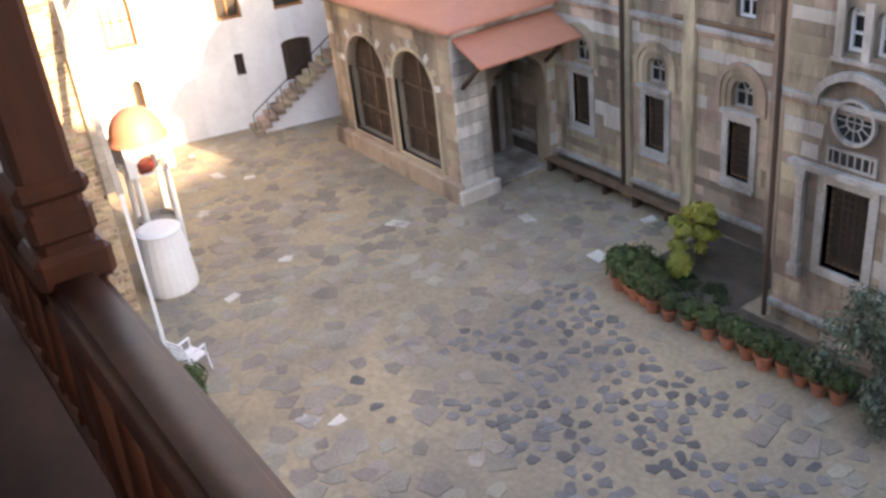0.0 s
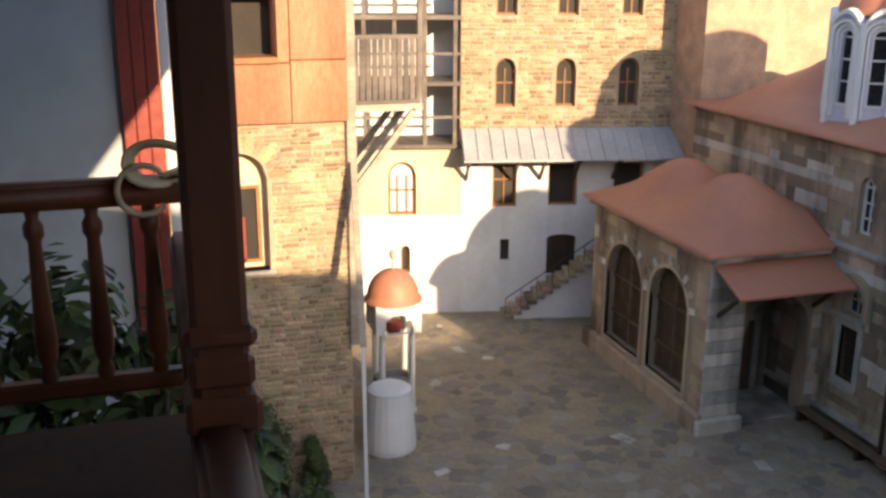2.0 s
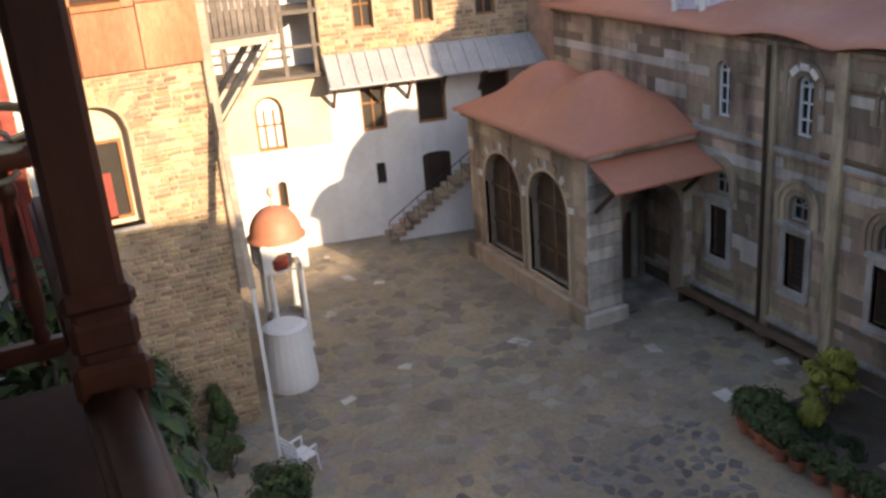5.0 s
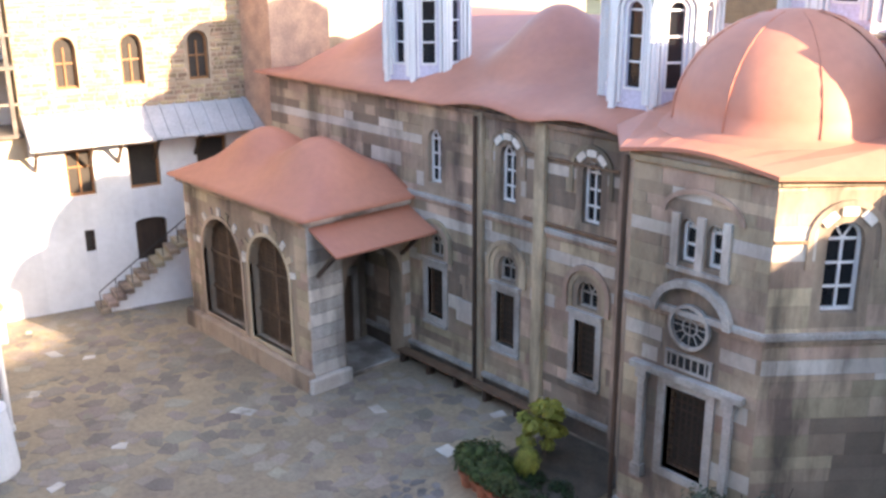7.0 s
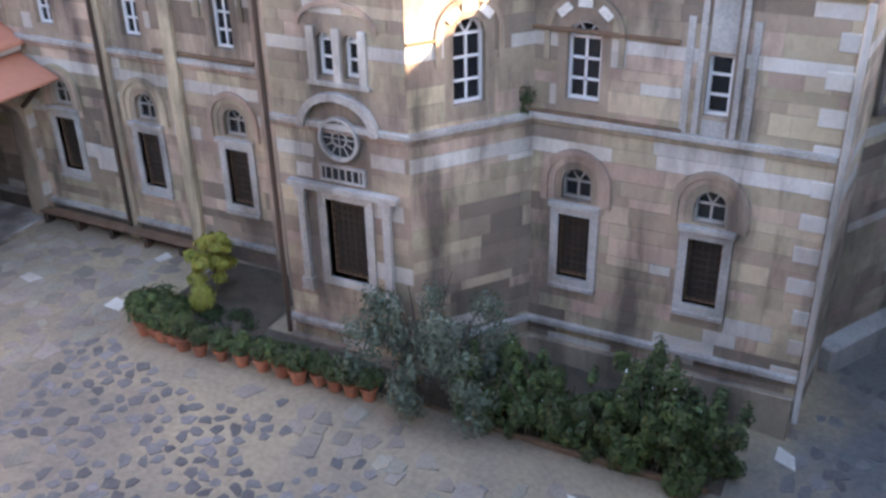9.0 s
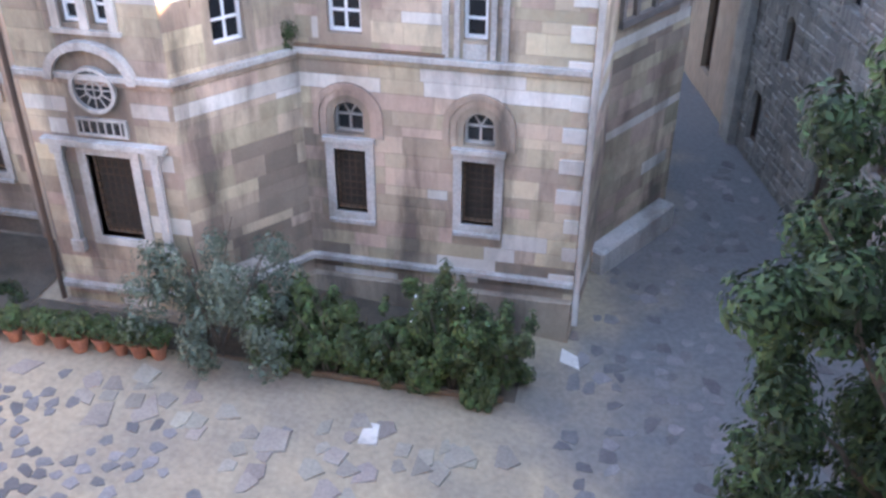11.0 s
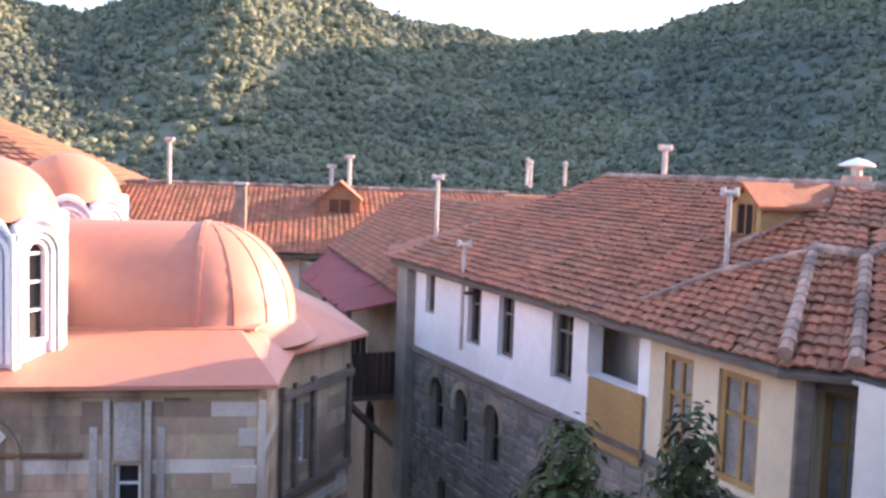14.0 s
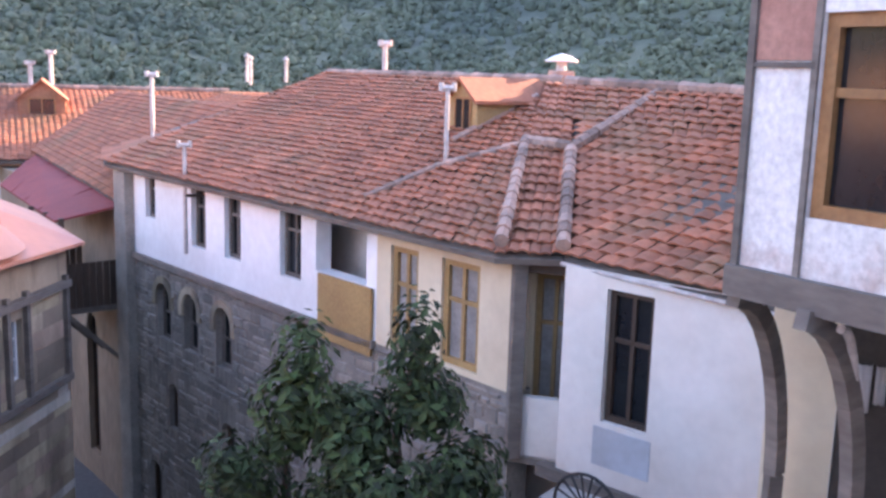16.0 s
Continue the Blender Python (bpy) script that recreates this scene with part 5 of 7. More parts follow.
for a, b, z0, z1 in ((7.6, 8.75, 9.02, 10.2), (8.75, 9.88, 9.02, 10.25), (8.75, 9.88, 10.25, 11.6), (8.5, 8.75, 10.2, 11.6), (5.6, 7.6, 9.02, 11.6)):
    part("cladding_sheet", soft_box(a + 0.01, b - 0.01, -0.16, 0.1, z0 + 0.01, z1 - 0.01, 0.01), RUST, wing, "rusty sheet metal cladding").matrix_basis = mv
part("window_ledge", soft_box(7.6, 8.5, -0.24, 0.1, 10.2, 10.32, 0.01), WINDOWWOOD, wing).matrix_basis = mv
bm = bmesh.new()
panel(bm, Lv, 9.0, 13.0, 0.5, [(7.65, 8.48, 10.32, 11.5, 0)])
finish(part("wall", bm, RUST, wing), mv @ pose(0, 0.05, 0))
# white corner pole, timber bracket and hanging balcony box
part("corner_post", soft_box(-19.36, -19.16, 3.84, 4.04, 4.2, 12.6, 0.02), PALEWOOD, wing, "pale weathered corner post")
bm = bmesh.new()
beam(bm, (-17.2, 3.70, 0.9), (-17.4, 3.72, 4.9), 0.07, 0.07)
part("pole", bm, WHITEPAINT, wing, "thin white painted pole")
bm = bmesh.new()
beam(bm, (-17.4, 3.72, 4.85), (-19.1, 3.95, 8.2), 0.13, 0.13)
part("strut", bm, PALEWOOD, wing)
for dx in (0.0, -0.7, -1.5):
    bm = bmesh.new()
    beam(bm, (-19.3 + dx, 3.95, 7.5), (-19.3 + dx, 5.3, 9.2), 0.12, 0.12)
    part("strut", bm, PALEWOOD, wing, "pale diagonal timber strut")
for dx in (0.0, -0.7, -1.5, -2.3):
    bm = bmesh.new()
    beam(bm, (-19.3 + dx, 3.85, 9.25), (-19.3 + dx, 5.45, 9.25), 0.12, 0.14)
    part("joist", bm, PALEWOOD, wing)
part("balcony_box", soft_box(-22.5, -19.25, 4.04, 5.42, 9.32, 9.40, 0.02), GREYWOOD, wing, "hanging timber gallery floor")
for k in range(11):
    y = 4.08 + 0.13 * k
    part("board", soft_box(-19.34, -19.30, y - 0.055, y + 0.055, 9.4, 10.65, 0.006), GREYWOOD, wing)
bm = bmesh.new()
box(bm, -19.38, -19.26, 4.02, 5.46, 10.62, 10.70)
box(bm, -19.38, -19.28, 5.36, 5.46, 9.4, 12.6)
part("rail", bm, GREYWOOD, wing)

# ---- own balcony ----
balcony = thing("balcony", "brown varnished wooden balcony with turned balusters", "balcony")
part("floor", soft_box(-3.45, 3.0, -1.6, 0.22, 10.30, 10.40, 0.01), FLOORWOOD, balcony, "brown board floor")
part("post", soft_box(-1.735, -1.635, 0.045, 0.145, 9.5, 12.84, 0.012), BROWNWOOD, balcony)
for z0, z1, o in ((11.355, 11.395, 0.014), (11.275, 11.34, 0.008), (11.19, 11.262, 0.018)):
    part("collar", soft_box(-1.735 - o, -1.635 + o, 0.045 - o, 0.145 + o, z0, z1, 0.012), BROWNWOOD, balcony)


def handrail(x0, x1, y0, y1, z0, z1, crosswise=False):
    """A rail with a rounded top."""
    b = bmesh.new()
    box(b, x0, x1, y0, y1, z0, z1)
    long_way = 1 if crosswise else 0
    e = [k for k in b.edges if abs((k.verts[0].co - k.verts[1].co)[long_way]) > 0.5 and k.verts[0].co.z > (z0 + z1) / 2]
    bmesh.ops.bevel(b, geom=e, offset=0.016, segments=3, affect="EDGES")
    return part("handrail", b, BROWNWOOD, balcony, smooth=True)


handrail(-1.64, 3.0, 0.035, 0.135, 11.125, 11.215)
handrail(-3.0, -1.73, 0.035, 0.135, 11.125, 11.215)
handrail(-3.05, -2.97, -1.6, 0.11, 11.31, 11.39, True)
part("bottom_rail", soft_box(-3.04, -2.98, -1.6, 0.12, 10.705, 10.765, 0.012), BROWNWOOD, balcony)
part("bottom_rail", soft_box(-3.0, 3.0, 0.055, 0.115, 10.60, 10.66, 0.012), BROWNWOOD, balcony)
part("post", soft_box(-3.07, -2.95, 0.10, 0.22, 9.5, 12.84, 0.012), BROWNWOOD, balcony)
bm = bmesh.new()
lathe(bm, [(0.001, 0), (0.024, 0), (0.026, 0.05), (0.018, 0.07), (0.030, 0.10), (0.034, 0.16), (0.028, 0.26), (0.022, 0.40), (0.019, 0.47), (0.030, 0.49), (0.030, 0.52), (0.018, 0.54), (0.024, 0.57), (0.024, 0.61), (0.001, 0.61)], 12)
bal = mesh_of("baluster", bm, BROWNWOOD, True)
for k in range(10):
    piece("baluster", bal, balcony, pose(-3.01, -1.5 + 0.165 * k, 10.74))
for k in range(34):
    x = -2.85 + 0.165 * k
    if abs(x + 1.68) > 0.1:
        piece("baluster", bal, balcony, pose(x, 0.085, 10.64) @ Matrix.Diagonal((1, 1, 0.83, 1)))
# own house wall, roof and the bay at the far end
own = thing("balcony_house", "old plastered house that carries the balcony", "house")
part("wall", soft_box(-6, 5.0, -2.4, -1.7, -0.5, 14.5, 0.02), OLDPLASTER, own)
part("eave_roof", soft_box(-4.3, 5.0, -1.8, 1.0, 12.85, 13.0, 0.02), DARKWOOD, own, "boarded balcony ceiling")
# unseen roof slope, added so the neighbour's wall falls in shade
bm = bmesh.new()
slab(bm, [(-4.6, 1.1, 13.08), (5.0, 1.1, 13.08), (5.0, -3.2, 15.1), (-4.6, -3.2, 15.1)], 0.08)
part("roof", bm, TILE, own, "unseen tiled roof slab added to shade the neighbour wall")
# unseen board, hung low to set the sun's edge on the neighbour's wall
part("fascia", soft_box(-4.6, 5.0, 1.03, 1.09, 12.55, 12.99, 0.01), DARKWOOD, own, "unseen eave board added to shade the neighbour wall")
# unseen block, added and shaped to cast shade on wing wall and court
bm = bmesh.new()
prism(bm, [(8.95, 7.9), (9.3, 10.05), (15.2, 14.8), (19, 14.5), (19, -4), (6.2, -4), (6.2, 2.4)], -0.5, 14.3)
part("upper_block", bm, OLDPLASTER, own, "unseen block added behind the bay to shade the court")
part("wall", soft_box(-3.4, 5.0, -1.7, 0.0, 0.0, 10.25, 0.02), OLDPLASTER, own)
mb, Lb = along((5.12, 5.82), (5.75, 2.4))
ob_ = plain_opening(own, mb, 1.25, 11.06, 12.5, 1.35, 0, WINDOWWOOD, 0.08, dark=GLASS, bar=0.10, leaves=2)
bm = bmesh.new()
panel(bm, Lb, 10.62, 14.0, 0.3, [ob_])
finish(part("wall", bm, PEEL, own, "peeling white plaster bay wall"), mb)
bm = bmesh.new()
box(bm, -0.05, Lb, -0.08, 0.4, 10.38, 10.62)
box(bm, -0.03, 0.03, -0.04, 0.1, 10.6, 14.0)
box(bm, 0.52, 0.57, -0.03, 0.1, 10.62, 14.0)
box(bm, 0.0, 0.55, -0.03, 0.1, 12.12, 12.16)
finish(part("bay_frame", bm, GREYWOOD, own, "grey weathered timber frame"), mb)
m4, L4 = along((9.0, 7.2), (5.12, 5.82))
bm = bmesh.new()
panel(bm, L4, 10.4, 14.0, 0.3)
finish(part("wall", bm, PEEL, own), m4)

# curved brackets under the bay, the recess behind them
for x, y, rx in ((5.13, 5.83, 0.78), (5.12, 5.1, 0.75)):
    bm = bmesh.new()
    pts = [(x + rx * math.sin(t), y + 0.2 * math.sin(t) * (1 if y > 5.5 else 0.3), 8.7 + 1.65 * math.cos(t)) for t in [math.pi / 2 * i / 8 for i in range(9)]]
    pts.append((pts[-1][0] + 0.02, pts[-1][1] + 0.05, 6.4))
    for p, q in zip(pts, pts[1:]):
        beam(bm, p, q, 0.12, 0.15)
    part("bracket", bm, GREYWOOD, own, "curved weathered timber bracket")
# second wall is near-black, the recess's shade painted as its colour
for p, q, mat in (((6.15, 6.45), (6.55, 6.02), CREAM), ((6.56, 6.0), (7.4, 5.2), INSIDESHADE)):
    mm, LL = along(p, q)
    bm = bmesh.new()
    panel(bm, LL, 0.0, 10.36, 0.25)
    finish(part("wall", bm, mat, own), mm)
bm = bmesh.new()
pts = [(5.35 + 0.55 * math.sin(t), 4.95 + 0.25 * math.sin(t), 8.6 + 1.7 * math.cos(t)) for t in [math.pi / 2 * i / 8 for i in range(9)]] + [(5.95, 5.25, 6.5)]
for p, q in zip(pts, pts[1:]):
    rod(bm, p, q, 0.035)
part("pipe", bm, PIPE, own, "pale bent drain pipe")
cloths = thing("hanging_cloths", "white cloths hung in the recess under the bay", "cloth", at=(6.60, 5.86, 9.66), turn=-43.6)
for k, (x0, x1, z0) in enumerate(((-0.02, 0.10, -0.42), (0.13, 0.22, -0.34), (0.26, 0.40, -0.46))):
    bm = bmesh.new()
    n = 7
    rows_ = [[bm.verts.new((x0 + (x1 - x0) * i / n, -0.03 + 0.018 * math.sin(i * 2.1 + k), z)) for i in range(n + 1)] for z in (0.0, z0 * 0.5, z0)]
    for p, q in zip(rows_, rows_[1:]):
        for i in range(n):
            bm.faces.new((p[i], p[i + 1], q[i + 1], q[i]))
    bmesh.ops.solidify(bm, geom=bm.faces[:], thickness=0.008)
    part("cloth", bm, WHITEPAINT, cloths, smooth=True)
bm = bmesh.new()
rod(bm, (-0.1, 0.0, 0.0), (0.5, 0.0, 0.0), 0.008)
part("line", bm, IRON, cloths)
part("pink_patch", soft_box(0.03, 0.52, -0.012, 0.05, 12.17, 14.0, 0.004), PINKPLASTER, own, "bare pink plaster").matrix_basis = mb


# ---- plants ----
def leaves(name, blobs, count, size, mat, parent=None, label="", seed=1, droop=0.0, kind=""):
    """Many small folded leaves spread through a set of blobs (x, y, z, rx, ry, rz), denser near their skins."""
    r = random.Random(seed)
    vol = [b[3] * b[4] * b[5] for b in blobs]
    verts, faces = [], []
    for _ in range(count):
        b = r.choices(blobs, vol)[0]
        d = Vector((r.gauss(0, 1), r.gauss(0, 1), r.gauss(0, 1))).normalized() * (r.random() ** 0.42)
        d *= 1 + 0.25 * noise.noise(Vector((d.x * 2.5 + b[0], d.y * 2.5 + b[1], d.z * 2.5)))
        c = Vector((b[0] + d.x * b[3], b[1] + d.y * b[4], b[2] + d.z * b[5]))
        s = size * r.uniform(0.6, 1.3)
        out = Vector((d.x, d.y, d.z * 0.6 + 0.35 - droop)).normalized()
        u = out.cross(Vector((r.uniform(-1, 1), r.uniform(-1, 1), r.uniform(-1, 1)))).normalized()
        w = u.cross(out).normalized()
        lift = out * s * r.uniform(0.0, 0.35)
        n = len(verts)
        verts += [tuple(c - u * s), tuple(c + w * s * 0.45 + lift), tuple(c + u * s), tuple(c - w * s * 0.45 + lift)]
        faces += [(n, n + 1, n + 2), (n, n + 2, n + 3)]
    me = bpy.data.meshes.new(name)
    me.from_pydata(verts, [], faces)
    me.materials.append(mat)
    ob = new(name, me)
    if parent:
        ob.parent = parent
    return tagged(ob, label, kind=kind)


def branch(bm, p, q, r0, r1, bend=0.1, seed=0):
    r = random.Random(seed)
    p, q = Vector(p), Vector(q)
    pts = [p.lerp(q, i / 4) + Vector((r.uniform(-1, 1), r.uniform(-1, 1), 0)) * bend * (0 < i < 4) for i in range(5)]
    for i in range(4):
        rod(bm, pts[i], pts[i + 1], r0 + (r1 - r0) * i / 4, r0 + (r1 - r0) * (i + 1) / 4, 7)


# big tree in the court before the long house
tree = thing("tree", "tall leafy dark green tree in the court", "tree", at=(3.75, 9.6, 0.05))
bm = bmesh.new()
branch(bm, (0, 0, -0.2), (0.1, 0.1, 5.2), 0.20, 0.11, 0.08, 1)
branch(bm, (0.1, 0.1, 5.0), (-1.0, 0.0, 8.75), 0.10, 0.03, 0.12, 2)
branch(bm, (0.1, 0.1, 4.6), (0.2, -0.2, 9.0), 0.09, 0.03, 0.12, 3)
branch(bm, (0.1, 0.1, 3.4), (-1.6, 0.3, 6.5), 0.08, 0.02, 0.12, 4)
branch(bm, (0.1, 0.1, 3.0), (1.4, 0.2, 6.6), 0.08, 0.02, 0.12, 5)
branch(bm, (0.1, 0.1, 2.5), (-1.2, -0.6, 4.2), 0.07, 0.02, 0.1, 6)
part("trunk", bm, BARK, tree)
rt = random.Random(11)
blobs = [(-1.0, 0.0, 9.0, 0.34, 0.34, 0.5), (-1.05, 0.0, 8.5, 0.55, 0.5, 0.4), (0.22, -0.2, 9.2, 0.30, 0.3, 0.5), (0.2, -0.1, 8.7, 0.4, 0.35, 0.4), (-0.45, 0, 8.15, 0.7, 0.6, 0.4), (-1.75, 0.1, 7.85, 0.4, 0.4, 0.3)]
for _ in range(150):
    z = rt.uniform(0.9, 8.4) if rt.random() < 0.5 else rt.uniform(0.9, 6.2)
    rad = 2.1 if z < 6.3 else 2.1 - (z - 6.3) * 0.62
    a = rt.uniform(0, 2 * math.pi)
    k = rt.random() ** 0.5 * rad
    s = rt.uniform(0.25, 0.6)
    blobs.append((k * math.cos(a) + (0.2 if z < 5.5 else -0.3), k * math.sin(a) * 0.9, z, s, s, s * 0.75))
leaves("crown", blobs, 46000, 0.078, LEAFDARK, tree, "dark green glossy leaves", seed=3)

# shrubs before the church
bed = [(-6.95, 12.95, 0.85, 0.95, "olive"), (-5.7, 13.15, 0.55, 0.72, "g"), (-4.9, 13.2, 0.62, 0.8, "g"), (-4.2, 13.35, 0.5, 0.62, "g"), (-3.5, 13.45, 0.62, 0.82, "g"), (-2.7, 13.55, 0.72, 1.0, "g"), (-1.95, 13.75, 0.62, 0.85, "g"), (-5.3, 13.6, 0.5, 0.9, "g"), (-3.1, 14.0, 0.5, 1.05, "g"), (-2.1, 13.2, 0.3, 0.4, "y")]
for k, (x, y, rad, h, sort) in enumerate(bed):
    rad, h = rad * (1.95 if sort == "olive" else 1.3), h * (1.75 if sort == "olive" else 1.3)
    olive = sort == "olive"
    label = "loose silvery grey-green shrub beside the potted plants" if olive else "dense green garden shrub against the church"
    sh = thing("shrub", label, "shrub", group="shrubs along the church", at=(x, y, ground_z(x, y)))
    bm = bmesh.new()
    rs = random.Random(k)
    for i in range(7):
        branch(bm, (rs.uniform(-0.1, 0.1), rs.uniform(-0.1, 0.1), -0.05), (rs.uniform(-1, 1) * rad * 0.7, rs.uniform(-1, 1) * rad * 0.5, h * rs.uniform(1.0, 1.6)), 0.025, 0.008, 0.05, i)
    part("stem", bm, BARK, sh)
    bl = [(rs.uniform(-1, 1) * rad * 0.75, rs.uniform(-1, 1) * rad * 0.5, h * rs.uniform(0.12, 1.0) * rs.uniform(0.9, 1.5), rad * rs.uniform(0.10, 0.30), rad * rs.uniform(0.10, 0.28), h * rs.uniform(0.12, 0.34)) for _ in range(38)]
    leaves("foliage", bl, 8000 if olive else 5000, 0.055 if olive else 0.06, LEAFGREY if olive else LEAF, sh, "", seed=20 + k, droop=0.3 if olive else 0.0)
    if sort == "g" and k % 2:
        leaves("flowers", [b for b in bl if b[2] > h * 0.8] or bl[:2], 14, 0.04, WHITEPAINT, sh, "a few pale blossoms", seed=60 + k)
yl = thing("shrub", "small yellow-leaved tree beside the bench", "shrub", at=(-12.75, 14.25, 0.93))
bm = bmesh.new()
branch(bm, (0, 0, -0.05), (0, 0, 1.2), 0.04, 0.02, 0.03, 3)
part("stem", bm, BARK, yl)
leaves("foliage", [(math.cos(k * 2.4) * (0.10 + 0.10 * (k * 7 % 5)), math.sin(k * 2.4) * (0.10 + 0.08 * (k * 7 % 5)), 0.5 + 0.058 * (k * 5 % 17), 0.17 + 0.03 * (k % 4), 0.17 + 0.03 * (k % 3), 0.14) for k in range(17)], 2400, 0.075, LEAFYELLOW, yl, "yellow-green leaves", seed=8)
for x, y, r, mat in ((-13.35, 13.05, 0.5, LEAF), (-12.75, 12.75, 0.42, LEAF), (-12.55, 13.5, 0.3, LEAFYELLOW)):
    sh = thing("shrub", "low rounded green plant in the flower bed", "shrub", group="shrubs along the church", at=(x, y, ground_z(x, y)))
    bm = bmesh.new()
    for i in range(4):
        branch(bm, (0, 0, -0.05), (0.2 * math.cos(i * 1.6), 0.2 * math.sin(i * 1.6), 0.4), 0.015, 0.006, 0.02, i)
    part("stem", bm, BARK, sh)
    leaves("foliage", [(0, 0, 0.38, r, r, 0.34), (r * 0.3, 0, 0.5, r * 0.5, r * 0.5, 0.25)], 1500, 0.045, mat, sh, "", seed=int(-x * 10))

# dark soil of the bed with low ground cover
def bed_sheet(name, outline, label):
    b = bmesh.new()
    n = 14
    (xa, ya, za), (xb, yb, zb) = outline
    rows_ = []
    for i in range(n + 1):
        x = xa + (xb - xa) * i / n
        y0 = ya + (yb - ya) * i / n
        y1 = za + (zb - za) * i / n
        rows_.append([b.verts.new((x, y0 + (y1 - y0) * k / 5, ground_z(x, y0) + (0.035 + 0.03 * noise.noise(Vector((x * 2, k, 0))) if 0 < k < 5 else 0.005))) for k in range(6)])
    for p, q in zip(rows_, rows_[1:]):
        for k in range(5):
            b.faces.new((p[k], q[k], q[k + 1], p[k + 1]))
    return tagged(part(name, b, SOIL, smooth=True), label, "flower bed", kind="structure")


bed_sheet("flower_bed", ((-13.55, 12.75, 15.6), (-11.0, 12.45, 15.6)), "dark soil of the planted bed")
bed_sheet("flower_bed", ((-10.98, 12.45, 13.6), (-7.4, 12.9, 13.7)), "dark soil of the planted bed")
bed_sheet("flower_bed", ((-7.38, 12.9, 15.6), (-1.5, 13.45, 15.6)), "dark soil of the planted bed")
rb = random.Random(77)
cover = [(rb.uniform(-13.3, -11.3), rb.uniform(12.75, 13.7), 1.02, 0.22, 0.2, 0.16) for _ in range(26)] + [(rb.uniform(-11.3, -7.9), rb.uniform(12.65, 13.1), 0.86, 0.22, 0.18, 0.2) for _ in range(30)]
leaves("ground_cover", cover, 9000, 0.04, LEAFDARK, None, "low dark green plants between the pots and the church", seed=78, kind="stuff")

# row of potted plants
PROF = [(0.001, 0.0), (0.10, 0.0), (0.145, 0.22), (0.165, 0.22), (0.165, 0.27), (0.14, 0.27), (0.13, 0.23), (0.001, 0.23)]
pot0 = thing("potted_plant", "small green plant in a terracotta pot", "potted plant", group="row of potted plants", at=(-13.6, 12.75, ground_z(-13.6, 12.7)))
bm = bmesh.new()
lathe(bm, PROF, 14)
part("pot", bm, TERRACOTTA, pot0, smooth=False)
leaves("foliage", [(0, 0.02, 0.44, 0.25, 0.24, 0.18), (0.1, 0.06, 0.55, 0.17, 0.17, 0.14), (-0.12, 0.1, 0.5, 0.17, 0.17, 0.13)], 650, 0.042, LEAF, pot0, "", seed=4)
path = [(-13.6, 12.75), (-13.3, 12.43), (-12.7, 12.3), (-11.97, 12.25), (-10.81, 12.28), (-9.73, 12.36), (-8.82, 12.5), (-7.97, 12.65)]
rp = random.Random(5)
for i in range(1, 18):
    u = i / 17 * (len(path) - 1)
    k = min(int(u), len(path) - 2)
    x = path[k][0] + (path[k + 1][0] - path[k][0]) * (u - k)
    y = path[k][1] + (path[k + 1][1] - path[k][1]) * (u - k) + rp.uniform(-0.05, 0.05)
    c = copy_thing(pot0, pose(x, y, ground_z(x, y), 0, 0, rp.uniform(0, 360)) @ Matrix.Scale(rp.uniform(1.0, 1.35), 4))
for x, y, k in ((-14.1, 2.35, 1.5), (-13.5, 2.5, 1.7)):
    big = copy_thing(pot0, pose(x, y, 0.93, 0, 0, 40 * k) @ Matrix.Scale(k, 4))
# low kerb of the bed
bm = bmesh.new()
beam(bm, (-7.6, 12.95, 0.66), (-4.6, 13.0, 0.52), 0.07, 0.10)
beam(bm, (-4.6, 13.0, 0.52), (-1.7, 13.35, 0.22), 0.07, 0.10)
tagged(part("bed_edging", bm, BROWNSTONE), "low red brick edging of the shrub bed", "edging", kind="structure")

# vines and plants at the foot of the wing and the balcony end
vine = thing("climbing_vine", "broad-leaved green vine climbing beside the balcony", "vine", at=(-4.6, -0.5, 0.32))
bm = bmesh.new()
branch(bm, (0, 0, 0), (0.1, 0.1, 9.2), 0.05, 0.02, 0.2, 4)
branch(bm, (0, 0.2, 6), (0.3, 0.5, 9.8), 0.03, 0.01, 0.2, 5)
part("stem", bm, BARK, vine)
leaves("foliage", [(0, 0.3, 9.3, 0.4, 0.6, 0.75), (0.1, 0.75, 9.0, 0.4, 0.35, 0.7), (-0.1, -0.3, 8.9, 0.5, 0.5, 0.8), (0.1, 0.55, 9.9, 0.3, 0.22, 0.35), (-0.3, 0.2, 8.3, 0.6, 0.9, 0.8), (0.2, 0.1, 10.1, 0.25, 0.3, 0.4), (0.1, -0.4, 9.8, 0.4, 0.5, 0.6)], 8500, 0.07, LEAF, vine, "large green vine leaves", seed=9)
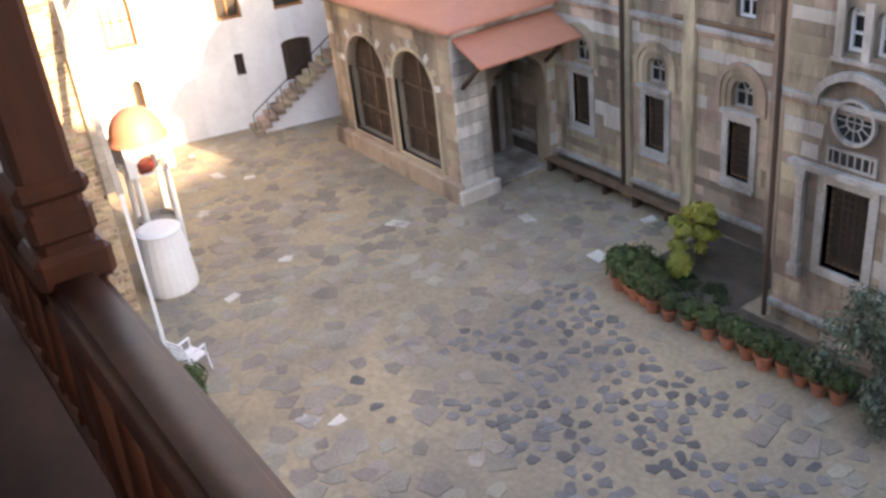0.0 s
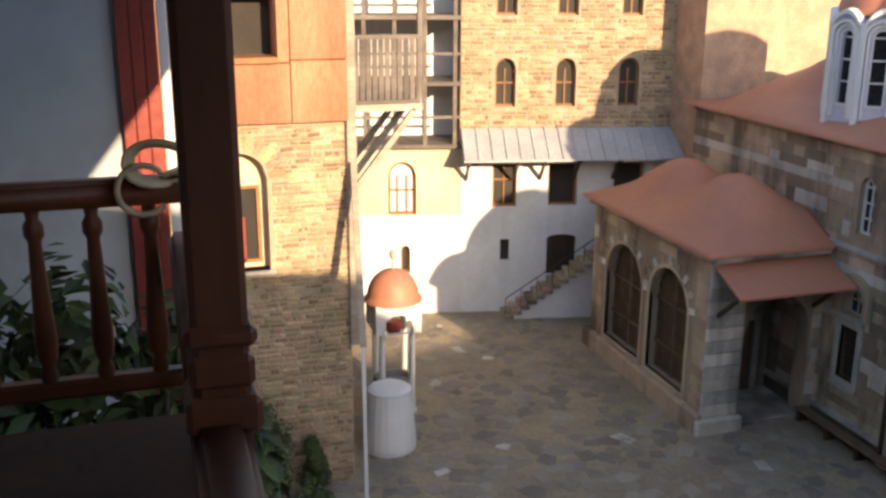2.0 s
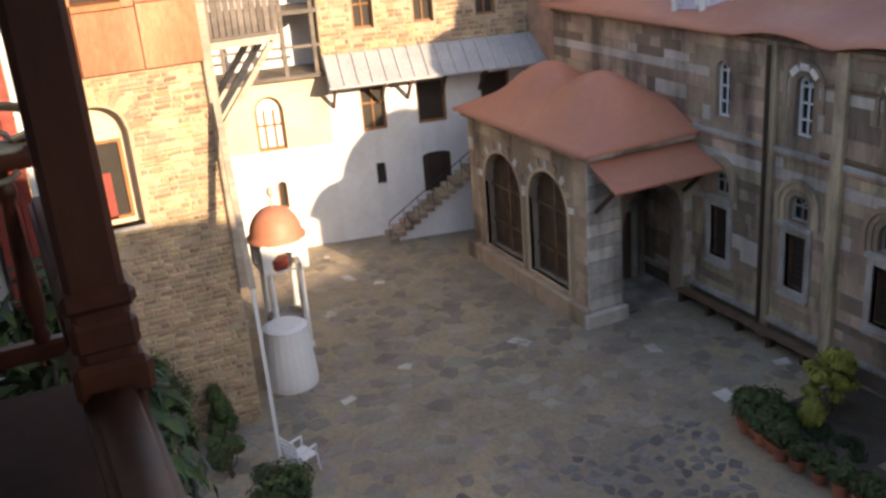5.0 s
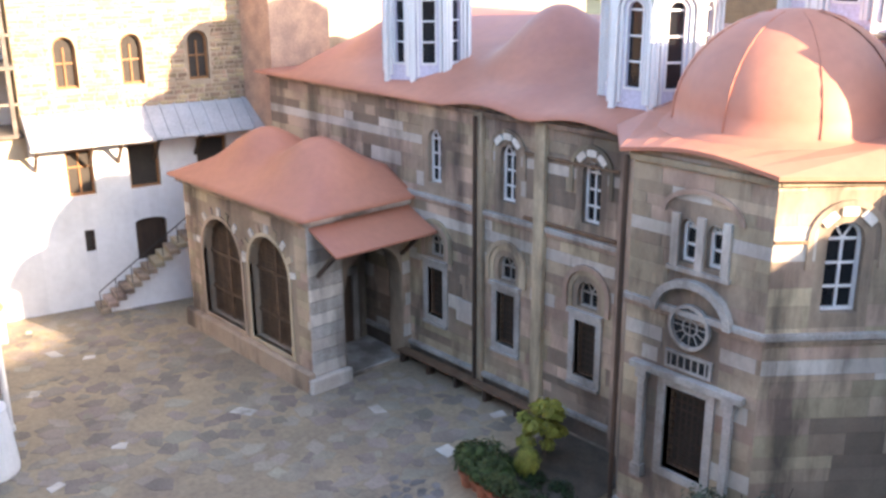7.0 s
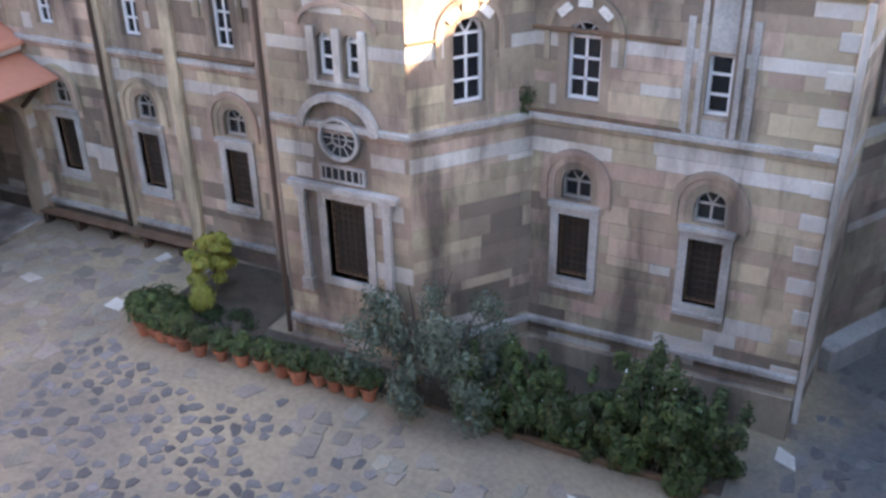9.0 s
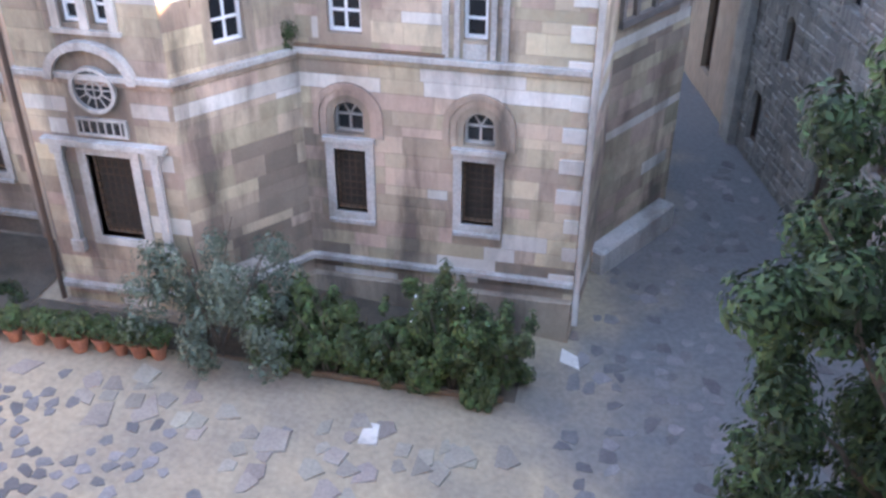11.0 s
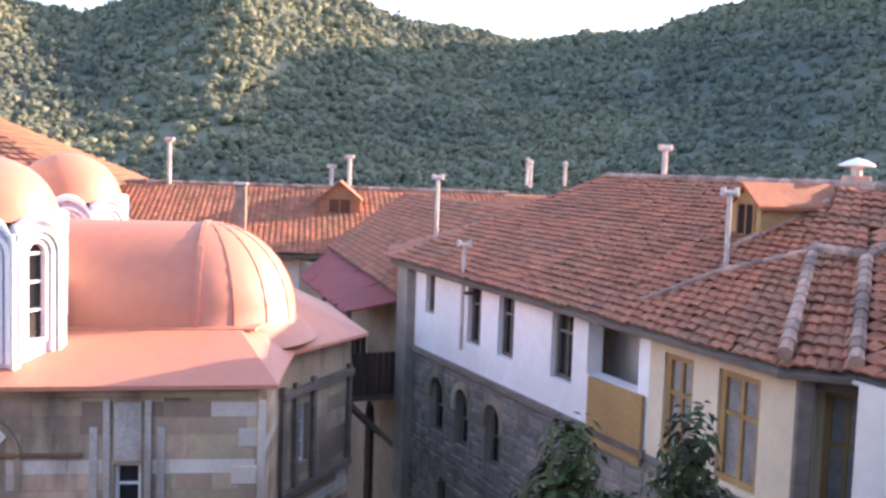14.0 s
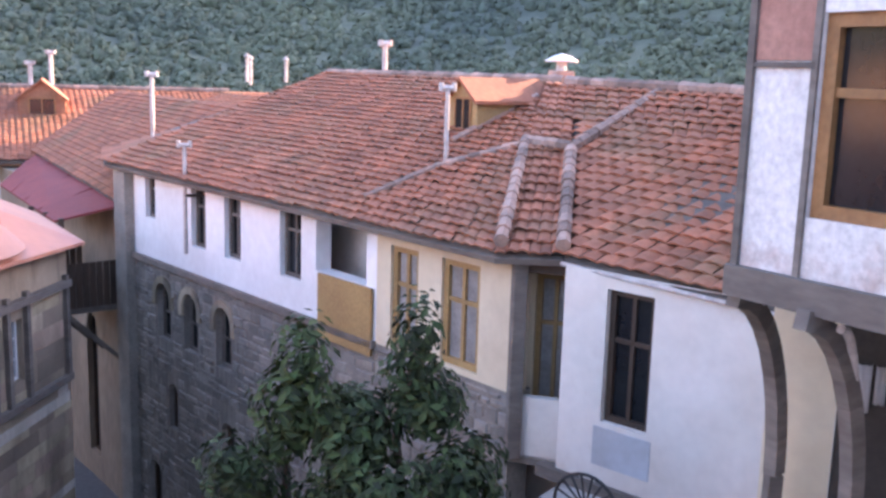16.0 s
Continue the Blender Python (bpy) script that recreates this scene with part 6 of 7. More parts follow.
for x, y, h, w in ((-18.9, 2.9, 1.2, 0.45), (-18.5, 1.9, 2.4, 0.7), (-17.4, 2.7, 0.8, 0.5), (-15.6, 3.3, 0.9, 0.6), (-14.9, 3.1, 1.3, 0.8)):
    sh = thing("shrub", "green leafy bush growing by the wall foot", "shrub", group="bushes by the wing", at=(x, y, 0.93))
    bm = bmesh.new()
    rs = random.Random(int(-x * 7))
    for i in range(5):
        branch(bm, (rs.uniform(-0.1, 0.1), rs.uniform(-0.1, 0.1), 0), (rs.uniform(-1, 1) * w * 0.7, rs.uniform(-1, 1) * w * 0.5, h), 0.025, 0.008, 0.06, i)
    part("stem", bm, BARK, sh)
    bl = [(rs.uniform(-1, 1) * w * 0.5, rs.uniform(-1, 1) * w * 0.5, h * rs.uniform(0.3, 1.0), w * 0.4, w * 0.4, h * 0.22) for _ in range(9)]
    leaves("foliage", bl, 2200, 0.07, LEAF, sh, "", seed=int(-x * 3))
    if x > -17:
        leaves("flowers", bl, 16, 0.045, WHITEPAINT, sh, "small white blossoms", seed=3)

# ---- canopied fountain and white tank ----
ph = thing("fountain_canopy", "small white columned canopy with a red dome", "canopy", at=(-22.6, 5.62, 0.95))
for k in range(4):
    a = math.pi / 4 + k * math.pi / 2
    bm = bmesh.new()
    lathe(bm, [(0.001, 0), (0.12, 0), (0.12, 0.1), (0.085, 0.14), (0.075, 2.3), (0.11, 2.38), (0.11, 2.46), (0.001, 2.46)], 12, (0.55 * math.cos(a), 0.55 * math.sin(a), 0))
    part("column", bm, WHITEPAINT, ph)
for k in range(4):
    b = bmesh.new()
    cut = 0.0 if k % 2 == 0 else 0.122
    panel(b, 1.16 - 2 * cut, 2.25, 3.0, 0.12, [(0.2 - cut, 0.96 - cut, 2.24, 2.75, 0.36)])
    b.transform(pose(0, 0, 0, 0, 0, 90 * k) @ pose(-0.58 + cut, -0.58, 0))
    part("arch", b, WHITEPAINT, ph, "white plastered arch")
bm = bmesh.new()
lathe(bm, [(0.74, 2.98), (0.74, 3.04), (0.66, 3.08)] + [(0.66 * math.cos(t), 3.08 + 0.72 * math.sin(t)) for t in [math.pi / 2 * i / 9 for i in range(1, 9)]] + [(0.01, 3.8)], 24)
part("dome", bm, ROOFPAINT, ph, "red-brown painted dome", smooth=True)
bm = bmesh.new()
lathe(bm, [(0.04, 3.78), (0.04, 3.95), (0.02, 4.0), (0.09, 4.1), (0.10, 4.2), (0.05, 4.28), (0.001, 4.3)], 10)
part("finial", bm, GREYSTONE, ph)
bm = bmesh.new()
lathe(bm, [(0.001, 0.0), (0.5, 0.0), (0.5, 0.9), (0.42, 0.9), (0.42, 0.75), (0.001, 0.75)], 16)
part("basin", bm, GREYSTONE, ph)
hang = thing("hanging_pot", "dark red flower pot hung under the canopy", "pot", at=(-22.6, 5.62, 3.0))
bm = bmesh.new()
lathe(bm, [(0.001, 0), (0.14, 0.02), (0.24, 0.2), (0.22, 0.36), (0.001, 0.36)], 14)
rod(bm, (0, 0, 0.3), (0, 0, 0.95), 0.01)
part("pot", bm, REDPAINT, hang)
tank = thing("water_tank", "white plastered round trough beside the canopy", "trough", at=(-20.55, 5.0, 0.93))
bm = bmesh.new()
lathe(bm, [(0.001, 0.0), (0.62, 0.0), (0.64, 0.15), (0.58, 0.9), (0.50, 1.5), (0.001, 1.5)], 22)
part("body", bm, WHITEPAINT, tank)
bm = bmesh.new()
lathe(bm, [(0.52, 1.49), (0.53, 1.53), (0.42, 1.59), (0.001, 1.62)], 22)
part("lid", bm, WHITEPAINT, tank)

# white plastic chair
chair = thing("garden_chair", "white plastic garden chair by the pole", "chair", at=(-16.75, 4.05, 0.95), turn=200)
part("seat", soft_box(-0.24, 0.24, -0.22, 0.24, 0.40, 0.44, 0.015), PLASTIC, chair)
for x in (-0.22, 0.22):
    for y in (-0.2, 0.2):
        bm = bmesh.new()
        rod(bm, (x * 1.1, y * 1.15, 0), (x, y, 0.41), 0.022, 0.028, 6)
        part("leg", bm, PLASTIC, chair)
    bm = bmesh.new()
    beam(bm, (x * 1.1, -0.2, 0.64), (x * 1.1, 0.24, 0.62), 0.05, 0.025)
    rod(bm, (x * 1.1, -0.17, 0.42), (x * 1.1, -0.19, 0.64), 0.018, steps=6)
    part("armrest", bm, PLASTIC, chair)
bm = bmesh.new()
for x in (-0.22, 0.22):
    beam(bm, (x, 0.24, 0.42), (x * 0.95, 0.33, 0.88), 0.045, 0.03)
for i in range(4):
    z = 0.52 + i * 0.115
    beam(bm, (-0.21, 0.26 + (z - 0.42) * 0.19, z), (0.21, 0.26 + (z - 0.42) * 0.19, z), 0.025, 0.055)
part("backrest", bm, PLASTIC, chair)

# ---- neighbour house beyond the balcony end ----
nb = thing("neighbour_house", "blue-grey plastered house with red boarding", "house")
part("wall", soft_box(-6.6, -6.42, -5.0, -0.15, 0.5, 14.0, 0.02), PLASTERBLUE, nb, "blue-grey stained plaster wall")
for k in range(3):
    part("board", soft_box(-6.42, -6.34, -0.14 + k * 0.08, -0.063 + k * 0.08, 0.5, 14.0, 0.006), REDPAINT, nb, "dark red painted board")
part("corner_trim", soft_box(-6.45, -6.33, 0.105, 0.165, 0.5, 14.0, 0.006), WHITEPAINT, nb, "white corner trim")
part("wall", soft_box(-12.0, -6.45, -5.0, 0.1, 0.5, 14.0, 0.02), OLDPLASTER, nb)

# coiled hose on the balcony rail
hose = thing("hose_coil", "pale coiled hose hung over the end rail", "hose", at=(-3.01, 0.03, 11.405))
pts = []
for i in range(81):
    a, k = 2 * math.pi * i / 20, i / 20
    rr = 0.080 + 0.007 * k
    pts.append(Vector((0.03 * math.sin(a * 2) + 0.012 * k, rr * math.cos(a), 0.03 + rr * 0.62 * math.sin(a))))
pts += [Vector((0.06, -0.055 + 0.075 * math.cos(a), -0.045 + 0.075 * math.sin(a))) for a in [0.6 + 5.0 * i / 16 for i in range(17)]]
bm = bmesh.new()
rows_ = []
for i, p in enumerate(pts):
    d = (pts[min(i + 1, len(pts) - 1)] - pts[max(i - 1, 0)]).normalized()
    u = d.cross(Vector((1, 0, 0.1))).normalized()
    v = d.cross(u)
    rows_.append([bm.verts.new(p + (u * math.cos(t) + v * math.sin(t)) * 0.0095) for t in [math.pi / 3 * n for n in range(6)]])
for p, q in zip(rows_, rows_[1:]):
    for n in range(6):
        bm.faces.new((p[n], p[(n + 1) % 6], q[(n + 1) % 6], q[n]))
part("coil", bm, ROPE, hose, smooth=True)

# wooden chair edge on the balcony
seat = thing("balcony_chair", "dark wooden chair on the balcony floor", "chair", at=(-2.75, -0.75, 10.40))
part("seat", soft_box(-0.2, 0.2, -0.2, 0.2, 0.42, 0.46, 0.01), DARKWOOD, seat)
for x in (-0.17, 0.17):
    for y in (-0.17, 0.17):
        part("leg", soft_box(x - 0.02, x + 0.02, y - 0.02, y + 0.02, 0, 0.42, 0.005), DARKWOOD, seat)


# ---- lane beyond the long house ----
lane_house = thing("lane_house", "plastered lane house with an overhanging timber balcony", "house")
ml, Ll = along((-0.3, 38.0), (2.55, 27.0))
lo = [plain_opening(lane_house, ml, Ll - 2.2, 0.6, 4.9, 0.9, 0.45, DARKWOOD, 0.2), plain_opening(lane_house, ml, Ll - 4.6, 2.0, 4.0, 0.6, 0.1, DARKWOOD, 0.2), plain_opening(lane_house, ml, Ll - 6.2, 1.0, 3.6, 0.7, 0.3, DARKWOOD, 0.2)]
bm = bmesh.new()
panel(bm, Ll, -0.8, 8.3, 0.4, lo)
finish(part("wall", bm, LANEPLASTER, lane_house, "dusty plaster lane wall"), ml)
s0, s1 = Ll - 2.6, Ll + 0.15
bm = bmesh.new()
box(bm, s0, s1, -1.55, 0.0, 5.5, 5.65)
finish(part("balcony_floor", bm, GREYWOOD, lane_house), ml)
for i in range(16):
    s = s0 + (s1 - s0) * (i + 0.5) / 16
    part("board", soft_box(s - 0.075, s + 0.075, -1.55, -1.51, 5.65, 6.85, 0.006), DARKWOOD, lane_house).matrix_basis = ml
for y in range(8):
    for s in (s0, s1 - 0.04):
        part("board", soft_box(s, s + 0.04, -1.5 + y * 0.18, -1.34 + y * 0.18, 5.65, 6.85, 0.006), DARKWOOD, lane_house).matrix_basis = ml
for s in (s0 + 0.05, (s0 + s1) / 2, s1 - 0.1):
    bm = bmesh.new()
    box(bm, s - 0.06, s + 0.06, -1.5, -1.38, 5.65, 8.05)
    finish(part("post", bm, DARKWOOD, lane_house), ml)
    bm = bmesh.new()
    beam(bm, (s, 0.0, 4.1), (s, -1.4, 5.5), 0.1, 0.12)
    finish(part("strut", bm, GREYWOOD, lane_house), ml)
bm = bmesh.new()
slab(bm, [(1.02, 26.6, 8.0), (2.62, 26.6, 8.36), (0.9, 38.0, 8.8), (-0.28, 35.0, 8.0)], 0.06)
part("lean_to", bm, MAROON, lane_house, "maroon painted sheet roof")
for u in (0.25, 0.5, 0.75):
    p, q = Vector((1.02, 26.6, 8.02)).lerp(Vector((-0.28, 35.0, 8.02)), u), Vector((2.62, 26.6, 8.38)).lerp(Vector((0.9, 38.0, 8.82)), u)
    bm = bmesh.new()
    beam(bm, p, q, 0.03, 0.03)
    part("seam", bm, MAROON, lane_house)
tiled_roof(lane_house, (0.75, 38.4, 8.85), (2.6, 26.45, 8.45), (6.4, 28.2, 10.9), (4.0, 39.5, 11.0), 20, 48, step=0.045)
bm = bmesh.new()
prism(bm, [(0.2, 38.0), (3.0, 27.2), (9, 29), (6, 40)], -0.5, 8.3)
part("core", bm, OLDPLASTER, lane_house)
# infill added to stop the sun shining through between the two houses
bm = bmesh.new()
prism(bm, [(2.62, 26.32), (3.7, 26.5), (3.7, 27.6), (2.58, 27.05)], -0.5, 8.2)
part("wall", bm, LANEPLASTER, lane_house)


# ---- roof furniture ----
def stove_pipe(x, y, z0, z1, r=0.05, cap="tee", label="thin pale grey stove pipe with a cross head"):
    p = thing("stove_pipe", label, "stove pipe", group="stove pipes", at=(x, y, z0))
    b = bmesh.new()
    rod(b, (0, 0, 0), (0, 0, z1 - z0), r, steps=8)
    part("pipe", b, PIPE, p)
    b = bmesh.new()
    if cap == "tee":
        rod(b, (-0.13, 0, z1 - z0), (0.13, 0, z1 - z0), r * 1.05, steps=8)
        rod(b, (-0.13, 0, z1 - z0 - 0.06), (-0.13, 0, z1 - z0 + 0.1), r, steps=8)
        rod(b, (0.13, 0, z1 - z0 - 0.06), (0.13, 0, z1 - z0 + 0.1), r, steps=8)
    else:
        lathe(b, [(r * 1.5, z1 - z0 + 0.02), (r * 1.9, z1 - z0 + 0.04), (0.005, z1 - z0 + 0.16)], 10)
    part("cap", b, PIPE, p)
    return p


# on the long house: beside a window, on the near slope, at the ridge
w = stove_pipe(3.65, 22.5, 7.75, 10.25, 0.045)
bm = bmesh.new()
rod(bm, (0, 0, 1.35), (0.45, -0.1, 1.35), 0.04)
part("elbow", bm, IRON, w)
stove_pipe(7.49, 16.61, 10.2, 11.75, 0.05)
stove_pipe(9.35, 24.9, 11.8, 12.75, 0.08)
stove_pipe(6.6, 29.2, 11.6, 12.3, 0.05, "hat")
stove_pipe(6.9, 30.0, 11.5, 12.25, 0.05, "hat")
stove_pipe(8.0, 30.0, 11.6, 12.25, 0.06, "hat")
stove_pipe(3.75, 28.4, 10.0, 11.75, 0.06)
for x, y, z0, z1 in ((-6.15, 44.5, 10.8, 12.9), (1.0, 44.15, 10.8, 11.95), (1.8, 44.3, 10.9, 12.4)):
    stove_pipe(x, y, z0, z1, 0.09, "tee")
ch = thing("chimney", "grey rendered chimney stack on the far roof", "chimney", at=(-2.64, 38.95, 8.9))
part("shaft", soft_box(-0.22, 0.22, -0.22, 0.22, 0, 2.2, 0.03), RIDGE, ch)
part("cap", soft_box(-0.28, 0.28, -0.28, 0.28, 2.2, 2.32, 0.03), GREYSTONE, ch)
vent = thing("roof_vent", "round white chimney cowl on a stone stack", "chimney", at=(11.2, 18.8, 11.6))
part("shaft", soft_box(-0.22, 0.22, -0.22, 0.22, 0, 0.55, 0.03), RIDGE, vent)
bm = bmesh.new()
rod(bm, (0, 0, 0.5), (0, 0, 0.75), 0.12)
part("pipe", bm, SHEET, vent)
bm = bmesh.new()
lathe(bm, [(0.36, 0.74), (0.37, 0.77), (0.2, 0.86), (0.005, 0.92)], 16)
part("cowl", bm, WHITEPAINT, vent)


def dormer(parent_name, label, m, w, h, d, wall_mat):
    dm = thing(parent_name, label, "dormer")
    dm.matrix_basis = m
    b = bmesh.new()
    prism(b, [(-w / 2, 0), (w / 2, 0), (w / 2, d), (-w / 2, d)], -0.6, h)
    part("cheek", b, wall_mat, dm)
    b = bmesh.new()
    rim(b, (-w * 0.26, w * 0.26, 0.1, h * 0.92, 0), 0.05, -0.03, 0.03)
    box(b, -0.02, 0.02, -0.02, 0.0, 0.1, h * 0.92)
    win = part("window", b, WINDOWWOOD, dm)
    b = bmesh.new()
    box(b, -w * 0.26, w * 0.26, -0.012, -0.004, 0.1, h * 0.92)
    part("pane", b, GLASS, win)
    b = bmesh.new()
    e, t = 0.11, h + w * 0.42
    for k in (-1, 1):
        slab(b, [(0, -0.14, t), (k * (w / 2 + e), -0.14, h - 0.08), (k * (w / 2 + e), d, h - 0.08), (0, d, t)], 0.07)
    part("roof", b, TILE, dm, "small red gable roof")
    b = bmesh.new()
    v = [b.verts.new(p) for p in ((-w / 2, 0, h - 0.02), (w / 2, 0, h - 0.02), (0, 0, t - 0.05))]
    b.faces.new(v)
    part("gable", b, wall_mat, dm)
    return dm


dormer("dormer", "ochre gabled dormer on the long house roof", pose(8.45, 17.95, 10.80, 0, 0, -78), 0.9, 0.78, 2.0, OCHRE)
dormer("dormer", "small dark dormer on the far roof", pose(1.3, 41.2, 9.9, 0, 0, -4), 1.7, 0.75, 2.2, TILE)


# ---- masonry ----
def clip_blocks(a, b, z0, z1, openings, gap=0.0):
    """Cut one stone back to the free stretches between the openings."""
    spans = [(a, b)]
    for o in openings:
        g = gap
        if z1 <= o[2] - g or z0 >= o[3] + g:
            continue
        nxt = []
        for u, v in spans:
            if v <= o[0] - g or u >= o[1] + g:
                nxt.append((u, v))
                continue
            if u < o[0] - g:
                nxt.append((u, o[0] - g))
            if v > o[1] + g:
                nxt.append((o[1] + g, v))
        spans = nxt
    return [(u, v) for u, v in spans if v - u > 0.10]


def unit_block(name, mat):
    b = bmesh.new()
    box(b, 0, 1, -1, 0.5, 0, 1)
    e = [x for x in b.edges if all(v.co.y < -0.5 for v in x.verts)]
    bmesh.ops.bevel(b, geom=e, offset=0.035, segments=1, affect="EDGES")
    return mesh_of(name, b, mat)


BLOCKS = [unit_block("block", STONE), unit_block("block", PALE), unit_block("block", SOOTSTONE)]


def ashlar(key, seed, low=None, high=None, course=(0.20, 0.42), lengths=(0.35, 1.35), pale=0.05, bands=(), gap=0.17, limit=300, name="stone"):
    """Stones of a wall, each a piece of its own; those past the limit are joined."""
    ob, m, L, z0, z1, ops = walls[key]
    z0, z1 = low if low is not None else z0, high if high is not None else z1
    r = random.Random(seed)
    rows, z = [], z0
    marks = sorted([b[0] for b in bands] + [b[1] for b in bands] + [z1])
    while z < z1 - 0.05:
        nxt = next(k for k in marks if k > z + 1e-4)
        inside = any(abs(z - b[0]) < 1e-4 for b in bands)
        h = nxt - z if inside else min(r.uniform(*course), nxt - z)
        if nxt - z - h < 0.12:
            h = nxt - z
        rows.append((z, z + h, inside))
        z += h
    stones = []
    for a0, a1, band in rows:
        s = -r.uniform(0, 0.3)
        while s < L:
            n = r.uniform(*lengths) * (1.3 if band else 1.0)
            for u, v in clip_blocks(max(s, 0.0), min(s + n, L), a0, a1, ops, gap):
                light = (r.random() < 0.86) if band else (r.random() < pale)
                if band and not light and r.random() < 0.4:
                    light = True
                sort = int(light)
                mid = m @ Vector(((u + v) / 2, 0, (a0 + a1) / 2))
                grime = noise.noise(Vector((mid.x * 0.45, mid.y * 0.45, mid.z * 0.3 + seed)))
                grime += 0.35 * (a1 < 1.9) + 0.3 * (key == "west") - 0.25 * (key in ("conch", "porch")) + 0.45 * (abs(mid.x + 6.1) < 0.5 and key != "conch")
                if grime > 0.40 and r.random() < 0.55 and not (light and r.random() < 0.6):
                    sort = 2
                stones.append((u + 0.004, v - 0.004, a0 + 0.004, a1 - 0.004, sort, r.uniform(0.004, 0.013)))
            s += n
    r.shuffle(stones)
    rest_v, rest_f = {0: [], 1: [], 2: []}, {0: [], 1: [], 2: []}
    for i, (u, v, a, b, light, proud) in enumerate(stones):
        if i < limit:
            piece(name, BLOCKS[int(light)], ob, Matrix.Translation((u, 0, a)) @ Matrix.Diagonal((v - u, proud, b - a, 1)))
        else:
            q, f = rest_v[int(light)], rest_f[int(light)]
            n = len(q)
            e = 0.01
            q += [(u, 0, a), (v, 0, a), (v, 0, b), (u, 0, b), (u + e, -proud, a + e), (v - e, -proud, a + e), (v - e, -proud, b - e), (u + e, -proud, b - e)]
            f += [(n + 4, n + 5, n + 6, n + 7)] + [(n + k, n + (k + 1) % 4, n + 4 + (k + 1) % 4, n + 4 + k) for k in range(4)]
    for k in (0, 1, 2):
        if rest_v[k]:
            me = bpy.data.meshes.new("stonework")
            me.from_pydata(rest_v[k], [], rest_f[k])
            me.materials.append((STONE, PALE, SOOTSTONE)[k])
            o = new("stonework", me)
            o.parent = ob
            tagged(o, "coursed wall stones", kind="stuff")


def rubble(key, seed, mat, course=(0.10, 0.22), lengths=(0.15, 0.5), gap=0.06):
    """Rough stones of uneven courses, joined."""
    ob, m, L, z0, z1, ops = walls[key]
    r = random.Random(seed)
    q, f, z = [], [], z0
    while z < z1 - 0.04:
        h = min(r.uniform(*course), z1 - z)
        s = -r.uniform(0, 0.2)
        while s < L:
            n = r.uniform(*lengths)
            for u, v in clip_blocks(max(s, 0.0), min(s + n, L), z, z + h, ops, gap):
                if r.random() < 0.07:
                    continue
                e, p = min(0.045, h * 0.3), r.uniform(0.010, 0.045)
                c = [(u + r.uniform(0, e), z + r.uniform(0, e)), (v - r.uniform(0, e), z + r.uniform(0, e)), (v - r.uniform(0, e), z + h - r.uniform(0, e)), (u + r.uniform(0, e), z + h - r.uniform(0, e))]
                k = len(q)
                q += [(a, 0.0, b) for a, b in c] + [(a + (0.02 if i in (0, 3) else -0.02), -p * r.uniform(0.7, 1.2), b + (0.02 if i < 2 else -0.02)) for i, (a, b) in enumerate(c)]
                f += [(k + 4, k + 5, k + 6, k + 7)] + [(k + i, k + (i + 1) % 4, k + 4 + (i + 1) % 4, k + 4 + i) for i in range(4)]
            s += n
        z += h
    me = bpy.data.meshes.new("stonework")
    me.from_pydata(q, [], f)
    me.materials.append(mat)
    o = new("stonework", me)
    o.parent = ob
    tagged(o, "rough uneven wall stones", kind="stuff")


BANDS = ((4.97, 5.25), (6.98, 7.22))
ashlar("east", 1, low=0.1, bands=BANDS)
ashlar("conch", 2, low=0.7, bands=BANDS)
ashlar("conch_east", 3, low=0.6, bands=BANDS)
ashlar("west", 4, bands=BANDS, pale=0.07)
ashlar("apse0", 5, bands=BANDS)
ashlar("apse1", 6, bands=((3.0, 3.2), (4.97, 5.2)), pale=0.04)
ashlar("porch", 7, bands=(), pale=0.06, gap=0.30)
ashlar("porch_side", 8, bands=((1.6, 1.95), (2.5, 2.85), (3.4, 3.75)), lengths=(0.6, 0.9), gap=0.02)
rubble("west_up", 9, RUBBLE, course=(0.08, 0.17), lengths=(0.12, 0.45))
rubble("wing", 10, RUBBLE, course=(0.06, 0.15), lengths=(0.10, 0.42))
rubble("house", 11, RUBBLEGREY, course=(0.14, 0.28), lengths=(0.2, 0.6))


# string courses, plinths, quoins and downpipes of the church
def strip(key, z0, z1, out, mat, name, label="", a=0.0, b=None):
    ob, m, L, *_ = walls[key]
    finish(part(name, soft_box(a, L if b is None else b, -out, 0.04, z0, z1, 0.012), mat, church, label), m)


for key in ("east", "conch", "conch_east", "west"):
    ends = {"conch": (-0.06, 2.86), "conch_east": (0.0, walls["conch_east"][2] - 0.06)}.get(key, (0.0, None))
    strip(key, 5.62, 5.74, 0.10, GREYSTONE, "string_course", "grey moulded string course", *ends)
    strip(key, 5.52, 5.62, 0.05, STONE, "string_course", "", *ends)
    strip(key, (EAVE_W if key == "west" else EAVE_E) - 0.16, (EAVE_W if key == "west" else EAVE_E) - 0.04, 0.10, STONE, "cornice", "", *ends)
    base = 1.4 if key != "west" else 1.5
    strip(key, base - 0.12, base, 0.13, GREYSTONE, "plinth_moulding", "", *ends)
    strip(key, 0.0, 0.95, 0.16, MORTAR, "plinth", "", *ends)
strip("west", 0.9, 1.36, 0.05, DARKSTONE, "plinth", "dark stone plinth")
strip("east", 7.26, 7.33, 0.06, BROWNSTONE, "string_course", "brown weathered string course", 0.0, 2.75)
strip("east", 5.74, 5.80, 0.07, BROWNSTONE, "string_course", "brown weathered string course", 0.0, 2.9)
strip("conch_east", 7.28, 7.34, 0.05, BROWNSTONE, "string_course", "", 0.0, 0.6)
strip("west", 7.30, 7.36, 0.06, BROWNSTONE, "string_course", "", 10.7, 13.4)
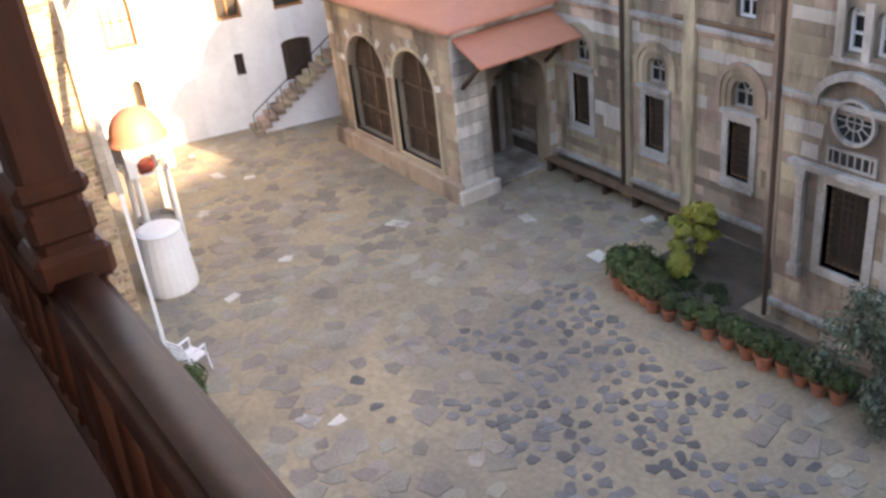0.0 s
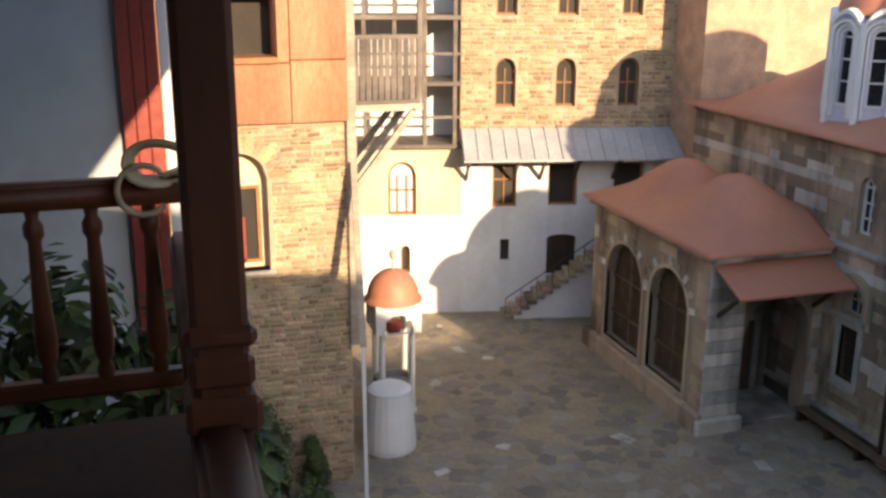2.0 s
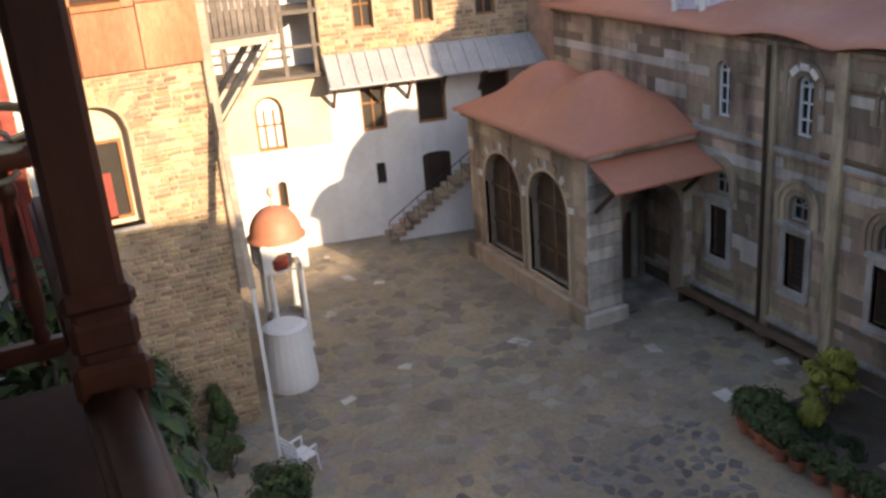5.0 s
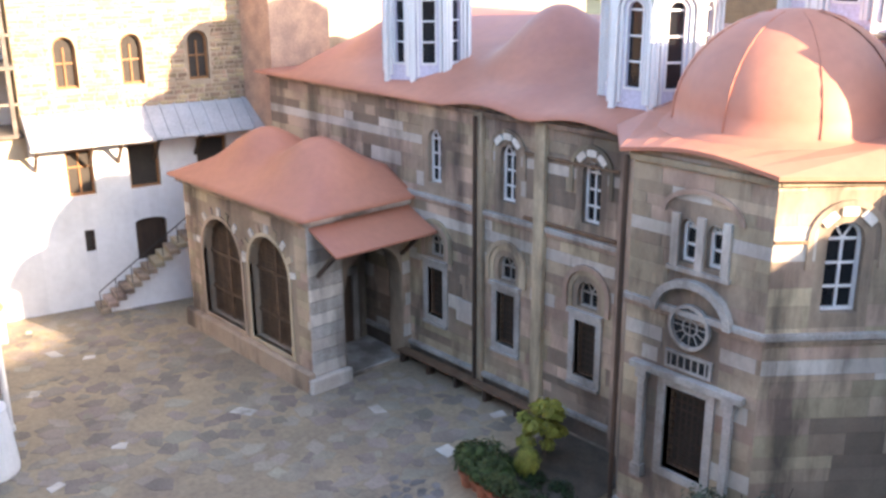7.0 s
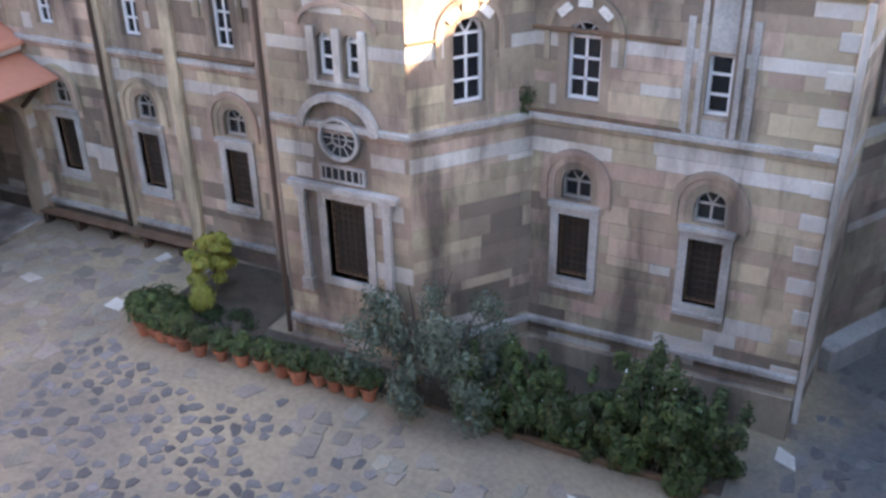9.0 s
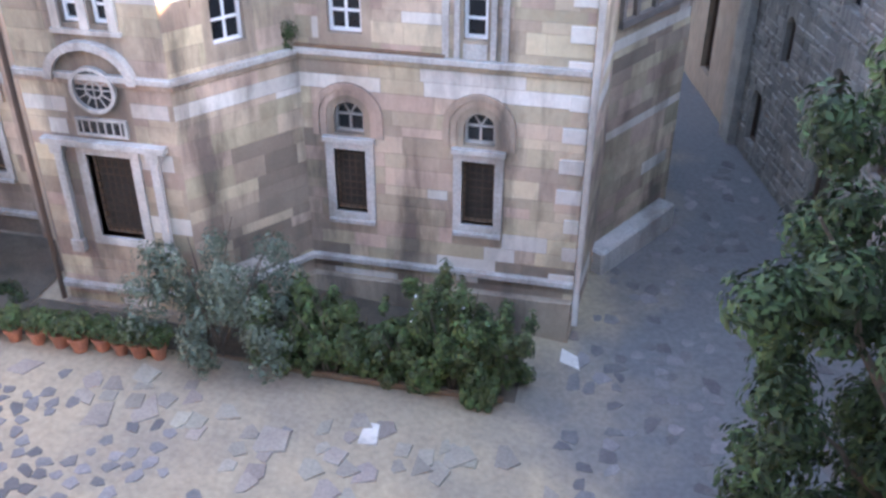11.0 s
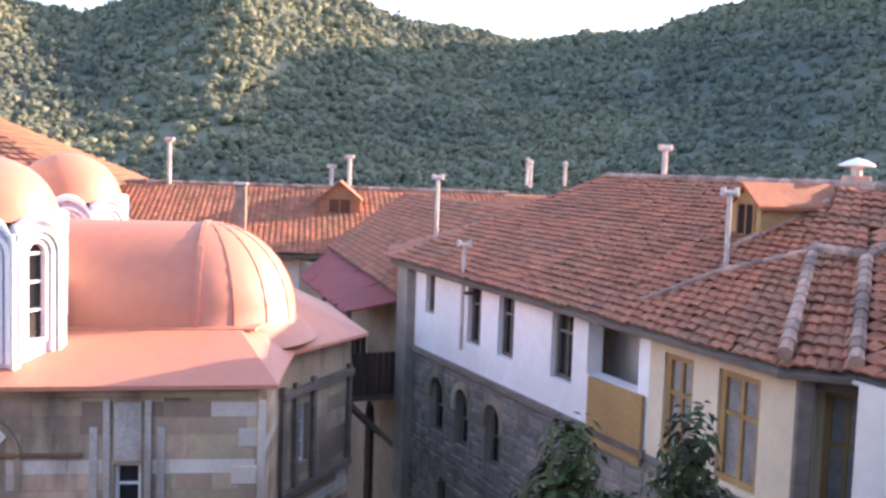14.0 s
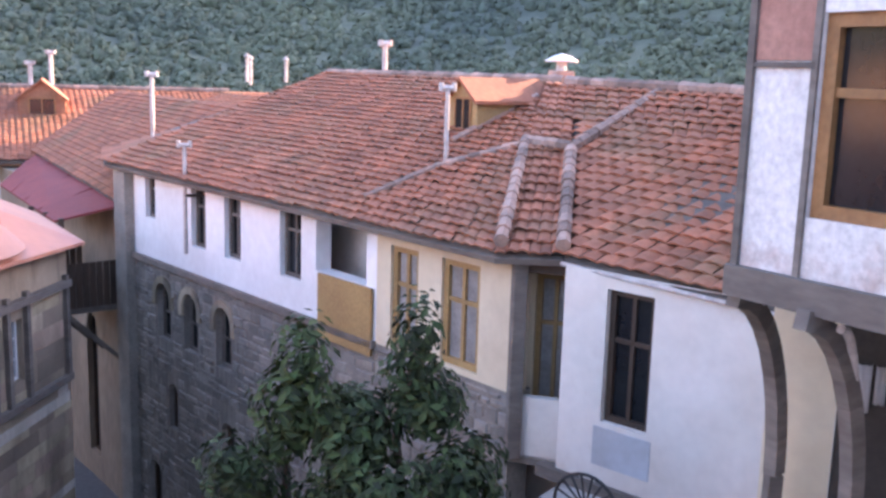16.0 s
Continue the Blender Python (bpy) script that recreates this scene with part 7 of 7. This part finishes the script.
strip("west", 5.78, 5.86, 0.07, BROWNSTONE, "string_course", "", 10.7, 13.4)
part("corner_pipe", soft_box(-0.72, -0.60, 15.58, 15.68, 0.4, 8.2, 0.02), PALE, church, "pale corner downpipe")
quoin = random.Random(2)
for i in range(12):
    z = 0.6 + i * 0.62
    n = quoin.uniform(0.25, 0.5)
    part("quoin", soft_box(-0.75 - n, -0.735, 15.665, 15.72, z, z + 0.3, 0.012), PALE, church)
for p, q in (((-10.42, 13.62, 1.0), (-10.42, 13.62, 8.3)), ((-16.35, 15.54, 1.1), (-16.35, 15.54, 8.0))):
    bm = bmesh.new()
    rod(bm, p, q, 0.05)
    part("downpipe", bm, DARKWOOD if q[0] < -10 else IRON, church, "old rusty downpipe")


# a tuft of weeds rooted in the joint between conch and nave
weed = thing("wall_plant", "dark green weeds rooted in the church wall", "plant", at=(-6.1, 15.62, 5.95))
bm = bmesh.new()
for k in range(5):
    branch(bm, (0, 0, 0), (0.12 * math.cos(k * 1.3), -0.10 - 0.03 * k, 0.1 + 0.06 * k), 0.008, 0.004, 0.03, k)
part("stem", bm, BARK, weed)
leaves("foliage", [(0, -0.08, 0.12, 0.20, 0.12, 0.2), (-0.05, -0.08, -0.15, 0.12, 0.1, 0.25)], 500, 0.035, LEAFDARK, weed, "", seed=31)


# ---- paving ----
def flat_stone(name, mat, seed, n=6):
    r = random.Random(seed)
    b = bmesh.new()
    top = []
    for k in range(n):
        a = 2 * math.pi * (k + r.uniform(-0.25, 0.25)) / n
        d = r.uniform(0.62, 1.12)
        top.append((d * math.cos(a), d * math.sin(a)))
    lo = [b.verts.new((x, y, -0.04)) for x, y in top]
    hi = [b.verts.new((x * 0.95, y * 0.95, 0.005)) for x, y in top]
    b.faces.new(hi)
    for k in range(n):
        b.faces.new((lo[k], lo[(k + 1) % n], hi[(k + 1) % n], hi[k]))
    return mesh_of(name, b, mat)


COBBLES = [flat_stone("cobble", COBBLE, k, 5 + k % 2) for k in range(8)]
FLAGS = [flat_stone("flagstone", FLAG, 30 + k, 5) for k in range(6)] + [flat_stone("flagstone", FLAG, 50 + k, 4) for k in range(4)]
LIGHT = [flat_stone("flagstone", PALE, 70 + k, 4) for k in range(3)]
rg = random.Random(21)


def free(x, y):
    """Open ground of the court, clear of buildings and the bed."""
    if y > 12.1 - max(0, (-0.5 - x)) * 0.0 and -26 < x < -0.8 and y > (11.95 if x > -14.2 else 15.0) and not (-18.6 < x < -14.2 and y < 15.1):
        return False
    if x < -18.9 and y > 12.2:
        return False
    if x > -29 and x < -19.0 and y < 4.2:
        return False
    return -28.8 < x < -0.5 and 0.4 < y < 17


# tight groups of dark cobbles in the trodden middle, worn flagstones round them
GROUPS = ((-13.5, 10.9, 0.8), (-12.3, 10.6, 1.0), (-13.4, 9.2, 0.9), (-12.2, 9.4, 0.7), (-11.2, 10.6, 0.8), (-10.1, 9.5, 1.0), (-9.7, 10.6, 0.9), (-10.7, 8.4, 0.9), (-8.6, 9.3, 0.8), (-9.0, 7.9, 0.7), (-11.9, 7.6, 0.6), (-7.4, 10.2, 0.8), (-6.3, 9.0, 0.6))
buckets = {"cobble": [], "flagstone": []}
x = -14.8
while x < -3.5:
    y = 3.0 + 0.13 * (round(x / 0.30) % 2)
    while y < 12:
        px, py = x + rg.uniform(-0.07, 0.07), y + rg.uniform(-0.07, 0.07)
        near = max(1 - math.hypot(px - gx, py - gy) / gr for gx, gy, gr in GROUPS)
        if free(px, py) and (near + 0.8 * noise.noise(Vector((px, py, 2.0))) > 0.0 and rg.random() < 0.92 or rg.random() < 0.03):
            buckets["cobble"].append((px, py, rg.uniform(0.12, 0.175)))
        y += 0.32
    x += 0.30
x = -28.5
while x < -0.5:
    y = 0.8
    while y < 16:
        px, py = x + rg.uniform(-0.13, 0.13), y + rg.uniform(-0.13, 0.13)
        patch = noise.noise(Vector((px * 0.22 + 3, py * 0.22, 0.3)))
        worn = noise.noise(Vector((px * 0.5, py * 0.5 + 7, 4.0)))
        clear = min(math.hypot(px - gx, py - gy) - gr for gx, gy, gr in GROUPS) > 0.2
        east_side = px > -14.5
        chance = (0.85 if worn > -0.12 else 0.15) if not east_side else (0.75 if patch > 0.05 and worn > -0.1 else 0.06)
        if free(px, py) and clear and rg.random() < chance:
            buckets["flagstone"].append((px, py, rg.uniform(0.19, 0.36)))
        y += 0.42
    x += 0.42
y = 5.0
while y < 31:
    right = 2.5 + max(0.0, 26.3 - y) * 0.30
    left = -0.5 if y < 15.5 else -0.3 if y < 18.5 else -0.3 + (y - 18.5) * 0.5
    x = left
    while x < min(right, 5.5):
        px, py = x + rg.uniform(-0.1, 0.1), y + rg.uniform(-0.1, 0.1)
        if rg.random() < 0.35 + 0.5 * noise.noise(Vector((px * 0.6, py * 0.6, 9.0))):
            buckets["cobble"].append((px, py, rg.uniform(0.13, 0.24)))
        x += 0.38
    y += 0.36
for kind_, stones in buckets.items():
    rg.shuffle(stones)
    stones.sort(key=lambda s: abs(s[0] + 11) + abs(s[1] - 8) * 0.8)
    q, f, q2, f2 = [], [], [], []
    for i, (sx, sy, rad) in enumerate(stones):
        pale = kind_ == "flagstone" and rg.random() < 0.035
        me = rg.choice(COBBLES if kind_ == "cobble" else LIGHT if pale else FLAGS)
        m = pose(sx, sy, ground_z(sx, sy) + rg.uniform(0.0, 0.008), 0, 0, rg.uniform(0, 360)) @ Matrix.Diagonal((rad * rg.uniform(0.9, 1.5), rad, 1, 1))
        if i < 300:
            piece(kind_, me, ground, m)
        else:
            tq, tf = (q2, f2) if pale else (q, f)
            n = len(tq)
            tq += [tuple(m @ v.co) for v in me.vertices]
            tf += [tuple(n + k for k in p.vertices) for p in me.polygons]
    for vv, ff, mat in ((q, f, COBBLE if kind_ == "cobble" else FLAG), (q2, f2, PALE)):
        if vv:
            me = bpy.data.meshes.new("paving")
            me.from_pydata(vv, [], ff)
            me.materials.append(mat)
            o = new("paving", me)
            o.parent = ground
            tagged(o, "worn irregular paving stones", kind="stuff")
